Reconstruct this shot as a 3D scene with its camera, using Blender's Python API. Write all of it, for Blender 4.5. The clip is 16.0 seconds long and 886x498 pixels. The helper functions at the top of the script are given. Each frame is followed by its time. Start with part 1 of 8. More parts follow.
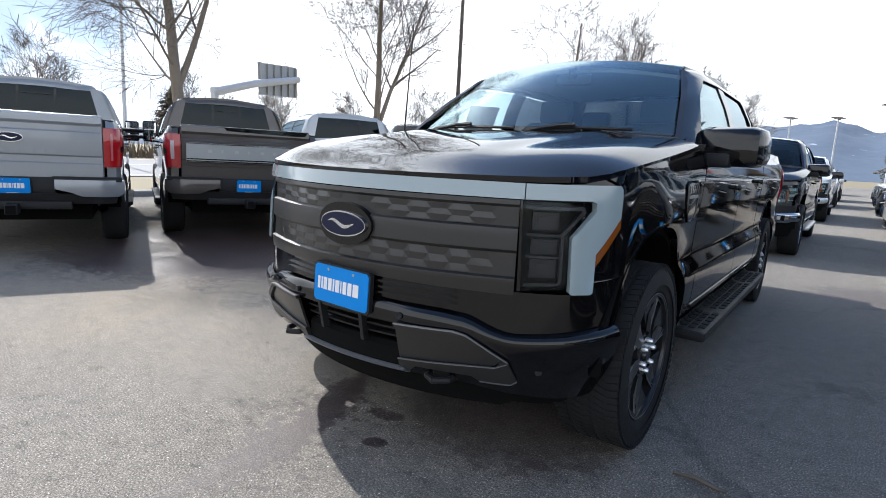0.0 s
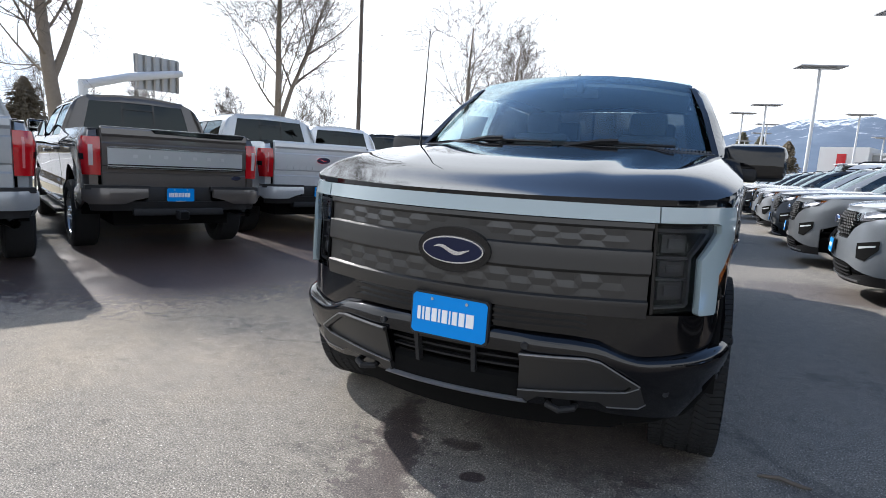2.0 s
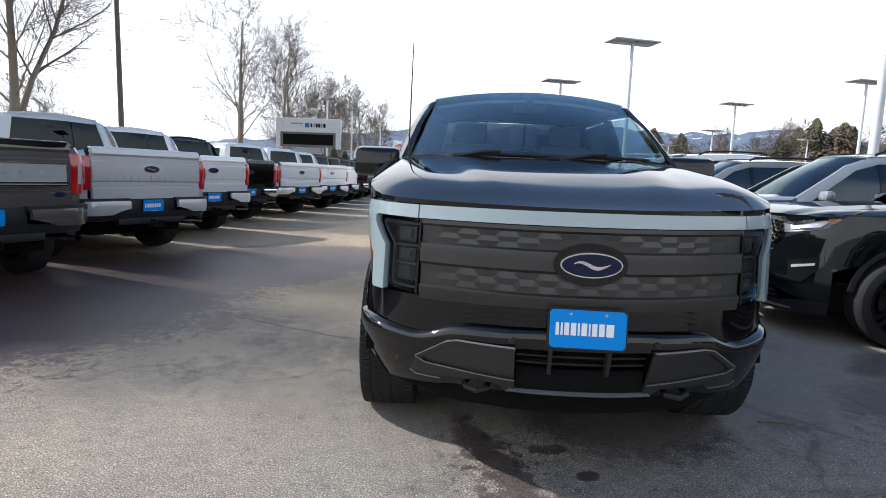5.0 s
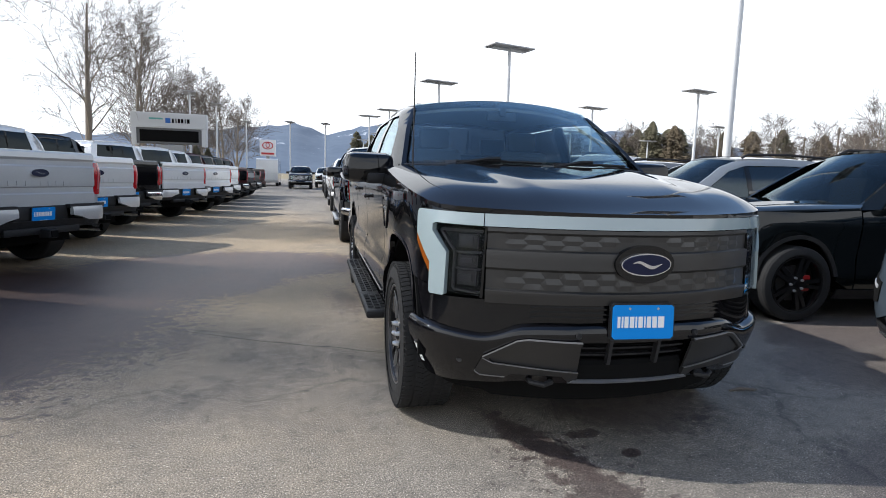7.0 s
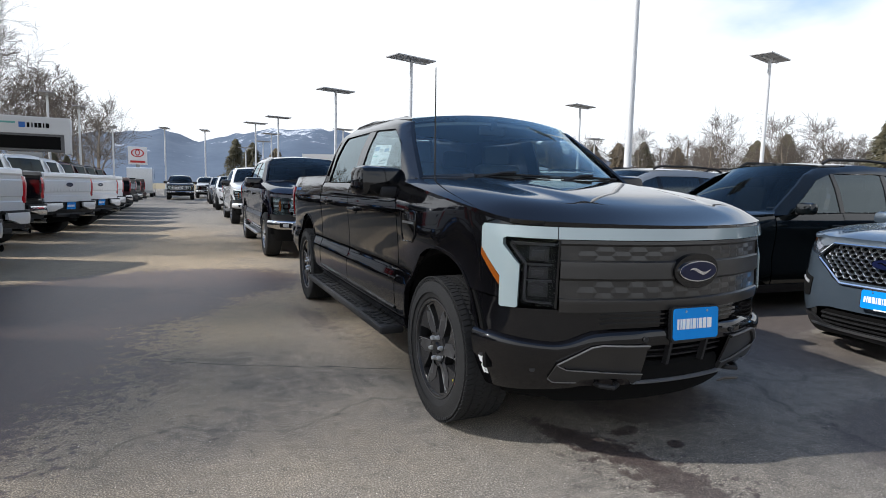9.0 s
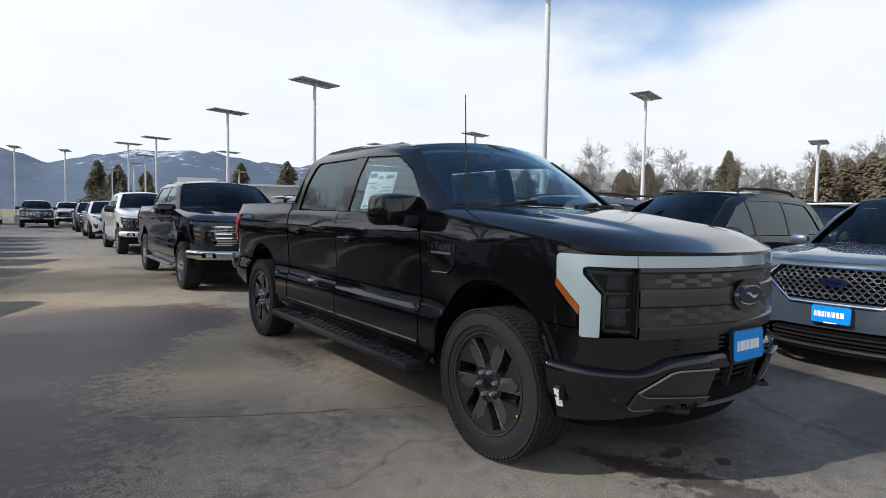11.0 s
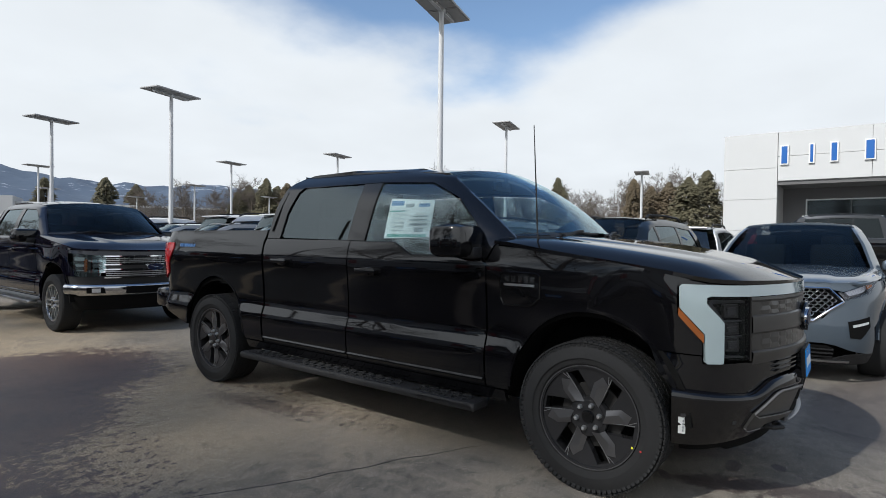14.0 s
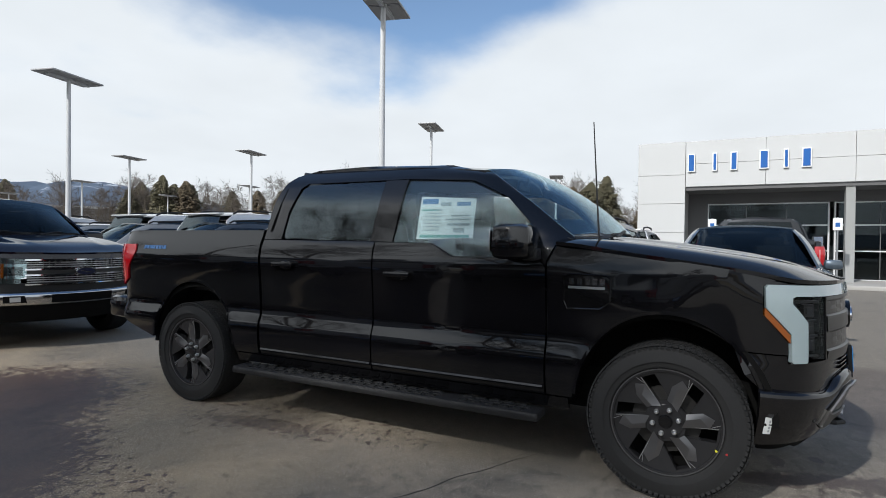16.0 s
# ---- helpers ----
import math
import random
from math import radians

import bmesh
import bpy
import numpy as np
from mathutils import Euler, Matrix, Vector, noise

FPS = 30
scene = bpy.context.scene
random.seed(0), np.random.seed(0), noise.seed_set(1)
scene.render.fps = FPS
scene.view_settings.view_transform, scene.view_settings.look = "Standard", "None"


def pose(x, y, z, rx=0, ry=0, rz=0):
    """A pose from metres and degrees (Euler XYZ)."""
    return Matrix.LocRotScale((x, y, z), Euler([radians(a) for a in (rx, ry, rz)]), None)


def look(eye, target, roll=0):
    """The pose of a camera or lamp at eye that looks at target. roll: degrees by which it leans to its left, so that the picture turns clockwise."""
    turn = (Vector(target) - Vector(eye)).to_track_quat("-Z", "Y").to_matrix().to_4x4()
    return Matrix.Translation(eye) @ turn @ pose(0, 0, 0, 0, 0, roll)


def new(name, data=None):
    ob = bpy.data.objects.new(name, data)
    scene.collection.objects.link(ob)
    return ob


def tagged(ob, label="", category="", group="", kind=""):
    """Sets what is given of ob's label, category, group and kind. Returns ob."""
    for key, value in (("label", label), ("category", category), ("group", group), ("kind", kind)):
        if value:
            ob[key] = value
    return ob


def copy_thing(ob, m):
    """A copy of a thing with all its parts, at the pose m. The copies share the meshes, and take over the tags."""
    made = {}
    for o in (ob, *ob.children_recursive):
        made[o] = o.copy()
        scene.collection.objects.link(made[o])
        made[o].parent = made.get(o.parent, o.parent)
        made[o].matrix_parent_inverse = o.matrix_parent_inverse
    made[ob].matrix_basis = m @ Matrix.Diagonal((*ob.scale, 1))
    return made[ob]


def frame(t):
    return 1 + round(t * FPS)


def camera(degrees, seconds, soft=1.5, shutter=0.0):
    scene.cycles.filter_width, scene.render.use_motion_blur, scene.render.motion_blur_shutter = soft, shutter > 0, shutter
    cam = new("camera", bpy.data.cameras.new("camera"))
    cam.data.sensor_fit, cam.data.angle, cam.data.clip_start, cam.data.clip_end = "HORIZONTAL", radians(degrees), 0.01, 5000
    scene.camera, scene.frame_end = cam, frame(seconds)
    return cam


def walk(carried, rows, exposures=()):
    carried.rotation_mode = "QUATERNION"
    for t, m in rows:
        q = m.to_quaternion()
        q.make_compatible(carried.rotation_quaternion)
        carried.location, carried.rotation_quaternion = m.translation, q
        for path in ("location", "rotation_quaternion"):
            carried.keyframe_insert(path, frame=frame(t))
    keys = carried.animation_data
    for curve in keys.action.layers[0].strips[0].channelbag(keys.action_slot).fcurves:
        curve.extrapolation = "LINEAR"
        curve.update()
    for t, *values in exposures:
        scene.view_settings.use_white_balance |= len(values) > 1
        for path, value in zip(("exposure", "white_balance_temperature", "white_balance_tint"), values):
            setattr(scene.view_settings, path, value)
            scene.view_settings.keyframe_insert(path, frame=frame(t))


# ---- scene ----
cam = camera(77.2, 16.0, soft=0.9)
PATH = [
    (0, (1.592, -2.443, 1.216), (0.434, -0.844, 0.897), 3.0),
    (0.5, (1.401, -2.503, 1.217), (0.301, -0.863, 0.896), 3.0),
    (1, (1.206, -2.58, 1.242), (0.181, -0.894, 0.912), 2.9),
    (1.5, (0.996, -2.677, 1.243), (0.07, -0.932, 0.929), 3.0),
    (2, (0.793, -2.775, 1.252), (-0.017, -0.971, 0.953), 3.1),
    (2.5, (0.611, -2.872, 1.269), (-0.071, -1.014, 0.976), 2.7),
    (3, (0.353, -2.886, 1.263), (-0.187, -0.982, 0.978), 2.5),
    (3.5, (0.117, -2.918, 1.268), (-0.29, -0.98, 0.987), 2.3),
    (4, (-0.123, -2.977, 1.267), (-0.402, -1.015, 0.994), 2.3),
    (4.2, (-0.219, -3.015, 1.267), (-0.443, -1.046, 1.001), 2.3),
    (6.3, (-1.104, -3.078, 1.301), (-0.81, -1.118, 1.037), 1.6),
    (6.5, (-1.196, -3.08, 1.304), (-0.857, -1.127, 1.041), 1.6),
    (7, (-1.415, -3.064, 1.3), (-0.965, -1.132, 1.045), 1.7),
    (7.5, (-1.621, -3.013, 1.309), (-1.068, -1.108, 1.055), 1.5),
    (8, (-1.829, -2.957, 1.299), (-1.17, -1.084, 1.06), 1.5),
    (8.5, (-2.034, -2.878, 1.308), (-1.276, -1.041, 1.077), 1.4),
    (8.7, (-2.116, -2.856, 1.31), (-1.327, -1.032, 1.085), 1.4),
    (10.8, (-2.89, -2.311, 1.307), (-1.732, -0.685, 1.183), 1.0),
    (11, (-2.952, -2.251, 1.317), (-1.761, -0.649, 1.2), 1.1),
    (11.5, (-3.125, -2.084, 1.347), (-1.848, -0.547, 1.245), 0.9),
    (12, (-3.309, -1.91, 1.343), (-1.954, -0.441, 1.265), 1.0),
    (12.5, (-3.463, -1.734, 1.353), (-2.04, -0.33, 1.291), 1.0),
    (13, (-3.601, -1.557, 1.349), (-2.115, -0.219, 1.303), 0.9),
    (13.5, (-3.718, -1.375, 1.338), (-2.175, -0.103, 1.308), 0.9),
    (14, (-3.822, -1.173, 1.357), (-2.228, 0.035, 1.325), 0.7),
    (14.5, (-3.926, -0.968, 1.355), (-2.286, 0.176, 1.328), 0.7),
    (15, (-4.014, -0.752, 1.357), (-2.327, 0.321, 1.332), 0.7),
    (15.5, (-4.072, -0.532, 1.36), (-2.343, 0.471, 1.334), 0.6),
    (16, (-4.103, -0.299, 1.342), (-2.329, 0.625, 1.32), 0.7),
]
walk(cam, [(t, look(eye, target, roll)) for t, eye, target, roll in PATH],
     exposures=[(0, 0.56, 6050, 10), (4, 0.47, 6050, 10), (8, 0.20, 6150, 10), (11, -0.16, 6150, 9), (16, -0.31, 6150, 8)])

# ---- exposure, sky and sun ----
world = bpy.data.worlds.new("hazy_sky")
scene.world = world
world.use_nodes = True
wn, wl = world.node_tree.nodes, world.node_tree.links
wn.clear()
SUN_TO = Vector((-1.2, 0.35, 1.0)).normalized()      # the way to the sun
SUN_ELEV = math.asin(SUN_TO.z)
SUN_AZ = math.atan2(SUN_TO.x, SUN_TO.y)


def wnode(kind, **props):
    n = wn.new(kind)
    for k, v in props.items():
        setattr(n, k, v)
    return n


def wmath(op, a, b=None, clamp=False):
    n = wnode("ShaderNodeMath", operation=op, use_clamp=clamp)
    for i, v in enumerate((a, b)):
        if v is None:
            continue
        if isinstance(v, (int, float)):
            n.inputs[i].default_value = v
        else:
            wl.new(v, n.inputs[i])
    return n.outputs[0]


sky = wnode("ShaderNodeTexSky", sky_type="NISHITA", sun_disc=False, sun_elevation=SUN_ELEV, sun_rotation=SUN_AZ % (2 * math.pi))
sky.air_density, sky.dust_density = 1.0, 0.4
tc = wnode("ShaderNodeTexCoord")
sep = wnode("ShaderNodeSeparateXYZ")
wl.new(tc.outputs["Generated"], sep.inputs[0])
up = wmath("ADD", wmath("MAXIMUM", sep.outputs[2], 0.0), 0.22)
flat = wnode("ShaderNodeCombineXYZ")
wl.new(wmath("DIVIDE", sep.outputs[0], up), flat.inputs[0])
wl.new(wmath("DIVIDE", sep.outputs[1], up), flat.inputs[1])
moved = wnode("ShaderNodeMapping")
moved.inputs["Location"].default_value = (0.55, 0.1, 0.0)
wl.new(flat.outputs[0], moved.inputs[0])
cloud_a = wnode("ShaderNodeTexNoise")
cloud_a.inputs["Scale"].default_value, cloud_a.inputs["Detail"].default_value, cloud_a.inputs["Roughness"].default_value = 0.62, 7.0, 0.52
wl.new(moved.outputs[0], cloud_a.inputs["Vector"])
cloud_b = wnode("ShaderNodeTexNoise")
cloud_b.inputs["Scale"].default_value, cloud_b.inputs["Detail"].default_value = 2.2, 6.0
wl.new(moved.outputs[0], cloud_b.inputs["Vector"])
toward = wnode("ShaderNodeVectorMath", operation="DOT_PRODUCT")
toward.inputs[1].default_value = SUN_TO
wl.new(tc.outputs["Generated"], toward.inputs[0])
glow = wmath("POWER", wmath("MAXIMUM", toward.outputs["Value"], 0.0), 3.0)
# thicker haze near the horizon and round the sun
low = wmath("SUBTRACT", 1.0, wmath("MULTIPLY", wmath("MAXIMUM", sep.outputs[2], 0.0), 2.6), clamp=True)
high = wnode("ShaderNodeMapRange", interpolation_type="SMOOTHSTEP")
high.inputs["From Min"].default_value, high.inputs["From Max"].default_value = 0.42, 0.74
wl.new(sep.outputs[2], high.inputs[0])
cover = wmath("ADD", wmath("ADD", cloud_a.outputs[0], wmath("MULTIPLY", glow, 0.36)), wmath("MULTIPLY", low, 0.34))
cover = wmath("SUBTRACT", cover, wmath("MULTIPLY", high.outputs[0], 0.36))
# a blue opening in the cloud above the showroom side
gap = wnode("ShaderNodeVectorMath", operation="DOT_PRODUCT")
gap.inputs[1].default_value = Vector((0.60, 0.46, 0.645)).normalized()
wl.new(tc.outputs["Generated"], gap.inputs[0])
hole = wnode("ShaderNodeMapRange", interpolation_type="SMOOTHSTEP")
hole.inputs["From Min"].default_value, hole.inputs["From Max"].default_value = 0.872, 0.98
wl.new(gap.outputs["Value"], hole.inputs[0])
cover = wmath("SUBTRACT", cover, wmath("MULTIPLY", hole.outputs[0], 0.35))
ramp = wnode("ShaderNodeMapRange", interpolation_type="SMOOTHSTEP")
ramp.inputs["From Min"].default_value, ramp.inputs["From Max"].default_value = 0.36, 0.56
wl.new(cover, ramp.inputs[0])
bright = wmath("ADD", wmath("ADD", 0.98, wmath("MULTIPLY", cloud_b.outputs[0], 0.20)), wmath("MULTIPLY", glow, 0.9))
belly = wnode("ShaderNodeVectorMath", operation="DOT_PRODUCT")
belly.inputs[1].default_value = Vector((-0.955, 0.27, 0.15)).normalized()
wl.new(tc.outputs["Generated"], belly.inputs[0])
grey = wnode("ShaderNodeMapRange", interpolation_type="SMOOTHSTEP")
grey.inputs["From Min"].default_value, grey.inputs["From Max"].default_value = 0.945, 0.995
wl.new(belly.outputs["Value"], grey.inputs[0])
fold = wnode("ShaderNodeTexNoise")
fold.inputs["Scale"].default_value, fold.inputs["Detail"].default_value = 5.0, 6.0
wl.new(tc.outputs["Generated"], fold.inputs["Vector"])
streak = wnode("ShaderNodeMapRange", interpolation_type="SMOOTHSTEP")
streak.inputs["From Min"].default_value, streak.inputs["From Max"].default_value = 0.40, 0.58
wl.new(fold.outputs[0], streak.inputs[0])
dull = wmath("MULTIPLY", grey.outputs[0], streak.outputs[0])
cloud_col = wnode("ShaderNodeCombineXYZ")
for i, (f, k) in enumerate(((0.980, 0.68), (0.995, 0.61), (1.005, 0.52))):
    wl.new(wmath("MULTIPLY", wmath("MULTIPLY", bright, f), wmath("SUBTRACT", 1.0, wmath("MULTIPLY", dull, k))), cloud_col.inputs[i])
sky_dim = wnode("ShaderNodeVectorMath", operation="SCALE")
sky_dim.inputs["Scale"].default_value = 0.19
wl.new(sky.outputs[0], sky_dim.inputs[0])
both = wnode("ShaderNodeMix", data_type="VECTOR")
wl.new(ramp.outputs[0], both.inputs["Factor"])
wl.new(sky_dim.outputs[0], both.inputs[4])
wl.new(cloud_col.outputs[0], both.inputs[5])
back = wnode("ShaderNodeBackground")
back.inputs["Strength"].default_value = 1.0
wl.new(both.outputs[1], back.inputs["Color"])
wout = wnode("ShaderNodeOutputWorld")
wl.new(back.outputs[0], wout.inputs[0])

sun = new("sun", bpy.data.lights.new("sun", "SUN"))
sun.data.energy, sun.data.angle, sun.data.color = 5.0, radians(1.0), (1.0, 0.94, 0.86)
sun.matrix_world = look(SUN_TO * 60, (0, 0, 0))


# ---- materials ----
def material(name):
    m = bpy.data.materials.new(name)
    m.use_nodes = True
    return m, m.node_tree.nodes, m.node_tree.links, m.node_tree.nodes["Principled BSDF"]


def noise_node(nt, scale, detail=5.0, rough=0.55, coords="Object"):
    c = nt.nodes.new("ShaderNodeTexCoord")
    n = nt.nodes.new("ShaderNodeTexNoise")
    n.inputs["Scale"].default_value, n.inputs["Detail"].default_value, n.inputs["Roughness"].default_value = scale, detail, rough
    nt.links.new(c.outputs[coords], n.inputs["Vector"])
    return n.outputs[0]


def ramp_node(nt, value, stops):
    r = nt.nodes.new("ShaderNodeValToRGB")
    el = r.color_ramp.elements
    while len(el) < len(stops):
        el.new(0.5)
    for e, (p, c) in zip(el, stops):
        e.position, e.color = p, (*c, 1.0) if len(c) == 3 else c
    nt.links.new(value, r.inputs[0])
    return r.outputs[0]


def mix_node(nt, fac, a, b, kind="MIX"):
    m = nt.nodes.new("ShaderNodeMix")
    m.data_type, m.blend_type = "RGBA", kind
    for slot, v in ((0, fac), (6, a), (7, b)):
        if isinstance(v, (int, float)):
            m.inputs[slot].default_value = v
        elif isinstance(v, tuple):
            m.inputs[slot].default_value = (*v, 1.0)
        else:
            nt.links.new(v, m.inputs[slot])
    return m.outputs[2]


def bump_node(nt, height, strength, distance=0.01):
    b = nt.nodes.new("ShaderNodeBump")
    b.inputs["Strength"].default_value, b.inputs["Distance"].default_value = strength, distance
    nt.links.new(height, b.inputs["Height"])
    return b.outputs[0]


def plain(name, colour, rough=0.5, metal=0.0, grain=30.0, vary=0.15, bump=0.0, coat=0.0, bump_scale=None, spec=0.5):
    """A surface with slight variation of colour and gloss at two scales."""
    m, n, l, p = material(name)
    nt = m.node_tree
    f = noise_node(nt, grain)
    g = noise_node(nt, grain * 0.12, 3.0)
    lo, hi = tuple(c * (1 - vary) for c in colour), tuple(min(1.0, c * (1 + vary)) for c in colour)
    c1 = mix_node(nt, f, lo, hi)
    c2 = mix_node(nt, 0.5, c1, mix_node(nt, g, lo, hi))
    l.new(c2, p.inputs["Base Color"])
    rr = nt.nodes.new("ShaderNodeMapRange")
    rr.inputs["To Min"].default_value, rr.inputs["To Max"].default_value = rough * 0.85, min(1.0, rough * 1.15)
    l.new(g, rr.inputs[0])
    l.new(rr.outputs[0], p.inputs["Roughness"])
    p.inputs["Metallic"].default_value = metal
    p.inputs["Coat Weight"].default_value = coat
    p.inputs["Specular IOR Level"].default_value = spec
    if bump:
        h = noise_node(nt, bump_scale or grain * 4)
        l.new(bump_node(nt, h, bump), p.inputs["Normal"])
    return m


def paint(name, colour=None, metal=0.35, flake=0.06):
    """Car paint under clear coat with a little road dust; without a colour it takes each object's own."""
    m, n, l, p = material(name)
    nt = m.node_tree
    if colour is None:
        info = n.new("ShaderNodeObjectInfo")
        base = info.outputs["Color"]
    else:
        base = n.new("ShaderNodeRGB").outputs[0]
        base.default_value = (*colour, 1.0)
    fl = noise_node(nt, 900.0, 2.0)
    dust = noise_node(nt, 3.0, 8.0, 0.65)
    c = mix_node(nt, 0.6, base, ramp_node(nt, fl, [(0.35, (0.55, 0.55, 0.55)), (0.75, (1.0, 1.0, 1.0))]), "MULTIPLY")
    amount = ramp_node(nt, dust, [(0.45, (0.0, 0.0, 0.0)), (0.85, (0.035, 0.035, 0.035))])
    c = mix_node(nt, amount, c, (0.33, 0.31, 0.28))
    l.new(c, p.inputs["Base Color"])
    p.inputs["Metallic"].default_value = metal
    p.inputs["Roughness"].default_value = 0.32
    p.inputs["Specular IOR Level"].default_value = 0.08
    p.inputs["Coat Weight"].default_value = 1.0
    r = n.new("ShaderNodeMapRange")
    r.inputs["To Min"].default_value, r.inputs["To Max"].default_value = 0.01, 0.035
    l.new(dust, r.inputs[0])
    l.new(r.outputs[0], p.inputs["Coat Roughness"])
    return m


def glass(name, tint, gloss=1.0, least=0.032):
    m, n, l, p = material(name)
    n.remove(p)
    out = n["Material Output"]
    tr = n.new("ShaderNodeBsdfTransparent")
    tr.inputs[0].default_value = (*tint, 1.0)
    gl = n.new("ShaderNodeBsdfGlossy")
    gl.inputs["Roughness"].default_value = 0.008
    gl.inputs["Color"].default_value = (0.78 * gloss, 0.90 * gloss, 0.94 * gloss, 1.0)
    lw = n.new("ShaderNodeLayerWeight")
    lw.inputs[0].default_value = 0.5
    pw = n.new("ShaderNodeMath")
    pw.operation = "POWER"
    l.new(lw.outputs["Facing"], pw.inputs[0])
    pw.inputs[1].default_value = 5.0
    sc = n.new("ShaderNodeMath")
    sc.operation = "MULTIPLY_ADD"
    l.new(pw.outputs[0], sc.inputs[0])
    sc.inputs[1].default_value, sc.inputs[2].default_value = 0.82, least
    mx = n.new("ShaderNodeMixShader")
    l.new(sc.outputs[0], mx.inputs[0])
    l.new(tr.outputs[0], mx.inputs[1])
    l.new(gl.outputs[0], mx.inputs[2])
    l.new(mx.outputs[0], out.inputs[0])
    return m


def black_lacquer(name, colour=(0.0030, 0.0030, 0.0038)):
    """Deep gloss dark paint, nearly clean, with a faint film of dust."""
    m, n, l, p = material(name)
    nt = m.node_tree
    dust = noise_node(nt, 2.2, 7.0, 0.6)
    c = mix_node(nt, ramp_node(nt, dust, [(0.45, (0.0, 0.0, 0.0)), (0.9, (0.012, 0.012, 0.012))]), colour, (0.30, 0.28, 0.25))
    l.new(c, p.inputs["Base Color"])
    r = n.new("ShaderNodeMapRange")
    r.inputs["To Min"].default_value, r.inputs["To Max"].default_value = 0.015, 0.06
    l.new(dust, r.inputs[0])
    l.new(r.outputs[0], p.inputs["Roughness"])
    p.inputs["IOR"].default_value = 1.5
    return m


BLACK_PAINT = black_lacquer("black_paint")
DEEP_BLUE = black_lacquer("deep_blue_paint", (0.0032, 0.0030, 0.0075))
DEEP_GREEN = black_lacquer("deep_green_paint", (0.0030, 0.0042, 0.0048))
ANY_PAINT = paint("any_paint")
GLOSS_BLACK = plain("gloss_black_plastic", (0.004, 0.004, 0.0045), 0.05, 0.0, 20.0, 0.1)
TRIM = plain("textured_black_plastic", (0.016, 0.016, 0.017), 0.55, 0.0, 60.0, 0.2, 0.25, bump_scale=700.0, spec=0.3)
DARK_GREY = plain("carbonised_grey_paint", (0.036, 0.035, 0.034), 0.38, 0.45, 40.0, 0.1)
GRILLE_GREY = plain("grille_grey", (0.034, 0.0325, 0.031), 0.34, 0.35, 30.0, 0.12, coat=0.12)
GRILLE_TILE = plain("grille_tile_grey", (0.035, 0.034, 0.033), 0.30, 0.4, 30.0, 0.15, coat=0.3)
BADGE_GREY = plain("smoked_chrome", (0.12, 0.12, 0.123), 0.14, 0.9, 40.0, 0.05)
HIGHLIGHT_GREY = plain("edge_highlight_grey", (0.30, 0.30, 0.31), 0.32, 0.6, 40.0, 0.1)
NUT_STEEL = plain("plated_steel", (0.72, 0.73, 0.74), 0.30, 0.9, 40.0, 0.06)
CHROME = plain("chrome", (0.75, 0.76, 0.78), 0.10, 1.0, 15.0, 0.05)
SATIN = plain("satin_aluminium", (0.45, 0.46, 0.47), 0.32, 1.0, 40.0, 0.08)
BRUSHED = plain("brushed_bright_metal", (0.36, 0.375, 0.385), 0.34, 0.45, 40.0, 0.06)
# near-black with the shade of recesses and undersides put in; also black plastic
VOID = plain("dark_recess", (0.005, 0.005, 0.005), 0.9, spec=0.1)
RUBBER = plain("tyre_rubber", (0.019, 0.0192, 0.0198), 0.80, 0.0, 40.0, 0.25, 0.3, bump_scale=260.0, spec=0.22)
RIM_DARK = plain("dark_alloy", (0.030, 0.030, 0.032), 0.20, 0.4, 50.0, 0.12)
RIM_BLACK = plain("black_alloy", (0.010, 0.010, 0.011), 0.25, 0.2, 50.0, 0.12)
RIM_FACE = plain("machined_alloy", (0.42, 0.43, 0.44), 0.34, 0.9, 50.0, 0.08)
RIM_SATIN = plain("dark_satin_alloy", (0.13, 0.13, 0.135), 0.30, 0.8, 50.0, 0.1)
RIM_SILVER = plain("silver_alloy", (0.42, 0.43, 0.44), 0.28, 0.9, 50.0, 0.1)
LIGHT_BAR = plain("milky_light_bar", (0.275, 0.335, 0.350), 0.16, 0.0, 8.0, 0.04, coat=0.8)
AMBER = plain("amber_lens", (0.22, 0.060, 0.008), 0.12, 0.0, 30.0, 0.1, coat=0.6)
RED_LENS = plain("red_lens", (0.38, 0.005, 0.010), 0.10, 0.0, 30.0, 0.1, coat=0.8)
RED_PALE = plain("rose_lens", (0.46, 0.13, 0.14), 0.14, 0.0, 30.0, 0.1, coat=0.8)
RED_CLEAR = plain("pale_lens", (0.42, 0.35, 0.36), 0.12, 0.0, 30.0, 0.1, coat=0.8)
PLATE_BLUE = plain("plate_blue", (0.002, 0.225, 0.66), 0.5, 0.0, 25.0, 0.06, spec=0.25)
WHITE = plain("white_print", (0.78, 0.78, 0.78), 0.45, 0.0, 30.0, 0.04)
OVAL_BLUE = plain("badge_blue", (0.0022, 0.005, 0.030), 0.35, 0.0, 30.0, 0.1, spec=0.3)
SEAT = plain("grey_seat_cloth", (0.055, 0.057, 0.062), 0.7, 0.0, 60.0, 0.2)
CABIN = plain("cabin_plastic", (0.03, 0.03, 0.032), 0.6, 0.0, 40.0, 0.2)
HEADLINER = plain("headliner", (0.30, 0.29, 0.28), 0.9, 0.0, 80.0, 0.1)
CLEAR_GLASS = glass("clear_glass", (0.80, 0.85, 0.85), 1.0, 0.075)
SCREEN_GLASS = glass("windscreen_glass", (0.80, 0.88, 0.90), 1.0, 0.085)
PRIVACY = glass("privacy_glass", (0.30, 0.31, 0.32), 1.0, 0.085)
DARK_TINT = glass("dark_privacy_glass", (0.14, 0.15, 0.16), 1.0, 0.08)
REAR_TINT = glass("near_black_rear_glass", (0.045, 0.048, 0.052))
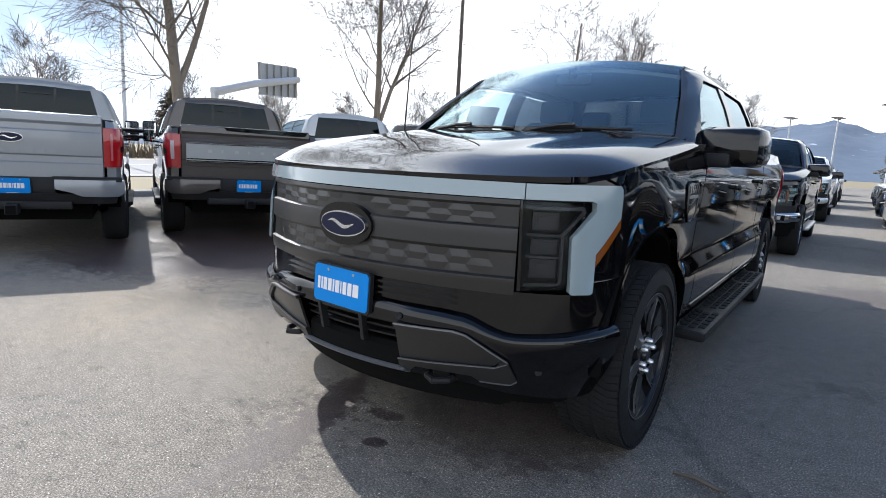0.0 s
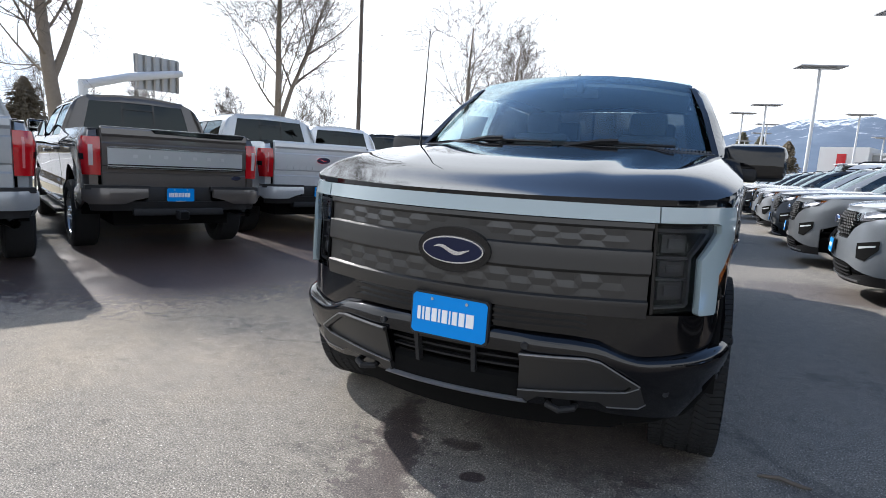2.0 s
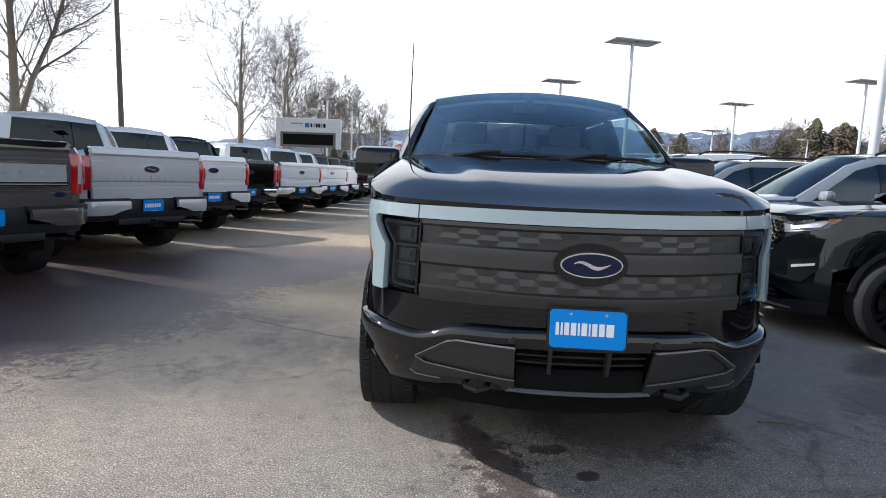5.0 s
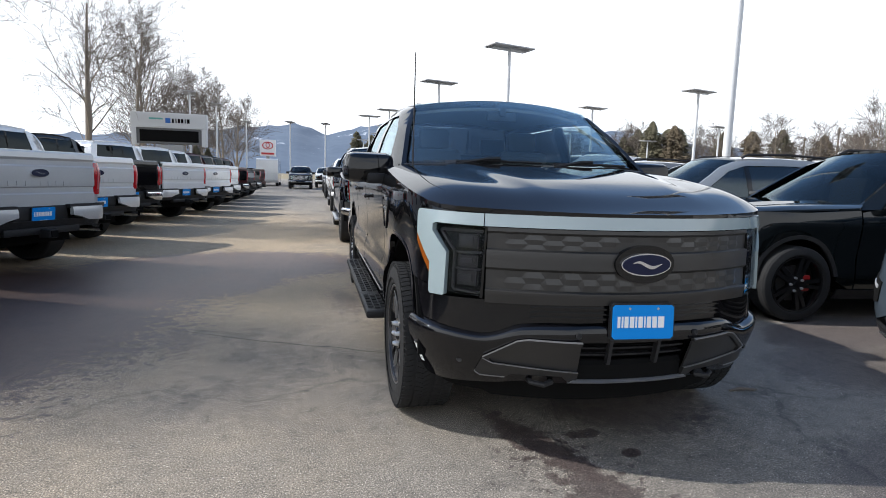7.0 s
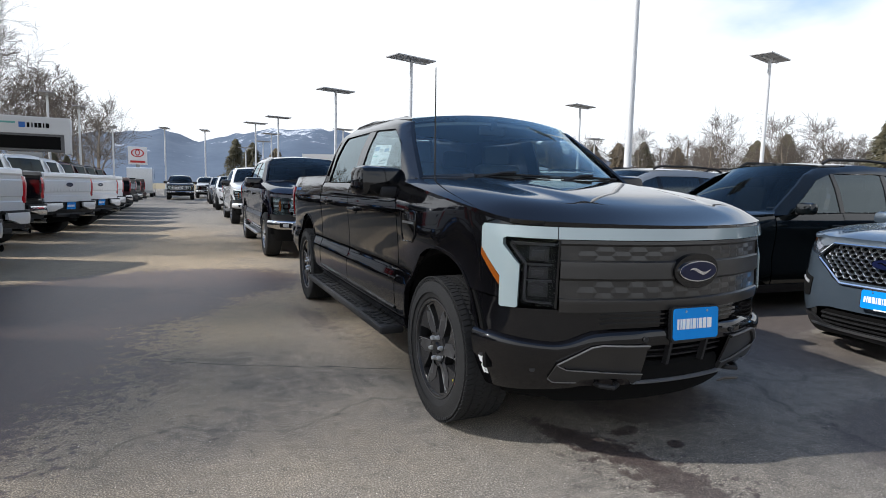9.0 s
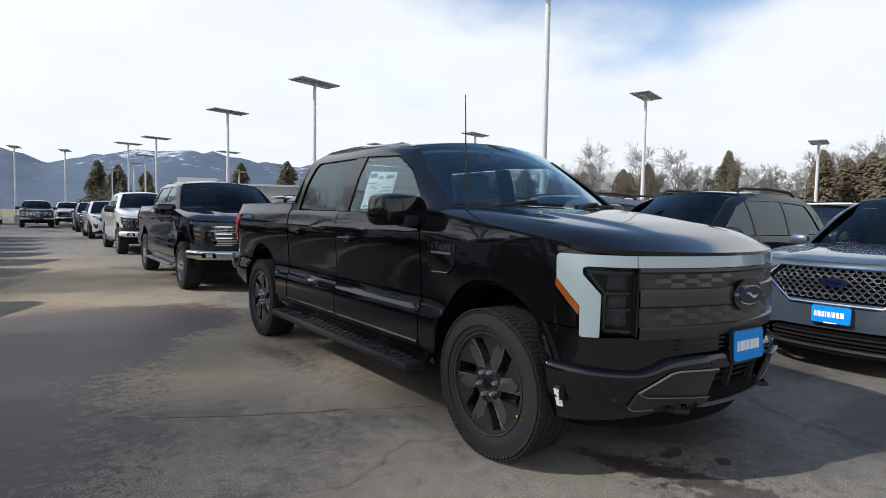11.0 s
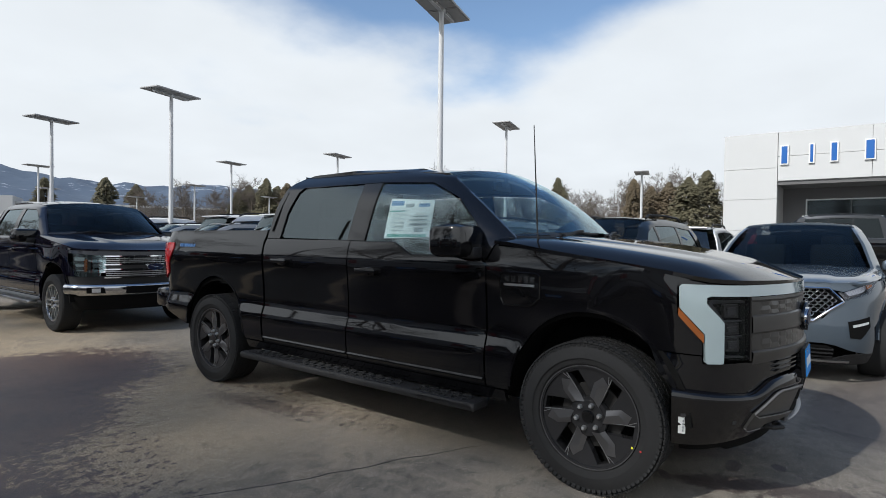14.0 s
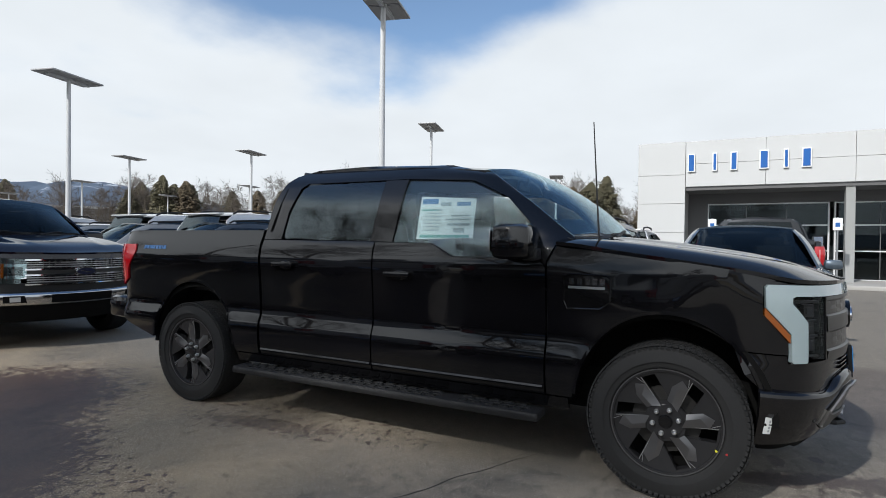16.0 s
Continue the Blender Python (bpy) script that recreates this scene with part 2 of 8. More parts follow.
DIM_GLASS = glass("dim_glass", (0.42, 0.45, 0.46))
LAMP_GLASS = glass("lamp_glass", (0.84, 0.84, 0.86), 0.5)
LAMP_INNER = plain("lamp_reflector", (0.13, 0.13, 0.135), 0.30, 0.4, 60.0, 0.3)
LAMP_SMOKE = plain("smoked_lamp_inside", (0.05, 0.05, 0.052), 0.35, 0.4, 60.0, 0.3)
BUMPER_CHROME = plain("bumper_chrome", (0.50, 0.51, 0.53), 0.13, 1.0, 6.0, 0.12)
LAMP_SILVER = plain("bright_lamp_reflector", (0.58, 0.59, 0.60), 0.30, 0.5, 60.0, 0.2)
MIRROR = plain("mirror_glass", (0.85, 0.86, 0.88), 0.02, 1.0, 5.0, 0.01)
PAPER = plain("paper", (0.74, 0.76, 0.76), 0.7, 0.0, 50.0, 0.03)
INK = plain("grey_ink", (0.30, 0.32, 0.34), 0.7, 0.0, 50.0, 0.1)
INK_BLUE = plain("blue_ink", (0.05, 0.16, 0.36), 0.7, 0.0, 50.0, 0.1)
INK_GREEN = plain("green_ink", (0.12, 0.34, 0.30), 0.7, 0.0, 50.0, 0.1)
DECAL_BLUE = plain("decal_blue", (0.02, 0.09, 0.24), 0.3, 0.0, 50.0, 0.1)
YELLOW = plain("yellow_dot", (0.7, 0.65, 0.03), 0.5)
RED_DOT = plain("red_dot", (0.5, 0.03, 0.03), 0.5)
BRAKE_RED = plain("red_caliper", (0.35, 0.015, 0.015), 0.4)
STEEL = plain("galvanised_steel", (0.34, 0.35, 0.36), 0.42, 0.75, 12.0, 0.2)
GRILLE_MESH = plain("grille_mesh_grey", (0.42, 0.425, 0.43), 0.28, 0.7, 30.0, 0.1)
HEAD_GREY = plain("lamp_head_grey", (0.32, 0.32, 0.325), 0.45, 0.2, 15.0, 0.12)
POLE = plain("painted_pole_grey", (0.56, 0.57, 0.58), 0.5, 0.0, 9.0, 0.1)


# ---- building tools ----
def finish(bm, sharp=38.0):
    bmesh.ops.recalc_face_normals(bm, faces=bm.faces[:])
    for f in bm.faces:
        f.smooth = True
    for e in bm.edges:
        if len(e.link_faces) == 2:
            turn = e.calc_face_angle(0.0)
            a, b = (f.calc_area() for f in e.link_faces)
            e.smooth = turn < radians(sharp) and not (turn > 0.15 and max(a, b) > 12 * min(a, b))
        else:
            e.smooth = False
    return bm


def mesh_of(name, bm, mats, sharp=38.0, tidy=True):
    if tidy:
        finish(bm, sharp)
    me = bpy.data.meshes.new(name)
    bm.to_mesh(me)
    bm.free()
    for m in mats if isinstance(mats, (list, tuple)) else [mats]:
        me.materials.append(m)
    return me


def part(name, bm, mats, parent, label="", sharp=38.0, tidy=True):
    ob = new(name, mesh_of(name, bm, mats, sharp, tidy))
    ob.parent = parent
    return tagged(ob, label) if label else ob


def thing(name, label, category, group="", kind="", at=None):
    ob = new(name)
    ob.empty_display_size = 0.2
    if at is not None:
        ob.matrix_basis = at
    return tagged(ob, label, category, group, kind)


def solid(name, bm, mats, label, category="", group="", kind="", sharp=38.0, tidy=True):
    return tagged(new(name, mesh_of(name, bm, mats, sharp, tidy)), label, category, group, kind)


def add_box(bm, size, m=None, bevel=0.0, mat=0, taper=None):
    """A box of that size round its middle. taper: (x, y) scale of the top."""
    r = bmesh.ops.create_cube(bm, size=1.0)
    vs = r["verts"]
    for v in vs:
        k = taper if taper and v.co.z > 0 else (1, 1)
        v.co = Vector((v.co.x * size[0] * k[0], v.co.y * size[1] * k[1], v.co.z * size[2]))
    fs = list({f for v in vs for f in v.link_faces})
    if bevel:
        es = list({e for v in vs for e in v.link_edges})
        b = bmesh.ops.bevel(bm, geom=es, offset=bevel, segments=2, profile=0.5, affect="EDGES")
        vs = list({v for f in b["faces"] for v in f.verts} | {v for v in vs if v.is_valid})
        fs = list({f for v in vs for f in v.link_faces})
    if m is not None:
        bmesh.ops.transform(bm, matrix=m, verts=vs)
    for f in fs:
        f.material_index = mat
    return vs


def add_tube(bm, path, radii, sides=8, mat=0, caps=True):
    """A tube along a path of points."""
    rings, ref = [], None
    pts = [Vector(p) for p in path]
    if isinstance(radii, (int, float)):
        radii = [radii] * len(pts)
    for i, p in enumerate(pts):
        d = (pts[min(i + 1, len(pts) - 1)] - pts[max(i - 1, 0)]).normalized()
        if ref is None or abs(ref.dot(d)) > 0.95:
            ref = Vector((0, 0, 1)) if abs(d.z) < 0.9 else Vector((1, 0, 0))
        a = d.cross(ref).normalized()
        b = d.cross(a)
        ref = -b
        rings.append([bm.verts.new(p + radii[i] * (math.cos(2 * math.pi * k / sides) * a + math.sin(2 * math.pi * k / sides) * b)) for k in range(sides)])
    for r0, r1 in zip(rings, rings[1:]):
        for k in range(sides):
            f = bm.faces.new((r0[k], r0[(k + 1) % sides], r1[(k + 1) % sides], r1[k]))
            f.material_index = mat
    if caps:
        for r in (rings[0][::-1], rings[-1]):
            bm.faces.new(r).material_index = mat
    return rings


def add_ring(bm, profile, segs=48, m=None, mat=0, closed=True, a0=0.0, a1=2 * math.pi):
    """Turns a profile of (radius, x) about the x axis."""
    full = abs(a1 - a0 - 2 * math.pi) < 1e-6
    count = segs if full else segs + 1
    rows = []
    for k in range(count):
        a = a0 + (a1 - a0) * k / segs
        row = []
        for r, x in profile:
            v = Vector((x, r * math.cos(a), r * math.sin(a)))
            row.append(bm.verts.new(m @ v if m is not None else v))
        rows.append(row)
    n = len(profile)
    for k in range(segs):
        r0, r1 = rows[k], rows[(k + 1) % count]
        for i in range(n if closed else n - 1):
            f = bm.faces.new((r0[i], r0[(i + 1) % n], r1[(i + 1) % n], r1[i]))
            f.material_index = mat


def add_prism(bm, poly, f, depth, mat=0):
    """A flat-sided piece: outline poly in (a, b), f(a, b, d) lays it in space at depth d."""
    lo = [bm.verts.new(f(a, b, depth)) for a, b in poly]
    hi = [bm.verts.new(f(a, b, 0.0)) for a, b in poly]
    n = len(poly)
    fs = [bm.faces.new(hi), bm.faces.new(lo[::-1])]
    for i in range(n):
        fs.append(bm.faces.new((hi[i], lo[i], lo[(i + 1) % n], hi[(i + 1) % n])))
    for q in fs:
        q.material_index = mat
    return fs


def area(poly):
    return 0.5 * sum(a[0] * b[1] - b[0] * a[1] for a, b in zip(poly, poly[1:] + poly[:1]))


def shell(poly, f, da, db, thick, bm=None, mat=0):
    """A curved plate: outline poly in (a, b), cut into a net of da by db, laid by f(a, b, d) with d the depth below its face."""
    if area(poly) < 0:
        poly = poly[::-1]
    net = bmesh.new()
    net.faces.new([net.verts.new((a, b, 0)) for a, b in poly])
    for axis, step in ((0, da), (1, db)):
        lo, hi = min(p[axis] for p in poly), max(p[axis] for p in poly)
        count = max(1, round((hi - lo) / step))
        for k in range(1, count):
            co, no = Vector((0, 0, 0)), Vector((0, 0, 0))
            co[axis], no[axis] = lo + (hi - lo) * k / count, 1.0
            bmesh.ops.bisect_plane(net, geom=net.verts[:] + net.edges[:] + net.faces[:], plane_co=co, plane_no=no, dist=1e-5)
    bm = bm or bmesh.new()
    net.verts.index_update()
    top = [bm.verts.new(f(v.co.x, v.co.y, 0.0)) for v in net.verts]
    low = [bm.verts.new(f(v.co.x, v.co.y, thick)) for v in net.verts]
    made = []
    for q in net.faces:
        ids = [v.index for v in q.verts]
        made.append(bm.faces.new([top[i] for i in ids]))
        made.append(bm.faces.new([low[i] for i in reversed(ids)]))
    for e in net.edges:
        if len(e.link_faces) == 1:
            lp = e.link_loops[0]
            a, b = lp.vert.index, lp.link_loop_next.vert.index
            made.append(bm.faces.new((top[a], low[a], low[b], top[b])))
    for q in made:
        q.material_index = mat
    net.free()
    return bm


def arc(cx, cy, r, a0, a1, n=14, ry=None):
    ry = ry or r
    return [(cx + r * math.cos(radians(a0 + (a1 - a0) * i / n)), cy + ry * math.sin(radians(a0 + (a1 - a0) * i / n))) for i in range(n + 1)]


def curve(knots, x):
    """A value read off straight pieces between knots (x, value)."""
    return float(np.interp(x, [k[0] for k in knots], [k[1] for k in knots]))


def smooth(knots, x):
    """The same, rounded between the knots so that no kink shows in a reflection."""
    k = [a for a, _ in knots]
    v = [b for _, b in knots]
    if x <= k[0] or x >= k[-1]:
        return v[0] if x <= k[0] else v[-1]
    i = max(j for j in range(len(k) - 1) if k[j] <= x)
    slope = [(v[j + 1] - v[j]) / (k[j + 1] - k[j]) for j in range(len(k) - 1)]
    def tangent(j):
        if j == 0 or j == len(k) - 1:
            return slope[0] if j == 0 else slope[-1]
        a, b = slope[j - 1], slope[j]
        return 0.0 if a * b <= 0 else 2 * a * b / (a + b)
    w = k[i + 1] - k[i]
    t = (x - k[i]) / w
    return (2 * t**3 - 3 * t**2 + 1) * v[i] + (t**3 - 2 * t**2 + t) * w * tangent(i) + (-2 * t**3 + 3 * t**2) * v[i + 1] + (t**3 - t**2) * w * tangent(i + 1)


def ease(t):
    t = min(1.0, max(0.0, t))
    return t * t * (3 - 2 * t)


class Plan:
    """Half a body's outline seen from above, from the front's middle round one side to the back's middle; u runs along it."""

    def __init__(self, knots):
        p = [Vector((a, b)) for a, b in knots]
        pts = []
        for i in range(len(p) - 1):
            p0 = p[i - 1] if i else Vector((-p[1].x, p[1].y))
            p3 = p[i + 2] if i + 2 < len(p) else Vector((-p[-2].x, p[-2].y))
            for k in range(8):
                t = k / 8
                d = min(1.0, (p[i + 1] - p[i]).length / max(0.05, (p[i] - p0).length)), min(1.0, (p[i + 1] - p[i]).length / max(0.05, (p3 - p[i + 1]).length))
                m0, m1 = (p[i + 1] - p0) * 0.5 * d[0], (p3 - p[i]) * 0.5 * d[1]
                pts.append((2 * t**3 - 3 * t**2 + 1) * p[i] + (t**3 - 2 * t**2 + t) * m0 + (-2 * t**3 + 3 * t**2) * p[i + 1] + (t**3 - t**2) * m1)
        pts.append(p[-1])
        self.x = np.array([q.x for q in pts])
        self.y = np.array([q.y for q in pts])
        self.u = np.r_[0, np.cumsum(np.hypot(np.diff(self.x), np.diff(self.y)))]
        self.nose, self.end = float(self.y[0]), float(self.u[-1])

    def at(self, u):
        s = -1.0 if u < 0 else 1.0
        a = abs(u)
        if a > self.end:
            s, a = -s, 2 * self.end - a
        x, y = np.interp(a, self.u, self.x), np.interp(a, self.u, self.y)
        e = 0.03
        tx = np.interp(min(a + e, self.end), self.u, self.x) - np.interp(max(a - e, 0), self.u, self.x)
        ty = np.interp(min(a + e, self.end), self.u, self.y) - np.interp(max(a - e, 0), self.u, self.y)
        n = math.hypot(tx, ty) or 1.0
        if a < 1e-4:
            return 0.0, float(y), 0.0, -1.0
        return s * float(x), float(y), s * float(ty / n), float(-tx / n)

    def at_y(self, y):
        """u on the side at that y."""
        k = int(np.argmin(self.y))
        return float(np.interp(y, self.y[k:], self.u[k:]))

    def at_x(self, x):
        """u on the front at that x."""
        k = int(np.argmax(self.x))
        return math.copysign(float(np.interp(abs(x), self.x[: k + 1], self.u[: k + 1])), x)

    def half(self, y):
        k = int(np.argmin(self.y))
        return float(np.interp(y, self.y[k:], self.x[k:]))


def wrap(plan, inset, lift=0.0):
    """The map from (u, z) to space on a body side; inset(u, z) is how far it stands back; lift stands it proud."""
    def f(u, z, d):
        x, y, nx, ny = plan.at(u)
        k = inset(abs(u), z) + d - lift
        return Vector((x - nx * k, y - ny * k, z))
    return f


def flat_on(centre, right, above):
    """The map from (a, b) to a plane; depth goes behind it."""
    c, r, a = Vector(centre), Vector(right).normalized(), Vector(above).normalized()
    n = r.cross(a)
    return lambda x, y, d: c + r * x + a * y - n * d


def patch(corners, bulge, nu, nv, thick, bm=None, mat=0, foot=(0, 0, 0)):
    """A curved pane between corners a, b, c, d (in turn); bulge: vector by which its middle stands out; foot: more of it at the lower edge."""
    a, b, c, d = (Vector(p) for p in corners)
    bv, fv = Vector(bulge), Vector(foot)
    n = (b - a).cross(d - a).normalized()

    def f(s, t, depth):
        p = a * (1 - s) * (1 - t) + b * s * (1 - t) + c * s * t + d * (1 - s) * t
        return p + bv * (4 * s * (1 - s)) * (0.65 + 0.35 * 4 * t * (1 - t)) + fv * (4 * s * (1 - s) * (1 - t)) - n * depth
    return shell([(0, 0), (1, 0), (1, 1), (0, 1)], f, 1 / nu, 1 / nv, thick, bm, mat)


def strokes(bm, f, words, height, depth=0.002, mat=0):
    """Plain upright bars in place of writing: (start, width) of each."""
    for a, w in words:
        add_prism(bm, [(a, -height / 2), (a + w, -height / 2), (a + w, height / 2), (a, height / 2)], f, depth, mat)


# ---- wheels ----
def tyre_mesh(r, w, lugs, rim):
    bm = bmesh.new()
    h = w / 2
    add_ring(bm, [(rim, -h * 0.80), (rim + 0.012, -h * 0.93), (rim + 0.05, -h * 1.0), (r - 0.06, -h * 1.02), (r - 0.022, -h * 0.93), (r - 0.008, -h * 0.80),
                  (r - 0.006, 0.0), (r - 0.008, h * 0.80), (r - 0.022, h * 0.93), (r - 0.06, h * 1.02), (r - 0.045 - (r - rim) * 0.35, h * 1.035), (rim + 0.05, h * 1.0), (rim + 0.012, h * 0.93), (rim, h * 0.80)], 64 if lugs else 40)
    if lugs:
        for k in range(lugs):
            a = 2 * math.pi * k / lugs
            step = 2 * math.pi * r / lugs
            turn = Matrix.Rotation(a, 4, "X")
            for x, wide, shift, skew in ((-h * 0.78, h * 0.34, 0.0, 0.2), (-h * 0.36, h * 0.30, 0.35, -0.4), (0.0, h * 0.28, 0.1, 0.5), (h * 0.36, h * 0.30, 0.6, -0.4), (h * 0.78, h * 0.34, 0.3, 0.2)):
                m = turn @ Matrix.Translation((x, step * shift, r - 0.006)) @ Matrix.Rotation(skew, 4, "Z")
                add_box(bm, (wide, step * 0.80, 0.008), m)
            for s in (-1, 1):
                m = turn @ Matrix.Translation((s * h * 0.955, step * (0.3 if s > 0 else 0.0), r - 0.026)) @ Matrix.Rotation(s * 0.35, 4, "Y")
                add_box(bm, (0.003, step * 0.66, 0.022), m)
    return mesh_of("tyre", bm, RUBBER, 30.0)


def slotted_disc(bm, rim, face):
    """A wide dark disc with six slanted slots, bright machined edges and tilted facets."""
    dish = lambda r: face + 0.006 - 0.016 * math.exp(-((r - 0.15) / 0.07) ** 2)
    edges, slots = [], []
    slot = [(0.104, -0.046), (0.180, -0.022), (0.254, 0.002), (0.243, 0.072), (0.172, 0.042), (0.104, 0.012)]
    turned = lambda p, t: (p[0] * math.cos(t) - p[1] * math.sin(t), p[0] * math.sin(t) + p[1] * math.cos(t))
    lift = lambda p, k: Vector((dish(math.hypot(*p)) + k, p[0], p[1]))
    loops = [[((rim - 0.010) * math.cos(2 * math.pi * i / 60), (rim - 0.010) * math.sin(2 * math.pi * i / 60)) for i in range(60)]]
    loops += [[turned(p, math.pi / 3 * k) for p in slot] for k in range(6)]
    net = bmesh.new()
    for lp in loops:
        vs = [net.verts.new((a, b, 0)) for a, b in lp]
        edges += [net.edges.new((p, q)) for p, q in zip(vs, vs[1:] + vs[:1])]
    bmesh.ops.triangle_fill(net, use_beauty=True, edges=edges)
    net.verts.index_update()
    made = [bm.verts.new(lift((v.co.x, v.co.y), 0.0)) for v in net.verts]
    for q in net.faces:
        bm.faces.new([made[v.index] for v in q.verts])
    net.free()
    for k in range(6):
        t = math.pi / 3 * k
        ring = [turned(p, t) for p in slot]
        for p, q in zip(ring, ring[1:] + ring[:1]):
            bm.faces.new([bm.verts.new(lift(p, 0.0)), bm.verts.new(lift(q, 0.0)), bm.verts.new(lift(q, -0.05)), bm.verts.new(lift(p, -0.05))])
        at = lambda a, b, d: lift((a, b), 0.0015 - d)
        for strip in ([(0.244, 0.072), (0.172, 0.042), (0.112, 0.016), (0.111, 0.0190), (0.171, 0.0465), (0.244, 0.0765)],
                      [(0.262, 0.110), (0.212, 0.066), (0.2105, 0.0675), (0.2605, 0.1125)]):
            add_prism(bm, [turned(p, t) for p in strip], at, 0.003, 1)
        # two tilted planes fold along each blade, from the hub to the slot's far corner
        ridge = [((0.082, 0.004), 0.003), ((0.108, 0.014), 0.002), ((0.172, 0.040), 0.002), ((0.205, 0.058), 0.002), ((0.150, 0.088), 0.012), ((0.088, 0.050), 0.010)]
        fold = [bm.verts.new(lift(turned(p, t), h)) for p, h in ridge]
        for f in ((0, 1, 5), (1, 4, 5), (1, 2, 4), (2, 3, 4)):
            bm.faces.new([fold[m] for m in f]).material_index = 2
        under = [bm.verts.new(lift(turned(p, t), h)) for p, h in (((0.088, 0.050), 0.010), ((0.150, 0.088), 0.012), ((0.205, 0.058), 0.002), ((0.214, 0.112), 0.002), ((0.150, 0.118), 0.002), ((0.080, 0.078), 0.002))]
        for f in ((0, 1, 4), (0, 4, 5), (1, 2, 3), (1, 3, 4)):
            bm.faces.new([under[m] for m in f]).material_index = 2


def spoke_mesh(style, rim, face):
    """The rim with its spokes; face: how far out the spokes' faces lie."""
    bm = bmesh.new()
    add_ring(bm, [(rim + 0.004, face + 0.018), (rim + 0.010, face + 0.006), (rim - 0.004, face - 0.10), (rim - 0.012, face - 0.10), (rim - 0.018, face - 0.005), (rim - 0.012, face + 0.016)], 48)
    flat = lambda a, b, d: Vector((face + 0.004 - d, a, b))
    count = {"blade": 6, "six": 6, "five": 5}[style]
    for k in range(count):
        t = 2 * math.pi * k / count
        rot = lambda p: (p[0] * math.cos(t) - p[1] * math.sin(t), p[0] * math.sin(t) + p[1] * math.cos(t))
        if style == "blade":
            continue
        elif style == "six":
            for o in (-0.026, 0.026):
                add_prism(bm, [rot(p) for p in [(0.05, o - 0.014), (rim - 0.008, o * 1.5 - 0.016), (rim - 0.008, o * 1.5 + 0.016), (0.05, o + 0.014)]], flat, 0.035)
        else:
            add_prism(bm, [rot(p) for p in [(0.05, -0.035), (rim - 0.008, -0.055), (rim - 0.006, -0.018), (0.10, 0.0), (rim - 0.006, 0.018), (rim - 0.008, 0.055), (0.05, 0.035)]], flat, 0.04)
    if style == "blade":
        slotted_disc(bm, rim, face)
        add_ring(bm, [(rim - 0.003, face + 0.0185), (rim + 0.003, face + 0.0195), (rim + 0.003, face + 0.014), (rim - 0.003, face + 0.014)], 60, mat=2)
    add_ring(bm, [(0.0001, face + 0.002), (0.088, face + 0.002), (0.094, face - 0.03), (0.0001, face - 0.03)], 24)
    return mesh_of("rim", bm, [RIM_DARK, RIM_FACE, RIM_SATIN] if style == "blade" else ([RIM_SILVER] if style == "six" else [RIM_BLACK]), 30.0)


def wheel_kit(style, r=0.41, w=0.275, rim=0.262, lugs=0):
    """Meshes shared by alike wheels, built with the outer face towards +x."""
    face = w / 2 - 0.03
    kit = {"tyre": tyre_mesh(r, w, lugs, rim), "rim": spoke_mesh(style, rim, face)}
    bm = bmesh.new()
    add_ring(bm, [(0.0001, face + 0.014), (0.030, face + 0.014), (0.036, face + 0.004), (0.036, face - 0.01), (0.0001, face - 0.01)], 20)
    kit["hub_cap"] = mesh_of("hub_cap", bm, GLOSS_BLACK)
    bm = bmesh.new()
    add_ring(bm, [(0.0001, 0.022), (0.009, 0.020), (0.0135, 0.008), (0.0135, -0.01), (0.0001, -0.01)], 8)
    kit["lug_nut"] = mesh_of("lug_nut", bm, NUT_STEEL)
    bm = bmesh.new()
    add_ring(bm, [(0.06, face - 0.06), (0.175, face - 0.06), (0.175, face - 0.085), (0.06, face - 0.085)], 32)
    kit["brake_disc"] = mesh_of("brake_disc", bm, DARK_GREY)
    bm = bmesh.new()
    add_ring(bm, [(0.0001, face - 0.11), (rim - 0.01, face - 0.11), (rim - 0.01, face - 0.13), (0.0001, face - 0.13)], 32)
    kit["barrel"] = mesh_of("barrel", bm, VOID)
    kit["face"] = face
    return kit


def add_wheel(kit, parent, x, y, z, nuts=6, turn=0.0, caliper=None):
    """A wheel under its vehicle; side by the sign of x."""
    flip = pose(0, 0, 0, 0, 0, 0 if x > 0 else 180)
    tyre = new("wheel", kit["tyre"])
    tyre.parent = parent
    tyre.matrix_basis = Matrix.Translation((x, y, z)) @ flip @ Matrix.Rotation(turn, 4, "X")
    for name in ("rim", "hub_cap", "brake_disc", "barrel"):
        ob = new(name, kit[name])
        ob.parent = tyre
    for k in range(nuts):
        a = 2 * math.pi * (k + 0.5) / nuts
        ob = new("lug_nut", kit["lug_nut"])
        ob.parent = tyre
        ob.matrix_basis = Matrix.Translation((kit["face"] + 0.006, 0.066 * math.cos(a), 0.066 * math.sin(a)))
    if caliper:
        bm = bmesh.new()
        add_box(bm, (0.06, 0.09, 0.16), Matrix.Translation((kit["face"] - 0.07, 0.14, 0.0)), 0.015)
        part("brake_caliper", bm, caliper, tyre, "red brake caliper")
    return tyre


KIT_HERO = wheel_kit("blade", 0.412, 0.275, 0.278, 84)
KIT_TRUCK = wheel_kit("six", 0.41, 0.275, 0.255)
KIT_SUV = wheel_kit("five", 0.375, 0.255, 0.270)


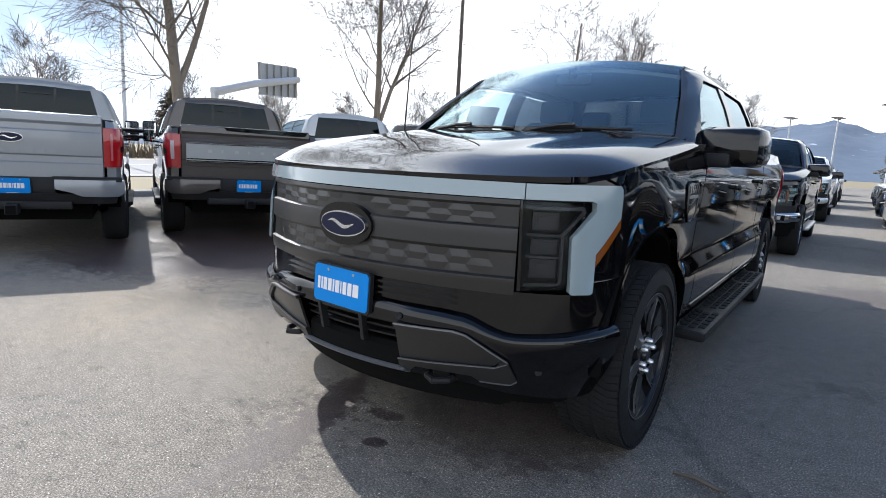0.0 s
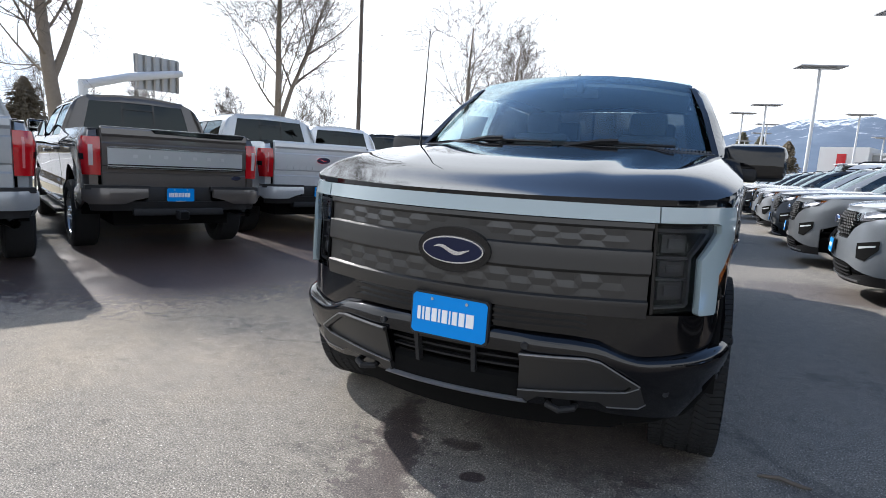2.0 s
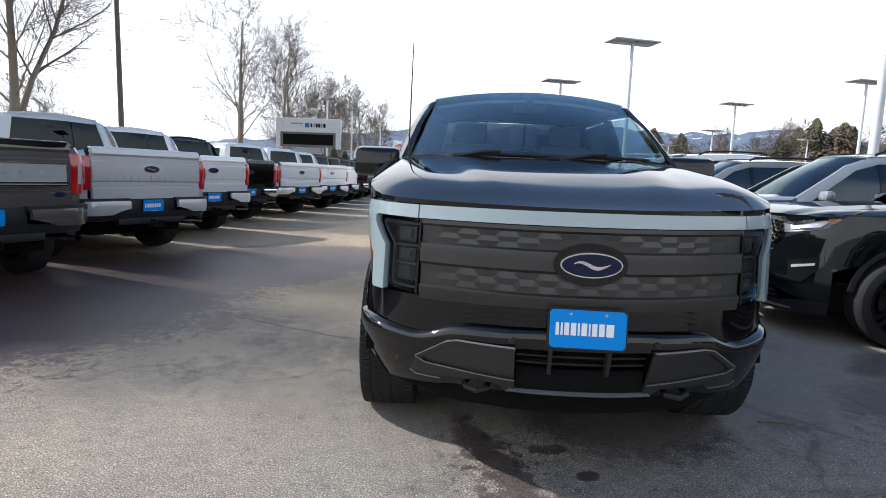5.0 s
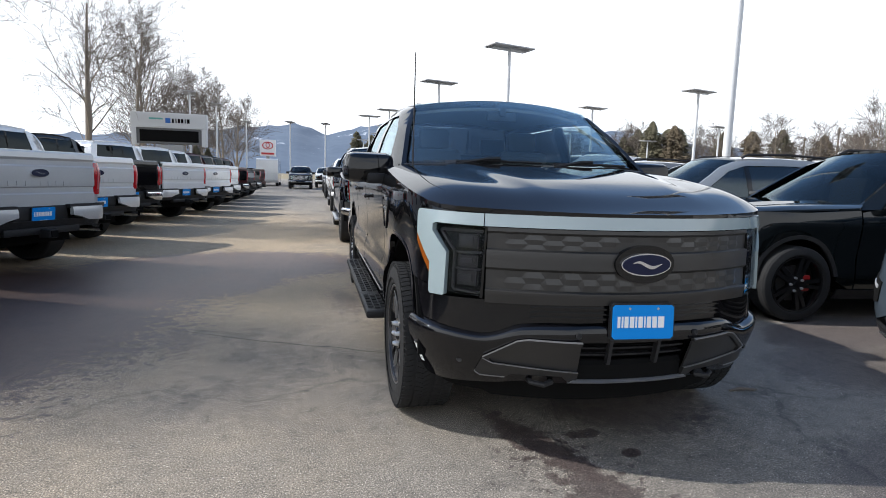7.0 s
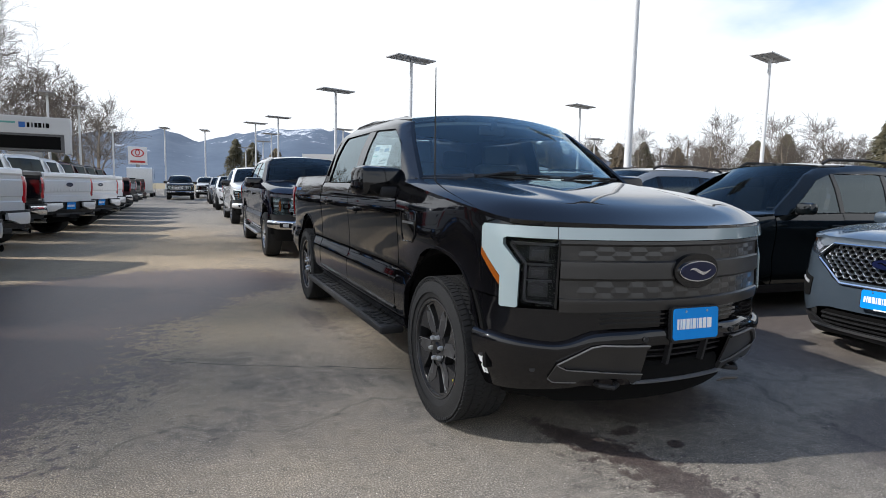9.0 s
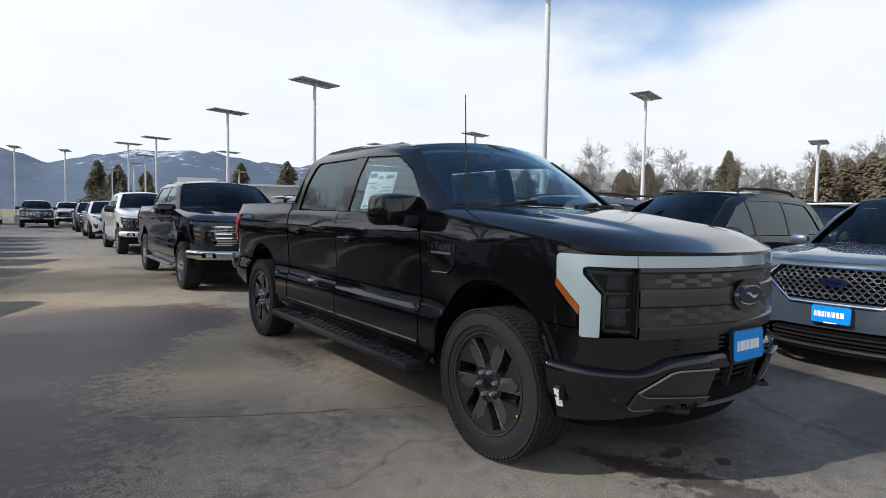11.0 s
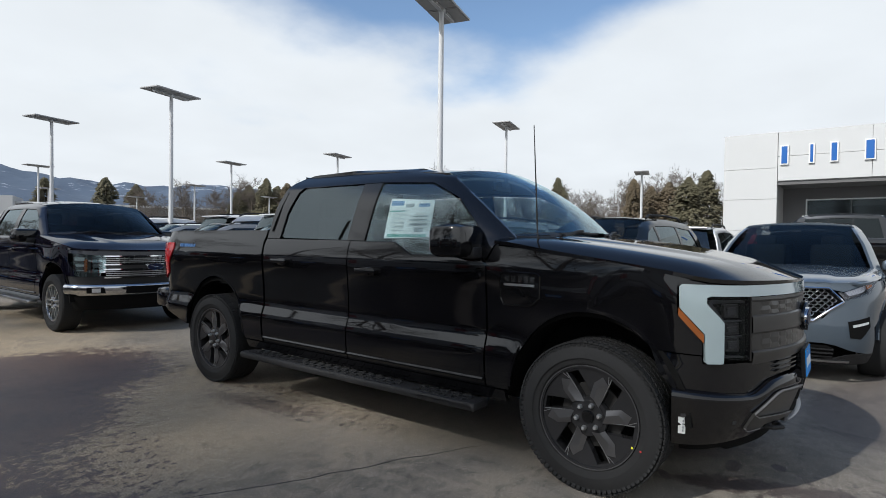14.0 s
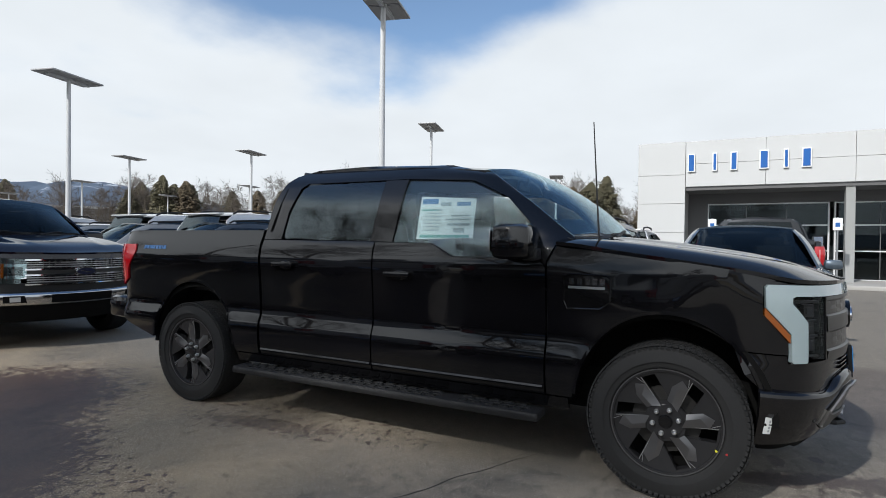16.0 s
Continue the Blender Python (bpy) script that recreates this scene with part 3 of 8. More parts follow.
# ---- pickup trucks: nose towards -y, front axle at y = 0 ----
TRUCK = Plan([(0, -0.905), (0.2, -0.892), (0.4, -0.848), (0.6, -0.772), (0.75, -0.695), (0.85, -0.615), (0.915, -0.51), (0.95, -0.38), (0.968, -0.2), (0.978, 0.0), (0.985, 0.6),
              (0.985, 1.6), (0.985, 2.9), (0.985, 4.2), (0.975, 4.56), (0.945, 4.66), (0.88, 4.69), (0.5, 4.70), (0, 4.705)])
SIDE_IN = [(0.30, 0.10), (0.40, 0.055), (0.50, 0.012), (0.62, 0.0), (0.70, 0.0), (0.785, 0.032), (0.95, 0.024), (1.15, 0.006), (1.22, 0.004), (1.33, 0.028), (1.345, 0.045), (1.63, 0.135), (1.80, 0.215), (1.88, 0.32)]
NOSE_IN = [(0.30, 0.09), (0.42, 0.04), (0.60, 0.0), (0.80, 0.0), (1.10, 0.012), (1.20, 0.03)]


def truck_in(u, z):
    k = min(1.0, max(0.0, (u - 1.0) / 0.35))
    # the fender swells above the wheel
    swell = 0.024 * ease((u - 1.28) / 0.3) * ease((FENDER_END - u) / 0.35) * math.sin(math.pi * min(1.0, max(0.0, (z - 0.78) / 0.44))) ** 2
    return (1 - k) * curve(NOSE_IN, z) + k * curve(SIDE_IN, z) - swell


FENDER_END = TRUCK.at_y(0.62)


def side_poly(pts):
    """(y, z) on the side to (u, z)."""
    return [(TRUCK.at_y(y), z) for y, z in pts]


def rim_gap(plan, x, y, n):
    """Distance from a point inside to the first n stretches of the outline."""
    ax, ay, bx, by = plan.x[:n], plan.y[:n], plan.x[1:n + 1], plan.y[1:n + 1]
    dx, dy = bx - ax, by - ay
    t = np.clip(((abs(x) - ax) * dx + (y - ay) * dy) / (dx * dx + dy * dy + 1e-12), 0, 1)
    return float(np.min(np.hypot(ax + t * dx - abs(x), ay + t * dy - y)))


def hood_z(x, y):
    e = rim_gap(TRUCK, x, y, 120)
    edge = smooth([(-0.95, 1.160), (-0.62, 1.172), (-0.4, 1.212), (-0.2, 1.243), (0.0, 1.270), (0.3, 1.312), (0.5, 1.345), (0.7, 1.362)], y)
    top = smooth([(-0.95, 1.172), (-0.8, 1.208), (-0.6, 1.252), (-0.4, 1.290), (0.0, 1.347), (0.35, 1.383), (0.75, 1.40)], y)
    dome = 0.64 - 0.17 * ease((0.4 - y) / 1.1)
    top += 0.015 * ease((dome + 0.03 - abs(x)) / 0.15) * ease((y + 0.80) / 0.45) - 0.05 * max(0.0, abs(x) - 0.45) ** 1.5
    r = smooth([(-0.95, 0.30), (-0.3, 0.25), (0.2, 0.22), (0.5, 0.17)], y)
    q = 1.0 - min(1.0, e / r)
    return edge + (top - edge) * (1 - q**2.4)


def hood_poly(back):
    pts = []
    for u in np.linspace(0, TRUCK.at_y(0.60), 26):
        x, y, nx, ny = TRUCK.at(float(u))
        pts.append((x - nx * 0.012, y - ny * 0.012))
    right = pts + [(0.80, back + 0.06), (0.5, back - 0.06), (0.0, back - 0.10)]
    return right + [(-x, y) for x, y in right[::-1] if x > 0.001]


ARCH_F = arc(0.01, 0.45, 0.485, 175, 5, 16, 0.545)
ARCH_R = arc(3.68, 0.47, 0.49, 175, 5, 16, 0.54)
WIN_F = [(0.70, 1.262), (1.27, 1.262), (1.43, 1.343), (1.73, 1.345), (1.70, 1.760), (1.685, 1.772), (1.215, 1.746), (0.965, 1.63), (0.775, 1.45)]
WIN_R = [(1.93, 1.35), (2.70, 1.36), (2.725, 1.385), (2.71, 1.56), (2.655, 1.74), (2.61, 1.772), (1.91, 1.775), (1.90, 1.76)]


def cab_and_bed(root, coat, interior=True, screen=SCREEN_GLASS, front_glass=CLEAR_GLASS, rear_glass=PRIVACY):
    """Panels, glass and cabin that all the pickups have in common."""
    on = wrap(TRUCK, truck_in)
    part("hood", shell(hood_poly(0.48), lambda x, y, d: Vector((x, y, hood_z(x, y) - d)), 0.03 if interior else 0.09, 0.035 if interior else 0.09, 0.02), coat, root)
    fender = [(TRUCK.at_y(0.648), 0.47), (TRUCK.at_y(0.648), 1.235), (TRUCK.at_y(0.60), 1.330), (TRUCK.at_y(0.50), 1.341), (TRUCK.at_y(0.3), 1.308), (TRUCK.at_y(0.0), 1.266), (TRUCK.at_y(-0.2), 1.239), (TRUCK.at_y(-0.4), 1.208), (TRUCK.at_y(-0.52), 1.182), (1.112, 1.156), (1.112, 1.005), (0.992, 0.868), (0.992, 0.808), (1.235, 0.818)]
    fender += [(TRUCK.at_y(y), z) for y, z in ARCH_F if not (y < 0 and z < 0.80)] + [(TRUCK.at_y(0.50), 0.47)]
    fdoor = side_poly([(0.66, 0.47), (1.868, 0.47), (1.868, 1.341), (1.43, 1.338), (1.27, 1.256), (0.70, 1.254), (0.66, 1.205)])
    rdoor = side_poly([(1.880, 0.47), (2.905, 0.47), (2.905, 1.35), (1.880, 1.345)])
    bedside = side_poly([(2.93, 0.47)] + [(3.18, 0.47)] + ARCH_R[1:-1] + [(4.18, 0.50), (4.52, 0.60), (4.62, 0.66)]) + [(TRUCK.at_y(4.62) + 0.17, 0.66), (TRUCK.at_y(4.62) + 0.17, 1.40), (TRUCK.at_y(4.5), 1.422), (TRUCK.at_y(2.93), 1.424)]
    cab = side_poly([(0.50, 1.372), (0.61, 1.338), (0.66, 1.240), (0.685, 1.258), (0.762, 1.455), (0.952, 1.638), (1.205, 1.757), (1.70, 1.784), (2.61, 1.784), (2.665, 1.745), (2.722, 1.56), (2.735, 1.355), (2.905, 1.355), (2.895, 1.58), (2.878, 1.68), (2.848, 1.765), (2.80, 1.835), (2.73, 1.874), (2.60, 1.898),
                     (2.0, 1.910), (1.45, 1.889), (1.10, 1.806), (0.80, 1.600)])
    def rounded(u, z, d):
        # the pillar turns inwards to the windscreen
        front = curve([(1.215, 0.44), (1.368, 0.50), (1.600, 0.80), (1.806, 1.10), (1.880, 1.45), (1.90, 2.0)], z)
        q = max(0.0, 1.0 - (float(np.interp(abs(u), TRUCK.u, TRUCK.y)) - front) / 0.16)
        return on(u, z, d + 0.055 * min(1.0, q) ** 1.6)
    pillar = side_poly([(1.74, 1.346), (1.92, 1.348), (1.895, 1.782), (1.71, 1.778)])
    lip_f = [(TRUCK.at_y(y), z) for y, z in arc(0.01, 0.45, 0.487, 165, 5, 20, 0.547)] + [(TRUCK.at_y(y), z) for y, z in arc(0.01, 0.45, 0.470, 5, 165, 20, 0.530)]
    lip_r = [(TRUCK.at_y(y), z) for y, z in arc(3.68, 0.47, 0.492, 175, 5, 20, 0.542)] + [(TRUCK.at_y(y), z) for y, z in arc(3.68, 0.47, 0.475, 5, 175, 20, 0.525)]
    for s in (1, -1):
        flip = (lambda p: p) if s > 0 else (lambda p: [(-a, b) for a, b in p][::-1])
        part("fender", shell(flip(fender), on, 0.07, 0.06, 0.02), coat, root)
        part("wheel_arch_lip", shell(flip(lip_f), wrap(TRUCK, truck_in, 0.003), 0.08, 0.3, 0.03), coat, root)
        part("wheel_arch_lip", shell(flip(lip_r), wrap(TRUCK, truck_in, 0.003), 0.08, 0.3, 0.03), coat, root)
        d1 = part("front_door", shell(flip(fdoor), on, 0.12, 0.05, 0.03), coat, root)
        d2 = part("rear_door", shell(flip(rdoor), on, 0.12, 0.05, 0.03), coat, root)
        part("bedside", shell(flip(bedside), on, 0.10, 0.05, 0.03), coat, root)
        part("cab_side", shell(flip(cab), rounded, 0.05, 0.03, 0.03), coat, root)
        part("pillar_cover", shell(flip(pillar), wrap(TRUCK, truck_in, -0.004), 0.1, 0.06, 0.02), GLOSS_BLACK, root)
        part("window", shell(flip(side_poly(WIN_F)), wrap(TRUCK, truck_in, -0.012), 0.15, 0.06, 0.004), front_glass, d1)
        part("window", shell(flip(side_poly(WIN_R)), wrap(TRUCK, truck_in, -0.012), 0.15, 0.06, 0.004), rear_glass, d2)
        part("rocker", shell(flip(side_poly([(0.52, 0.395), (3.16, 0.395), (3.16, 0.463), (0.52, 0.463)])), wrap(TRUCK, truck_in, 0.010), 0.3, 0.03, 0.03), coat, root)
        for door, y0, y1 in ((d1, 0.668, 1.862), (d2, 1.886, 2.898)):
            lip = [(0.500, 0.004), (0.512, 0.012), (0.522, 0.004)]
            fold = lambda u, z, d: wrap(TRUCK, truck_in, curve(lip, z))(u, z, d)
            part("door_moulding", shell(flip(side_poly([(y0, 0.500), (y1, 0.500), (y1, 0.522), (y0, 0.522)])), fold, 0.3, 0.011, 0.02), coat, door)
        for door, y, z in ((d1, 1.66, 1.132), (d2, 2.66, 1.170)):
            bm = bmesh.new()
            x = TRUCK.half(y) - curve(SIDE_IN, z)
            add_box(bm, (0.022, 0.20, 0.034), Matrix.Translation((s * (x + 0.030), y, z)), 0.010)
            for yy in (-0.085, 0.085):
                add_box(bm, (0.03, 0.026, 0.026), Matrix.Translation((s * (x + 0.014), y + yy, z)), 0.006)
            add_ring(bm, [(0.0001, 0.003), (0.038, 0.003), (0.043, 0.0), (0.0001, 0.0)], 16, Matrix.Translation((s * x, y - 0.01, z - 0.006)) @ Matrix.Diagonal((s, 1.5, 0.75, 1)))
            part("handle", bm, coat, door)
    # roof, screens, cab back
    roof = [(-0.690, 1.17), (-0.4, 1.105), (0, 1.07), (0.4, 1.105), (0.690, 1.17), (0.690, 1.5), (0.672, 2.0), (0.65, 2.76), (0.5, 2.81), (-0.5, 2.81), (-0.65, 2.76), (-0.672, 2.0), (-0.690, 1.5)]
    rz = lambda x, y, d: Vector((x, y, 1.952 - 0.062 * (x / 0.66) ** 2 - 0.055 * max(0.0, 2.15 - y) ** 1.8 - 0.05 * max(0.0, y - 2.3) ** 2 - d))
    part("roof", shell(roof, rz, 0.11, 0.12, 0.03), coat, root)
    part("headliner", shell([(x * 0.97, y + 0.03 if y < 2 else y - 0.04) for x, y in roof], lambda x, y, d: rz(x, y, d + 0.05), 0.2, 0.2, 0.02), HEADLINER, root)
    ws = [(-0.850, 0.570, 1.388), (0.850, 0.570, 1.388), (0.680, 1.15, 1.838), (-0.680, 1.15, 1.838)]
    part("windscreen", patch(ws, (0, -0.150, 0.072), 16, 10, 0.006, foot=(0, -0.115, -0.012)), screen, root)
    part("rear_window", patch([(0.70, 2.885, 1.44), (-0.70, 2.885, 1.44), (-0.60, 2.815, 1.83), (0.60, 2.815, 1.83)], (0, 0.02, 0.0), 8, 4, 0.006), rear_glass, root)
    bm = patch([(0.93, 2.90, 0.80), (-0.93, 2.90, 0.80), (-0.88, 2.885, 1.445), (0.88, 2.885, 1.445)], (0, 0.02, 0), 8, 4, 0.03)
    corner = [(0.69, 1.42), (0.93, 1.42), (0.905, 1.50), (0.86, 1.62), (0.80, 1.745), (0.745, 1.81), (0.66, 1.862), (0.58, 1.862), (0.595, 1.82)]
    for g in (corner, [(-a, b) for a, b in corner]):
        shell(g, lambda a, b, d: Vector((a, 2.902 - 0.19 * (b - 1.42) - 0.10 * max(0.0, abs(a) - 0.6) - d, b)), 0.08, 0.06, 0.02, bm)
    patch([(0.61, 2.815, 1.82), (-0.61, 2.815, 1.82), (-0.62, 2.79, 1.900), (0.62, 2.79, 1.900)], (0, 0.02, 0.03), 6, 2, 0.02, bm)
    part("cab_back", bm, coat, root)
    for x in (-0.20, 0.20):
        bm = bmesh.new()
        add_box(bm, (0.022, 0.012, 0.40), Matrix.Translation((x, 2.862, 1.64)) @ Matrix.Rotation(0.18, 4, "X"))
        part("rear_window_divider", bm, GLOSS_BLACK, root)
    # cowl and wipers
    cowl = [(-0.885, 0.62), (-0.80, 0.545), (-0.5, 0.42), (0, 0.375), (0.5, 0.42), (0.80, 0.545), (0.885, 0.62), (0.885, 0.485), (0.80, 0.46), (0.5, 0.34), (0, 0.30), (-0.5, 0.34), (-0.80, 0.46), (-0.885, 0.485)]
    grate = part("cowl", shell(cowl, lambda x, y, d: Vector((x, y, 1.378 - 0.02 * abs(x) - 0.10 * max(0.0, abs(x) - 0.70) - d)), 0.15, 0.1, 0.05), TRIM, root)
    if interior:
        # slatted vents between hood and glass at both ends of the cowl
        for s in (1, -1):
            def vent(x, v, d):
                w = 1 - (x / 0.85) ** 2
                top = Vector((s * x, 0.566 - 0.2125 * w, 1.396 + 0.034 * w))
                y = top.y - 0.085 + 0.03 * max(0.0, x - 0.80) / 0.09
                low = Vector((s * x, y, hood_z(x, y) + 0.003))
                return low.lerp(top, v) + Vector((0, 0.4, -1)) * d
            part("cowl_vent", shell([(0.52, 0.0), (0.60, -0.1), (0.89, -0.1), (0.89, 1.05), (0.52, 1.05)], vent, 0.025, 0.25, 0.012), TRIM, grate, "slatted black cowl vent")
            bm = bmesh.new()
            for k in range(13):
                x = 0.61 + 0.018 * k
                shell([(x, 0.30), (x + 0.009, 0.30), (x + 0.009, 0.80), (x, 0.80)], lambda a, b, d: vent(a, b, d - 0.003), 0.02, 0.3, 0.004, bm)
            tagged(part("vent_slats", bm, GLOSS_BLACK, grate), kind="stuff")
    for x0, x1 in ((-0.55, 0.02), (0.10, 0.66)):
        bm = bmesh.new()
        y0, y1 = 0.40 - 0.10 * (1 - (x0 / 0.8) ** 2), 0.42 - 0.10 * (1 - (x1 / 0.8) ** 2)
        add_tube(bm, [(x0, y0 + 0.02, 1.405), ((x0 + x1) / 2, (y0 + y1) / 2 + 0.015, 1.415), (x1, y1 + 0.03, 1.412)], 0.009, 6)
        add_tube(bm, [(x0, y0 - 0.01, 1.39), ((x0 * 2 + x1) / 3, (y0 + y1) / 2 - 0.005, 1.425), ((x0 + x1) / 2, (y0 + y1) / 2 + 0.005, 1.43)], 0.011, 6)
        part("wiper", bm, TRIM, root)
    # bed
    bm = bmesh.new()
    add_box(bm, (1.66, 1.72, 0.04), Matrix.Translation((0, 3.80, 0.93)))
    for s in (1, -1):
        add_box(bm, (0.03, 1.72, 0.48), Matrix.Translation((s * 0.80, 3.80, 1.17)))
        add_box(bm, (0.10, 1.70, 0.024), Matrix.Translation((s * 0.850, 3.78, 1.400)), 0.008)
    add_box(bm, (1.66, 0.03, 0.48), Matrix.Translation((0, 2.95, 1.17)))
    part("bed_liner", bm, TRIM, root)
    # underside, wheel housings, near-black to stand in for their shade
    bm = bmesh.new()
    add_box(bm, (1.30, 5.0, 0.26), Matrix.Translation((0, 1.95, 0.47)))
    add_box(bm, (1.86, 2.45, 0.10), Matrix.Translation((0, 1.83, 0.48)))
    add_box(bm, (1.70, 1.8, 0.36), Matrix.Translation((0, 1.83, 0.68)))
    add_box(bm, (1.20, 0.46, 0.46), Matrix.Translation((0, -0.36, 0.75)))
    add_box(bm, (1.55, 0.16, 0.30), Matrix.Translation((0, 4.52, 0.80)))
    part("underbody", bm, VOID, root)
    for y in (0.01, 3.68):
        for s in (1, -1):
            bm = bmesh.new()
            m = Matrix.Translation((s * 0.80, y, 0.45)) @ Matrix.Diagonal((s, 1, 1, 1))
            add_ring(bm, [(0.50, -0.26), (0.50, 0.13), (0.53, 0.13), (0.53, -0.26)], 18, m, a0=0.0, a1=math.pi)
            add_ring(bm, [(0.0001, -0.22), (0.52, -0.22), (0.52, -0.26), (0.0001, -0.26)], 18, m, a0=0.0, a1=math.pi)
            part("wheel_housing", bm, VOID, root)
    for y in (0.0, 3.69):
        bm = bmesh.new()
        add_tube(bm, [(-0.80, y, 0.41), (0.80, y, 0.41)], 0.045, 8)
        bmesh.ops.create_uvsphere(bm, u_segments=12, v_segments=8, radius=0.15, matrix=Matrix.Translation((0.0, y, 0.41)))
        part("axle", bm, VOID, root)
    if interior:
        cabin(root)


def cabin(root):
    bm = bmesh.new()
    add_box(bm, (1.58, 0.42, 0.26), Matrix.Translation((0, 0.74, 1.20)), 0.05)
    add_box(bm, (0.34, 0.05, 0.22), Matrix.Translation((0, 0.96, 1.19)), 0.02)
    add_box(bm, (0.36, 0.26, 0.05), Matrix.Translation((0.40, 0.70, 1.345)), 0.02)
    part("dashboard", bm, CABIN, root)
    bm = bmesh.new()
    add_box(bm, (1.66, 2.2, 0.04), Matrix.Translation((0, 1.8, 0.80)))
    add_box(bm, (0.28, 1.0, 0.36), Matrix.Translation((0, 1.35, 0.97)), 0.03)
    for s in (1, -1):
        add_box(bm, (0.05, 2.1, 0.44), Matrix.Translation((s * 0.89, 1.78, 1.04)))
    part("cabin_floor", bm, CABIN, root)
    for x, y, w in ((-0.40, 1.55, 0.52), (0.40, 1.55, 0.52), (0.0, 2.45, 1.36)):
        bm = bmesh.new()
        add_box(bm, (w, 0.50, 0.18), Matrix.Translation((x, y - 0.18, 0.98)), 0.06)
        add_box(bm, (w, 0.14, 0.62), Matrix.Translation((x, y + 0.12, 1.24)) @ Matrix.Rotation(-0.20, 4, "X"), 0.05, taper=(0.86, 1))
        for hx in ((x,) if w < 1 else (-0.42, 0.42)):
            add_box(bm, (0.27, 0.10, 0.18), Matrix.Translation((hx, y + 0.21, 1.63)) @ Matrix.Rotation(-0.1, 4, "X"), 0.04)
            for o in (-0.06, 0.06):
                add_tube(bm, [(hx + o, y + 0.19, 1.50), (hx + o, y + 0.21, 1.60)], 0.008, 6)
        part("seat", bm, SEAT, root)
    bm = bmesh.new()
    m = Matrix.Translation((0.40, 1.06, 1.25)) @ Matrix.Rotation(radians(65), 4, "X") @ Matrix.Rotation(radians(90), 4, "Y")
    add_ring(bm, [(0.19 + 0.016 * math.cos(a), 0.016 * math.sin(a)) for a in np.linspace(0, 2 * math.pi, 9)[:-1]], 28, m)
    add_ring(bm, [(0.0001, 0.02), (0.07, 0.015), (0.075, -0.03), (0.0001, -0.03)], 16, m)
    for a in (0, 180, 270):
        c, s_ = math.cos(radians(a)), math.sin(radians(a))
        add_tube(bm, [m @ Vector((0, 0.05 * s_, 0.05 * c)), m @ Vector((0, 0.185 * s_, 0.185 * c))], 0.016, 6)
    part("steering_wheel", bm, CABIN, root)
    bm = bmesh.new()
    add_box(bm, (0.24, 0.03, 0.07), Matrix.Translation((0, 1.14, 1.78)), 0.012)
    add_box(bm, (0.05, 0.08, 0.10), Matrix.Translation((0, 1.13, 1.83)), 0.012)
    part("inside_mirror", bm, CABIN, root)


def door_mirror(root, s, coat, tall=False):
    """An outside mirror on the side s."""
    bm = bmesh.new()
    if tall:
        add_box(bm, (0.24, 0.13, 0.36), Matrix.Translation((s * 1.34, 0.66, 1.40)), 0.04)
    else:
        add_box(bm, (0.33, 0.245, 0.20), Matrix.Translation((s * 1.060, 0.812, 1.355)) @ Matrix.Rotation(s * -0.12, 4, "Z"), 0.052, taper=(0.97, 0.93))
    ob = part("mirror_housing", bm, coat, root)
    bm = bmesh.new()
    if tall:
        add_tube(bm, [(s * 0.92, 0.76, 1.30), (s * 1.27, 0.68, 1.30)], 0.028, 8)
        add_tube(bm, [(s * 0.92, 0.76, 1.40), (s * 1.27, 0.68, 1.40)], 0.028, 8)
    else:
        add_box(bm, (0.22, 0.10, 0.075), Matrix.Translation((s * 0.97, 0.74, 1.285)) @ Matrix.Rotation(s * -0.1, 4, "Z"), 0.02)
        add_box(bm, (0.03, 0.22, 0.11), Matrix.Translation((s * 0.935, 0.78, 1.275)), 0.012)
    part("mirror_arm", bm, TRIM, ob)
    bm = bmesh.new()
    if tall:
        add_box(bm, (0.19, 0.006, 0.30), Matrix.Translation((s * 1.34, 0.728, 1.40)), 0.002)
    else:
        add_box(bm, (0.25, 0.006, 0.125), Matrix.Translation((s * 1.065, 0.940, 1.358)) @ Matrix.Rotation(s * -0.12, 4, "Z"), 0.002)
    part("mirror_glass", bm, MIRROR, ob)


LETTERS = [(-0.128, 0.013), (-0.108, 0.008), (-0.094, 0.019), (-0.068, 0.021), (-0.041, 0.008), (-0.026, 0.022), (0.003, 0.006), (0.016, 0.020), (0.043, 0.022), (0.072, 0.030)]


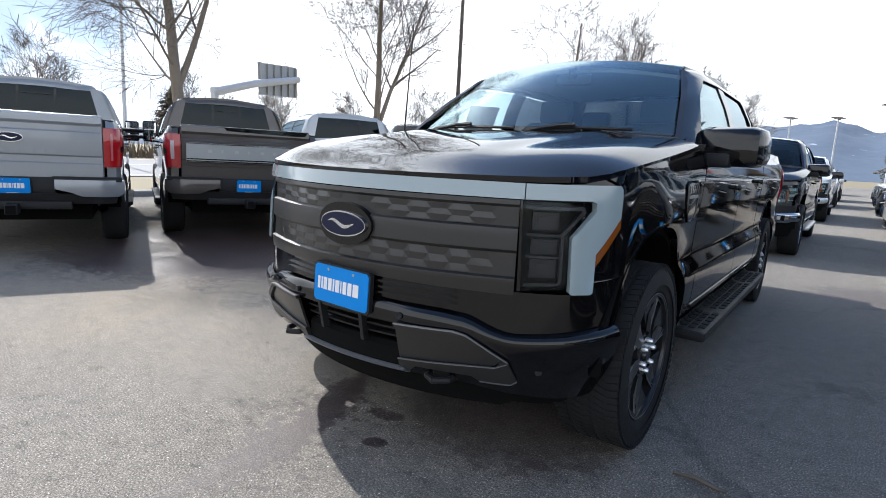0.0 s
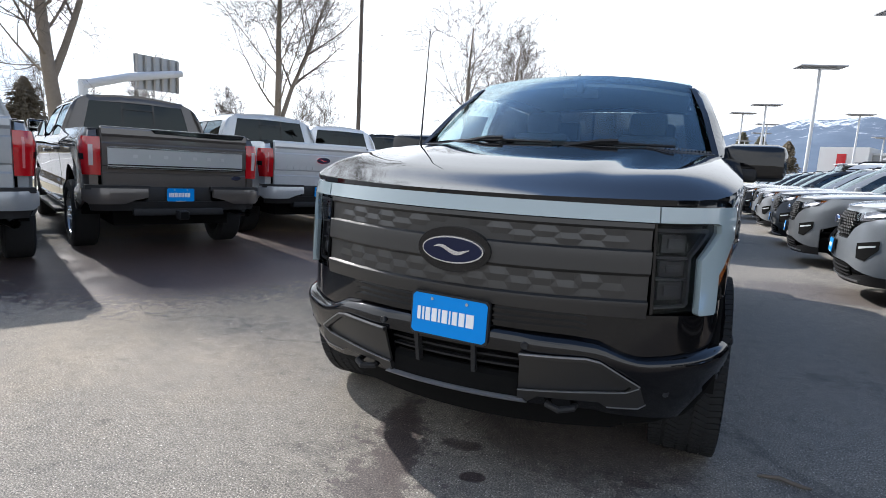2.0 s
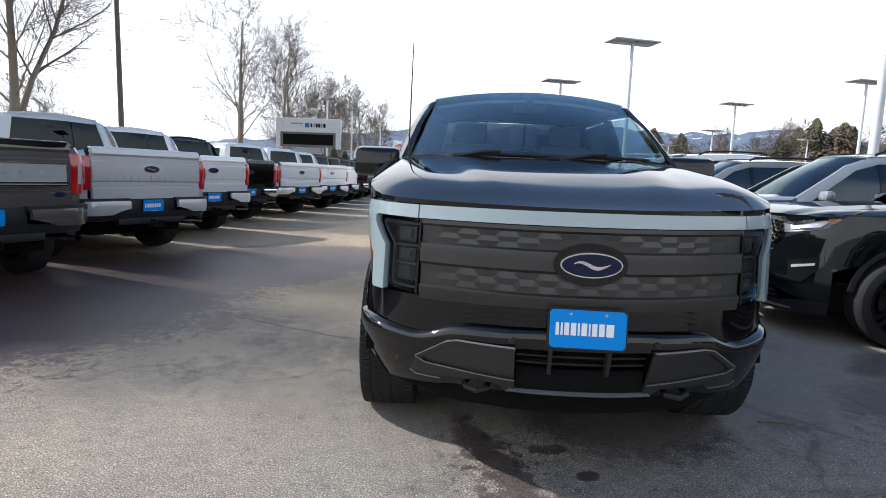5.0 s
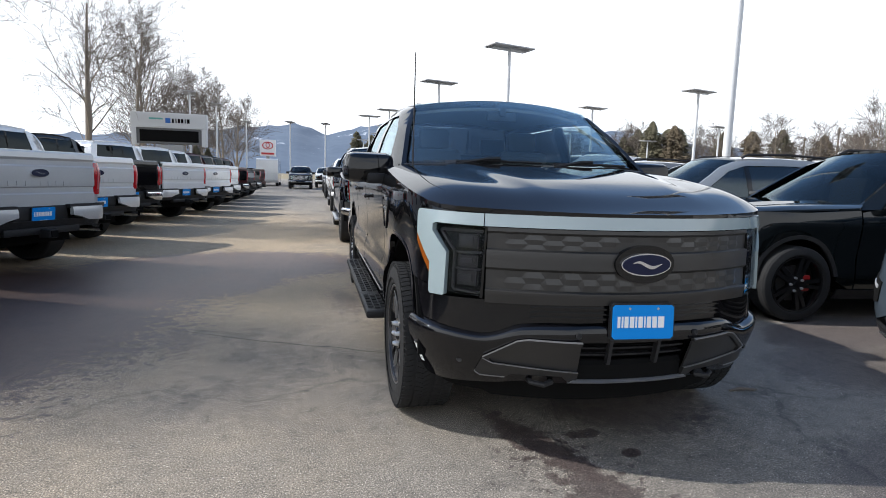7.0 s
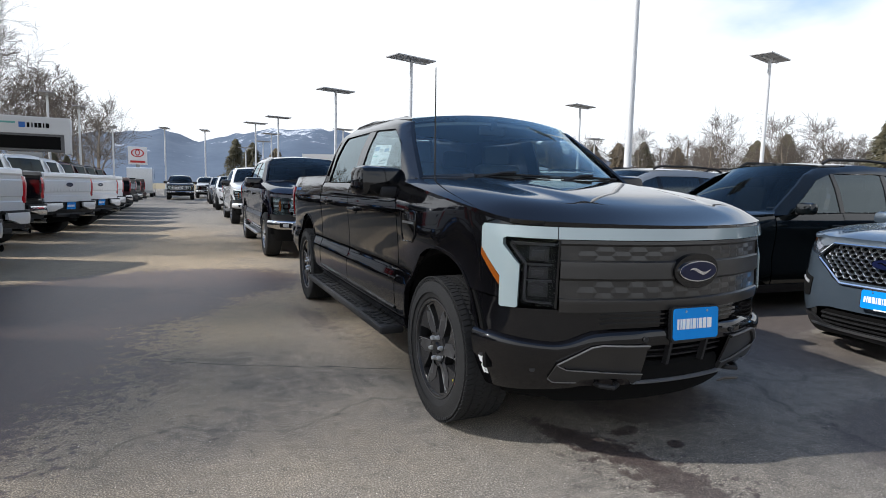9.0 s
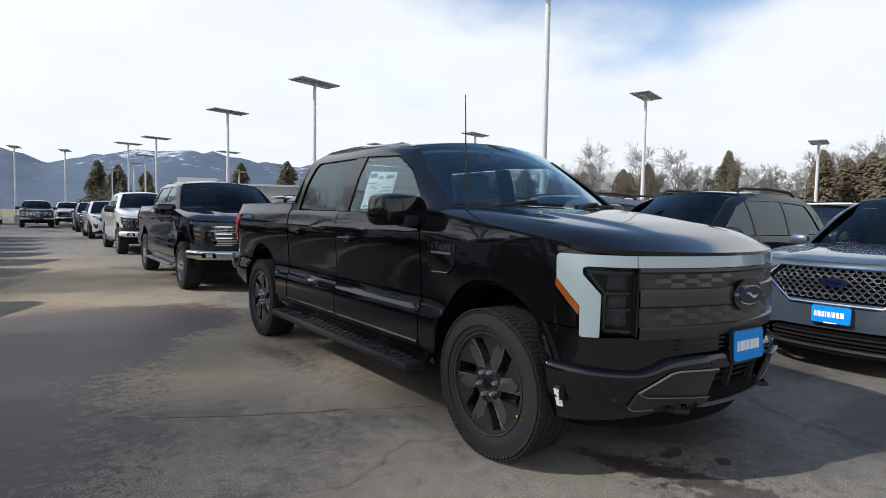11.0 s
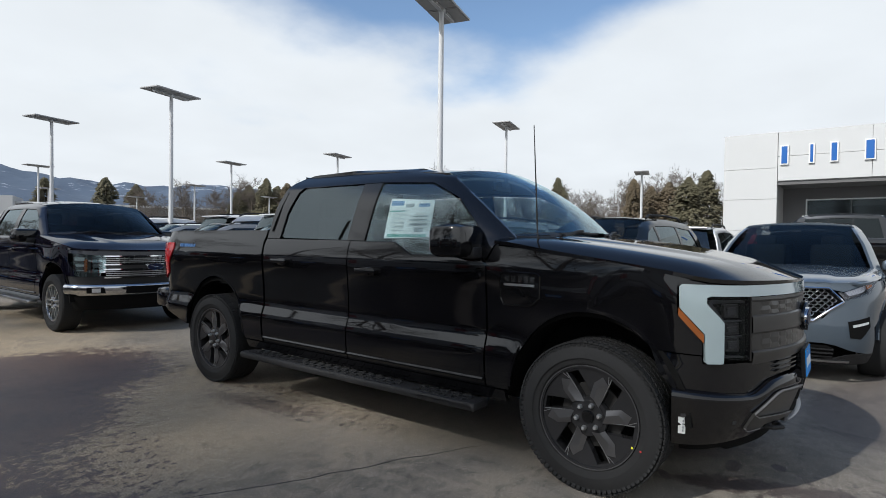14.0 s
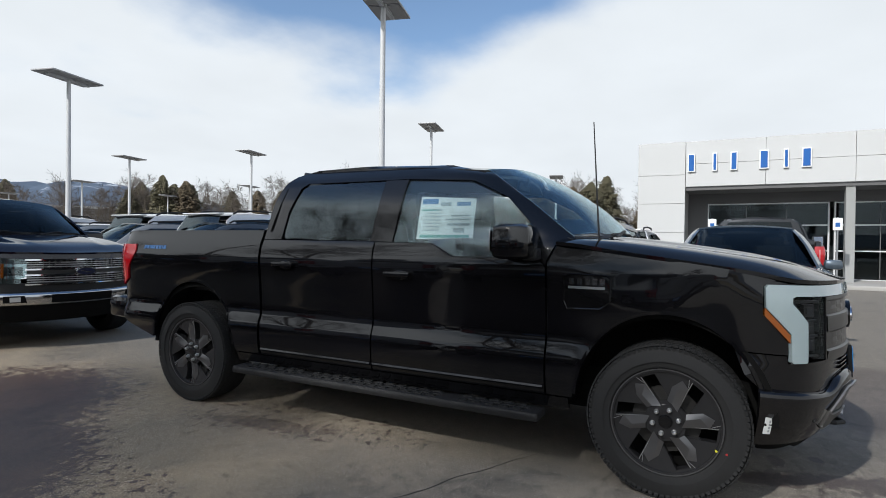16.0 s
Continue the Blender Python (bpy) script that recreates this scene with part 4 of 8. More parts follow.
def dealer_plate(root, centre, right, above, frame_low=True, label="bright blue dealer plate with white lettering bars"):
    """A blue plate, 0.30 by 0.15, with bars for its writing."""
    at = flat_on(centre, right, above)
    out = lambda k: (lambda a, b, d: at(a, b, d - k))
    bm = bmesh.new()
    r = 0.012
    rim = [(-0.158 + r, -0.083), (0.158 - r, -0.083), (0.158, -0.083 + r), (0.158, 0.083 - r), (0.158 - r, 0.083), (-0.158 + r, 0.083), (-0.158, 0.083 - r), (-0.158, -0.083 + r)]
    add_prism(bm, rim, at, 0.02)
    holder = part("plate_holder", bm, TRIM, root)
    bm = bmesh.new()
    add_prism(bm, [(a * 0.955, b * 0.915) for a, b in rim], out(0.004), 0.006)
    plate = part("dealer_plate", bm, PLATE_BLUE, holder, label)
    for a, w in LETTERS:
        bm = bmesh.new()
        strokes(bm, out(0.0065), [(a, w)], 0.050)
        part("letter_bar", bm, WHITE, holder)
    for x in (-0.07, 0.07):
        bm = bmesh.new()
        add_prism(bm, [(x + 0.006 * math.cos(t), 0.060 + 0.006 * math.sin(t)) for t in np.linspace(0, 2 * math.pi, 9)[:-1]], out(0.0068), 0.002)
        part("plate_screw", bm, SATIN, holder)
    if frame_low:
        bm = bmesh.new()
        add_prism(bm, [(-0.05, -0.080), (0.05, -0.080), (0.05, -0.070), (-0.05, -0.070)], out(0.0066), 0.002)
        part("letter_bar", bm, WHITE, holder)
    return holder


def ellipse(w, h, n=28, cx=0.0, cy=0.0):
    return [(cx + w * math.cos(2 * math.pi * i / n), cy + h * math.sin(2 * math.pi * i / n)) for i in range(n)]


def oval_badge(root, f, w, h, centre=(0.0, 0.0), bezel=None):
    """A blue oval with a bright rim and a plain pale sweep in place of its script."""
    cx, cy = centre
    up = lambda k: (lambda a, b, d: f(a, b, d - k))
    owner = root
    if bezel:
        bm = bmesh.new()
        add_prism(bm, ellipse(bezel[0], bezel[1], 36, cx, cy), up(0.012), 0.03)
        owner = part("badge_bezel", bm, GLOSS_BLACK, root)
    bm = bmesh.new()
    add_prism(bm, ellipse(w, h, 36, cx, cy), up(0.020), 0.02)
    rim = part("badge_rim", bm, CHROME, owner)
    bm = bmesh.new()
    add_prism(bm, ellipse(w * 0.95, h * 0.89, 36, cx, cy), up(0.0235), 0.008)
    bm2 = bmesh.new()
    line = [(-0.58 + 1.16 * k / 30, 0.26 * math.sin(k * 0.2094 + 0.5) * (1 - 0.3 * k / 30)) for k in range(31)]
    pen = [0.03 + 0.13 * math.sin(math.pi * k / 30) for k in range(31)]
    add_prism(bm2, [(cx + w * a, cy + h * (b - g)) for (a, b), g in zip(line, pen)] + [(cx + w * a, cy + h * (b + g)) for (a, b), g in zip(line[::-1], pen[::-1])], up(0.0255), 0.004)
    if owner is root:
        part("badge_field", bm, OVAL_BLUE, rim)
        part("badge_sweep", bm2, CHROME, rim)
    else:
        part("badge_field", bm, OVAL_BLUE, owner)
        part("badge_sweep", bm2, CHROME, owner)


# -- the black electric pickup --
def electric_nose(root):
    on = wrap(TRUCK, truck_in)
    proud = lambda k: wrap(TRUCK, truck_in, k)
    flip = lambda p: [(-a, b) for a, b in p][::-1]
    # light bar and side signatures
    bar = [(u, 1.094) for u in np.linspace(-0.716, 0.716, 12)] + [(u, 1.149) for u in np.linspace(0.716, -0.716, 12)]
    part("light_bar", shell([(float(a), b) for a, b in bar], proud(0.012), 0.06, 0.06, 0.03), LIGHT_BAR, root, "milky white full-width light bar")
    sig = [(0.720, 1.094), (0.955, 1.098), (0.975, 1.090), (0.975, 1.061), (0.889, 0.968), (0.893, 0.775), (0.900, 0.768), (0.972, 0.768), (0.981, 0.776), (0.984, 0.912), (1.100, 1.038), (1.104, 1.14), (1.09, 1.155), (0.720, 1.149)]
    edge_z = lambda u: smooth([(-0.95, 1.160), (-0.62, 1.172), (-0.4, 1.212)], TRUCK.at(u)[1])
    over = [float(u) for u in np.linspace(-1.19, 1.19, 35)]
    cap = [(u, 1.146) for u in over] + [(u, edge_z(u) - 0.004) for u in over[::-1]]
    part("nose_closing_strip", shell(cap, proud(-0.012), 0.05, 0.03, 0.02), BLACK_PAINT, root)
    amber = [(1.106, 1.040), (1.106, 1.000), (0.988, 0.868), (0.987, 0.908)]
    head = [(0.706, 1.088), (0.962, 1.088), (0.965, 1.062), (0.880, 0.968), (0.882, 0.800), (0.870, 0.785), (0.715, 0.772)]
    for g in (lambda p: p, flip):
        part("light_signature", shell(g(sig), proud(0.014), 0.05, 0.05, 0.03), LIGHT_BAR, root, "milky white running light")
        part("side_marker", shell(g(amber), proud(0.011), 0.05, 0.05, 0.02), AMBER, root, "amber side marker")
        lamp = part("headlight", shell(g(head), proud(0.002), 0.05, 0.05, 0.004), LAMP_GLASS, root, "smoked headlight")
        bm = shell(g(head), proud(-0.055), 0.05, 0.05, 0.01)
        part("lamp_back", bm, VOID, lamp)
        for z0, z1 in ((0.815, 0.882), (0.900, 0.955), (0.985, 1.05)):
            q = [(0.752, z0), (0.850, z0 + 0.004), (0.850, z1), (0.752, z1)]
            part("lamp_module", shell(g(q), proud(-0.034), 0.04, 0.04, 0.02), DARK_GREY, lamp)
            q = [(0.775, z0 + 0.018), (0.835, z0 + 0.018), (0.835, z1 - 0.014), (0.775, z1 - 0.014)]
            part("lamp_lens", shell(g(q), proud(-0.028), 0.04, 0.04, 0.01), LAMP_SMOKE, lamp)
        for z in (0.891, 0.968):
            part("lamp_divider", shell(g([(0.735, z - 0.004), (0.868, z - 0.004), (0.868, z + 0.004), (0.735, z + 0.004)]), proud(-0.026), 0.05, 0.05, 0.02), LAMP_SMOKE, lamp)
        ring = [(0.728, 1.070), (0.948, 1.074), (0.955, 1.058), (0.870, 0.970), (0.872, 0.805), (0.860, 0.792), (0.735, 0.784), (0.735, 0.792), (0.855, 0.800), (0.862, 0.810), (0.860, 0.974), (0.938, 1.060), (0.728, 1.060)]
        part("lamp_frame", shell(g(ring), proud(-0.020), 0.05, 0.05, 0.02), LAMP_SMOKE, lamp)
        bez = [(0.704, 1.09), (0.712, 1.09), (0.724, 0.772), (0.712, 0.770)]
        part("lamp_bezel", shell(g(bez), proud(0.006), 0.05, 0.06, 0.03), GLOSS_BLACK, lamp)
    # blank grille with ridges
    def ridge(u, z, d):
        k = curve([(0.76, 0.002), (0.806, 0.010), (0.812, 0.0095), (0.819, -0.003), (0.902, -0.002), (0.914, 0.010), (0.984, 0.010), (0.990, 0.0095), (0.997, -0.003), (1.064, -0.002), (1.074, 0.007), (1.09, 0.006)], z)
        return proud(k)(u, z, d)
    zs = [0.765, 0.79, 0.806, 0.812, 0.819, 0.86, 0.902, 0.908, 0.914, 0.95, 0.984, 0.990, 0.997, 1.03, 1.064, 1.069, 1.074, 1.09]
    us = np.linspace(-0.702, 0.702, 41)
    bm = bmesh.new()
    rows = [[bm.verts.new(ridge(float(u), z - (0.012 * (abs(u) / 0.7) if z < 0.77 else 0), 0.0)) for u in us] for z in zs]
    for r0, r1 in zip(rows, rows[1:]):
        for a, b, c, d in zip(r0, r0[1:], r1[1:], r1):
            bm.faces.new((a, b, c, d))
    part("blank_grille", bm, GRILLE_GREY, root, "dark grey closed grille panel", 22.0)
    # rows of long faceted tiles in the two recessed bands
    for lo, hi in ((0.822, 0.900), (1.000, 1.062)):
        bm = bmesh.new()
        h = (hi - lo) / 3
        for k in range(-8, 9):
            for j in range(3):
                u, z = 0.082 * k, lo + h * (2 * j + k % 2)
                if abs(u) > 0.645 or z > hi + 0.001 or (u / 0.205) ** 2 + ((z - 0.948) / 0.105) ** 2 < 1.0:
                    continue
                tile = [(u - 0.051, z), (u - 0.031, z - h), (u + 0.031, z - h), (u + 0.051, z), (u + 0.031, z + h), (u - 0.031, z + h)]
                ring = [bm.verts.new(ridge(a, min(hi, max(lo, b)), -0.0006)) for a, b in tile]
                crest = [bm.verts.new(ridge(a, min(hi, max(lo, z)), -0.0024)) for a in (u - 0.022, u + 0.030)]
                for f in ((0, 1, 6), (1, 2, 7, 6), (2, 3, 7), (3, 4, 7), (4, 5, 6, 7), (5, 0, 6)):
                    vs = [(ring + crest)[q] for q in f]
                    if len({round(v.co.z, 5) for v in vs}) > 1:
                        bm.faces.new(vs)
        tagged(part("grille_tile_band", bm, GRILLE_TILE, root, "", 5.0), kind="stuff")
    oval_badge(root, lambda a, b, d: Vector((a, -0.912 + 0.42 * a * a + d, b)), 0.122, 0.050, (0.0, 0.948), (0.145, 0.084))
    # bumper: gloss band, painted body, grey skid piece
    ridge_line = [(0.0, 0.682), (0.17, 0.680), (0.45, 0.672), (0.55, 0.662), (0.63, 0.625), (0.70, 0.606), (0.80, 0.612), (1.0, 0.632), (1.125, 0.640)]
    upper = ridge_line + [(1.19, 0.70), (1.232, 0.81), (0.992, 0.800), (0.985, 0.762), (0.70, 0.762), (0.30, 0.768), (0.0, 0.768)]
    upper = upper + [(-a, b) for a, b in upper[::-1] if a > 0]
    part("bumper_upper", shell(upper, proud(-0.012), 0.06, 0.05, 0.03), BLACK_PAINT, root, "gloss black bumper band")
    for z in (0.745, 0.722, 0.700):
        part("bumper_fin", shell([(-0.50, z - 0.004), (0.50, z - 0.004), (0.46, z + 0.004), (-0.46, z + 0.004)], proud(0.004), 0.06, 0.05, 0.03), GLOSS_BLACK, root)
    low = [(0.0, 0.420), (0.26, 0.420), (0.30, 0.385), (0.56, 0.385), (0.62, 0.372), (0.85, 0.352), (1.105, 0.335), (1.118, 0.40), (1.13, 0.638)]
    lower = low + ridge_line[::-1]
    lower = [(-a, b) for a, b in lower[::-1] if a > 0] + lower
    def ledge2(u, z, d):
        gap = curve(ridge_line, abs(u)) - z
        return proud(curve([(0.0, -0.006), (0.012, 0.020), (0.03, 0.032), (0.10, 0.030), (0.20, 0.018), (0.3, 0.0)], gap))(u, z, d)
    def strip(a0, a1, zlo, zhi):
        n = max(2, int((a1 - a0) / 0.05))
        us_ = [float(v) for v in np.linspace(a0, a1, n + 1)]
        return [(u, zlo(u)) for u in us_] + [(u, zhi(u)) for u in us_[::-1]]
    zr = lambda u: curve(ridge_line, abs(u))
    zb = lambda u: curve(low[:7], abs(u))
    def sheet(a0, a1, floor):
        def f(u, v, d):
            lo, hi = floor(u), zr(u)
            gap = (1 - v) * (hi - lo)
            back = 0.016 * ease((0.34 - abs(u)) / 0.12)
            return proud(smooth([(0.0, -0.008), (0.006, 0.012), (0.02, 0.026), (0.05, 0.032), (0.10, 0.030), (0.20, 0.018), (0.3, 0.0)], gap) - back)(u, hi - gap, d)
        vs = [0.0, 0.2, 0.4, 0.55, 0.68, 0.78, 0.86, 0.92, 0.955, 0.98, 1.0]
        net = bmesh.new()
        us_ = [float(q) for q in np.linspace(a0, a1, max(3, int((a1 - a0) / 0.035)))]
        for depth in (0.0, 0.03):
            grid = [[net.verts.new(f(u, v, depth)) for u in us_] for v in vs]
            for r0, r1 in zip(grid, grid[1:]):
                for q in zip(r0, r0[1:], r1[1:], r1):
                    net.faces.new(q)
        return net
    for a0, a1, floor in ((0.275, 1.128, zb), (-1.128, -0.275, zb), (-0.275, 0.275, lambda u: 0.596)):
        part("bumper_section", sheet(a0, a1, floor), BLACK_PAINT, root, "gloss black front bumper section", 50.0)
    skid = [(0.272, 0.602), (0.50, 0.608), (0.548, 0.598), (0.700, 0.507), (0.738, 0.430), (0.715, 0.412), (0.600, 0.410), (0.570, 0.430), (0.345, 0.430), (0.310, 0.398), (0.272, 0.398),
            (0.272, 0.452), (0.35, 0.458), (0.655, 0.482), (0.672, 0.502), (0.537, 0.584), (0.498, 0.594), (0.272, 0.588)]
    inset = [(0.274, 0.454), (0.35, 0.460), (0.653, 0.484), (0.669, 0.502), (0.536, 0.582), (0.498, 0.592), (0.274, 0.586)]
    for g in (lambda p: p, flip):
        trim = part("skid_trim", shell(g(skid), lambda u, z, d: ledge2(u, z, d - 0.016), 0.04, 0.03, 0.022), DARK_GREY, root, "satin grey lower bumper trim")
        part("inset_panel", shell(g(inset), lambda u, z, d: ledge2(u, z, d - 0.004), 0.05, 0.04, 0.012), GRILLE_GREY, trim)
        # pale strips put the highlights of the trim's edges into the colour
        for line, h in (([(0.272, 0.600), (0.500, 0.606), (0.548, 0.596), (0.700, 0.505)], 0.005), ([(0.272, 0.449), (0.350, 0.455), (0.655, 0.479), (0.698, 0.500)], 0.004), ([(0.600, 0.409), (0.715, 0.411), (0.738, 0.429)], 0.005)):
            edge = line + [(a, b + h) for a, b in line[::-1]]
            part("trim_edge", shell(g(edge), lambda u, z, d: ledge2(u, z, d - 0.019), 0.04, 0.03, 0.01), HIGHLIGHT_GREY, trim, "pale strip with the trim edge's highlight in its colour")
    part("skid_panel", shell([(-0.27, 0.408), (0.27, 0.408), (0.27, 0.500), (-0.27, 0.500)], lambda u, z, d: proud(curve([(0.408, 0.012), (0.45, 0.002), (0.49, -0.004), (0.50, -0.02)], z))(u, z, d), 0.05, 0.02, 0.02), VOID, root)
    part("skid_bar", shell([(-0.310, 0.393), (0.310, 0.393), (0.290, 0.412), (-0.290, 0.412)], lambda u, z, d: proud(curve([(0.393, 0.020), (0.400, 0.036), (0.406, 0.037), (0.412, 0.018)], z))(u, z, d), 0.05, 0.006, 0.02), HIGHLIGHT_GREY, root, "satin grey lower bumper bar")
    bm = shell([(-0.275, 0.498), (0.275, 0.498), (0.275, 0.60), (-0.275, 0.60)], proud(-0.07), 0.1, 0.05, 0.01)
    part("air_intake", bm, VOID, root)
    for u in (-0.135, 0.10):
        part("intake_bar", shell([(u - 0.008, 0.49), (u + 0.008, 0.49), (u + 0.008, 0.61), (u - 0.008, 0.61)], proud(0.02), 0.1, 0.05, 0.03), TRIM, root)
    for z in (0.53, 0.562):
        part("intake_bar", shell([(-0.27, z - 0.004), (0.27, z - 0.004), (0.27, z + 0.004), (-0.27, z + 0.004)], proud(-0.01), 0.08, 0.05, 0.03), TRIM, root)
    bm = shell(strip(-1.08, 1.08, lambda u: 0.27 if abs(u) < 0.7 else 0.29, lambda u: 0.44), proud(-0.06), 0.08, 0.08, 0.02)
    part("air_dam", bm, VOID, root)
    for s in (1, -1):
        bm = bmesh.new()
        add_tube(bm, [(s * 0.37, -0.74, 0.398), (s * 0.375, -0.825, 0.396), (s * 0.42, -0.850, 0.395), (s * 0.465, -0.81, 0.396), (s * 0.47, -0.72, 0.398)], 0.013, 8)
        part("tow_hook", bm, TRIM, root)
        for u, z in ((0.287, 0.630), (0.812, 0.474), (1.075, 0.512)):
            x, y, nx, ny = TRUCK.at(s * u)
            bm = bmesh.new()
            m = Matrix.Translation(ledge2(s * u, z, -0.001)) @ Vector((nx, ny, 0)).to_track_quat("X", "Z").to_matrix().to_4x4()
            add_ring(bm, [(0.0001, 0.001), (0.008, 0.001), (0.0115, 0.002), (0.0135, 0.0), (0.0135, -0.01), (0.0001, -0.01)], 16, m)
            part("parking_sensor", bm, [TRIM], root)
    holder = dealer_plate(root, (0.002, -0.928, 0.692), (1, 0.0, -0.02), (0, 0.05, 1), False)
    bm = bmesh.new()
    add_box(bm, (0.28, 0.07, 0.14), Matrix.Translation((0.002, -0.886, 0.69)), 0.01)
    part("plate_bracket", bm, TRIM, holder)
    # paper tag by the wheel
    bm = bmesh.new()
    tag = lambda u, z, d: ledge2(-u, z, d - 0.002)
    add_prism(bm, [(1.060, 0.405), (1.096, 0.405), (1.096, 0.500), (1.060, 0.500)], tag, 0.001)
    t = part("paper_tag", bm, PAPER, root, "small paper stock tag")
    bm = bmesh.new()
    for k in range(4):
        add_prism(bm, [(1.069, 0.418 + k * 0.018), (1.076, 0.418 + k * 0.018), (1.076, 0.430 + k * 0.018), (1.069, 0.430 + k * 0.018)], lambda u, z, d: tag(u, z, d - 0.0012), 0.001)
    tagged(part("print", bm, INK, t), kind="stuff")


def electric_pickup():
    root = thing("pickup_truck", "glossy black electric crew-cab pickup with white light bar", "pickup truck")
    cab_and_bed(root, BLACK_PAINT)
    electric_nose(root)
    for x, y, a in ((-0.845, 0.0, -0.30), (0.845, 0.0, 0.9), (-0.845, 3.69, 0.2), (0.845, 3.69, 1.3)):
        w = add_wheel(KIT_HERO, root, x, y, 0.41, 6, a)
    for s in (1, -1):
        door_mirror(root, s, GLOSS_BLACK)
        running_board(root, s)
        tail_lamp(root, s, "short")
        # badge panel on the fender
        on = wrap(TRUCK, truck_in, 0.004)
        g = (lambda p: p) if s > 0 else (lambda p: [(-a, b) for a, b in p][::-1])
        port = [(1.845, 1.155), (1.87, 1.170), (2.07, 1.174), (2.105, 1.160), (2.108, 1.02), (2.085, 0.978), (1.90, 0.985), (1.845, 1.03)]
        d = part("charge_door", shell(g(port), on, 0.06, 0.05, 0.02), GLOSS_BLACK, root, "gloss black fender panel with badge")
        bm = bmesh.new()
        loop = g(port)
        add_tube(bm, [wrap(TRUCK, truck_in, 0.004)(a, b, 0) for a, b in loop + loop[:1]], 0.006, 6)
        part("panel_rim", bm, GLOSS_BLACK, d)
        bm = bmesh.new()
        for a0 in (1.875, 1.915, 1.955, 2.00, 2.045):
            shell(g([(a0, 1.118), (a0 + 0.028, 1.118), (a0 + 0.028, 1.152), (a0, 1.152)]), wrap(TRUCK, truck_in, 0.007), 0.1, 0.1, 0.004, bm)
        tagged(part("badge", bm, BADGE_GREY, d), kind="stuff")
        bm = shell(g([(1.875, 1.094), (2.08, 1.094), (2.08, 1.108), (1.875, 1.108)]), wrap(TRUCK, truck_in, 0.007), 0.1, 0.1, 0.004)
        part("badge", bm, SATIN, d)
    bm = bmesh.new()
    at = lambda a, b, d: Vector((-TRUCK.half(a) + curve(SIDE_IN, b) - 0.002 + d, a, b))
    for a0, w in ((4.02, 0.03), (4.06, 0.012), (4.08, 0.03), (4.12, 0.03), (4.16, 0.025), (4.19, 0.028), (4.225, 0.012), (4.245, 0.028), (4.28, 0.028)):
        add_prism(bm, [(a0, 1.262), (a0 + w, 1.262), (a0 + w, 1.292), (a0, 1.292)], at, 0.001)
    tagged(part("decal", bm, DECAL_BLUE, root, "blue bedside decal"), kind="stuff")
    # tailgate and bumper
    bm = bmesh.new()
    add_box(bm, (1.62, 0.05, 0.60), Matrix.Translation((0, 4.69, 1.12)), 0.015)
    part("tailgate", bm, BLACK_PAINT, root)
    bm = bmesh.new()
    add_box(bm, (1.90, 0.26, 0.20), Matrix.Translation((0, 4.74, 0.72)), 0.05)
    part("rear_bumper", bm, BLACK_PAINT, root)
    # aerial
    bm = bmesh.new()
    add_tube(bm, [(-0.82, 0.38, 1.36), (-0.82, 0.39, 1.40), (-0.81, 0.43, 2.06)], [0.010, 0.006, 0.003], 6)
    part("antenna", bm, TRIM, root)
    # window sticker inside the front passenger glass
    st = lambda a, b, d: Vector((-TRUCK.half(a) + curve(SIDE_IN, b) + 0.020 + d, a, b))
    bm = shell([(1.155, 1.375), (1.565, 1.365), (1.575, 1.655), (1.165, 1.630)], st, 0.1, 0.06, 0.001)
    sheet = part("window_sticker", bm, PAPER, root, "printed white price sheet behind the glass")
    rng = random.Random(4)
    for mat, rows in ((INK_BLUE, [(1.44, 1.56, 1.60, 1.635), (1.20, 1.30, 1.585, 1.61)]), (INK, [(1.34, 1.42, 1.585, 1.61), (1.20, 1.36, 1.49, 1.50), (1.20, 1.33, 1.515, 1.525), (1.19, 1.35, 1.455, 1.47), (1.22, 1.30, 1.41, 1.44)]), (INK_GREEN, [(1.18, 1.54, 1.375, 1.395), (1.42, 1.56, 1.555, 1.565)])):
        bm = bmesh.new()
        for a0, a1, b0, b1 in rows:
            shell([(a0, b0), (a1, b0), (a1, b1), (a0, b1)], lambda a, b, d: st(a, b, d - 0.0015), 0.2, 0.1, 0.0005, bm)
        if mat is INK:
            for k in range(16):
                z = 1.42 + k * 0.0095
                shell([(1.40, z), (1.40 + rng.uniform(0.09, 0.15), z), (1.53, z + 0.003), (1.40, z + 0.003)], lambda a, b, d: st(a, b, d - 0.0015), 0.2, 0.1, 0.0005, bm)
        tagged(part("print", bm, mat, sheet), kind="stuff")
    # paint dots left by the wheel check
    for x, y, z, r, mat in ((-0.968, -0.245, 0.30, 0.0065, YELLOW), (-0.979, -0.292, 0.295, 0.006, RED_DOT)):
        bm = bmesh.new()
        add_ring(bm, [(0.0001, 0.004), (r * 0.8, 0.003), (r, 0.0), (r, -0.02), (0.0001, -0.02)], 12, Matrix.Translation((x, y, z)) @ Matrix.Rotation(math.pi, 4, "Z"))
        part("paint_dot", bm, mat, root)
    return root


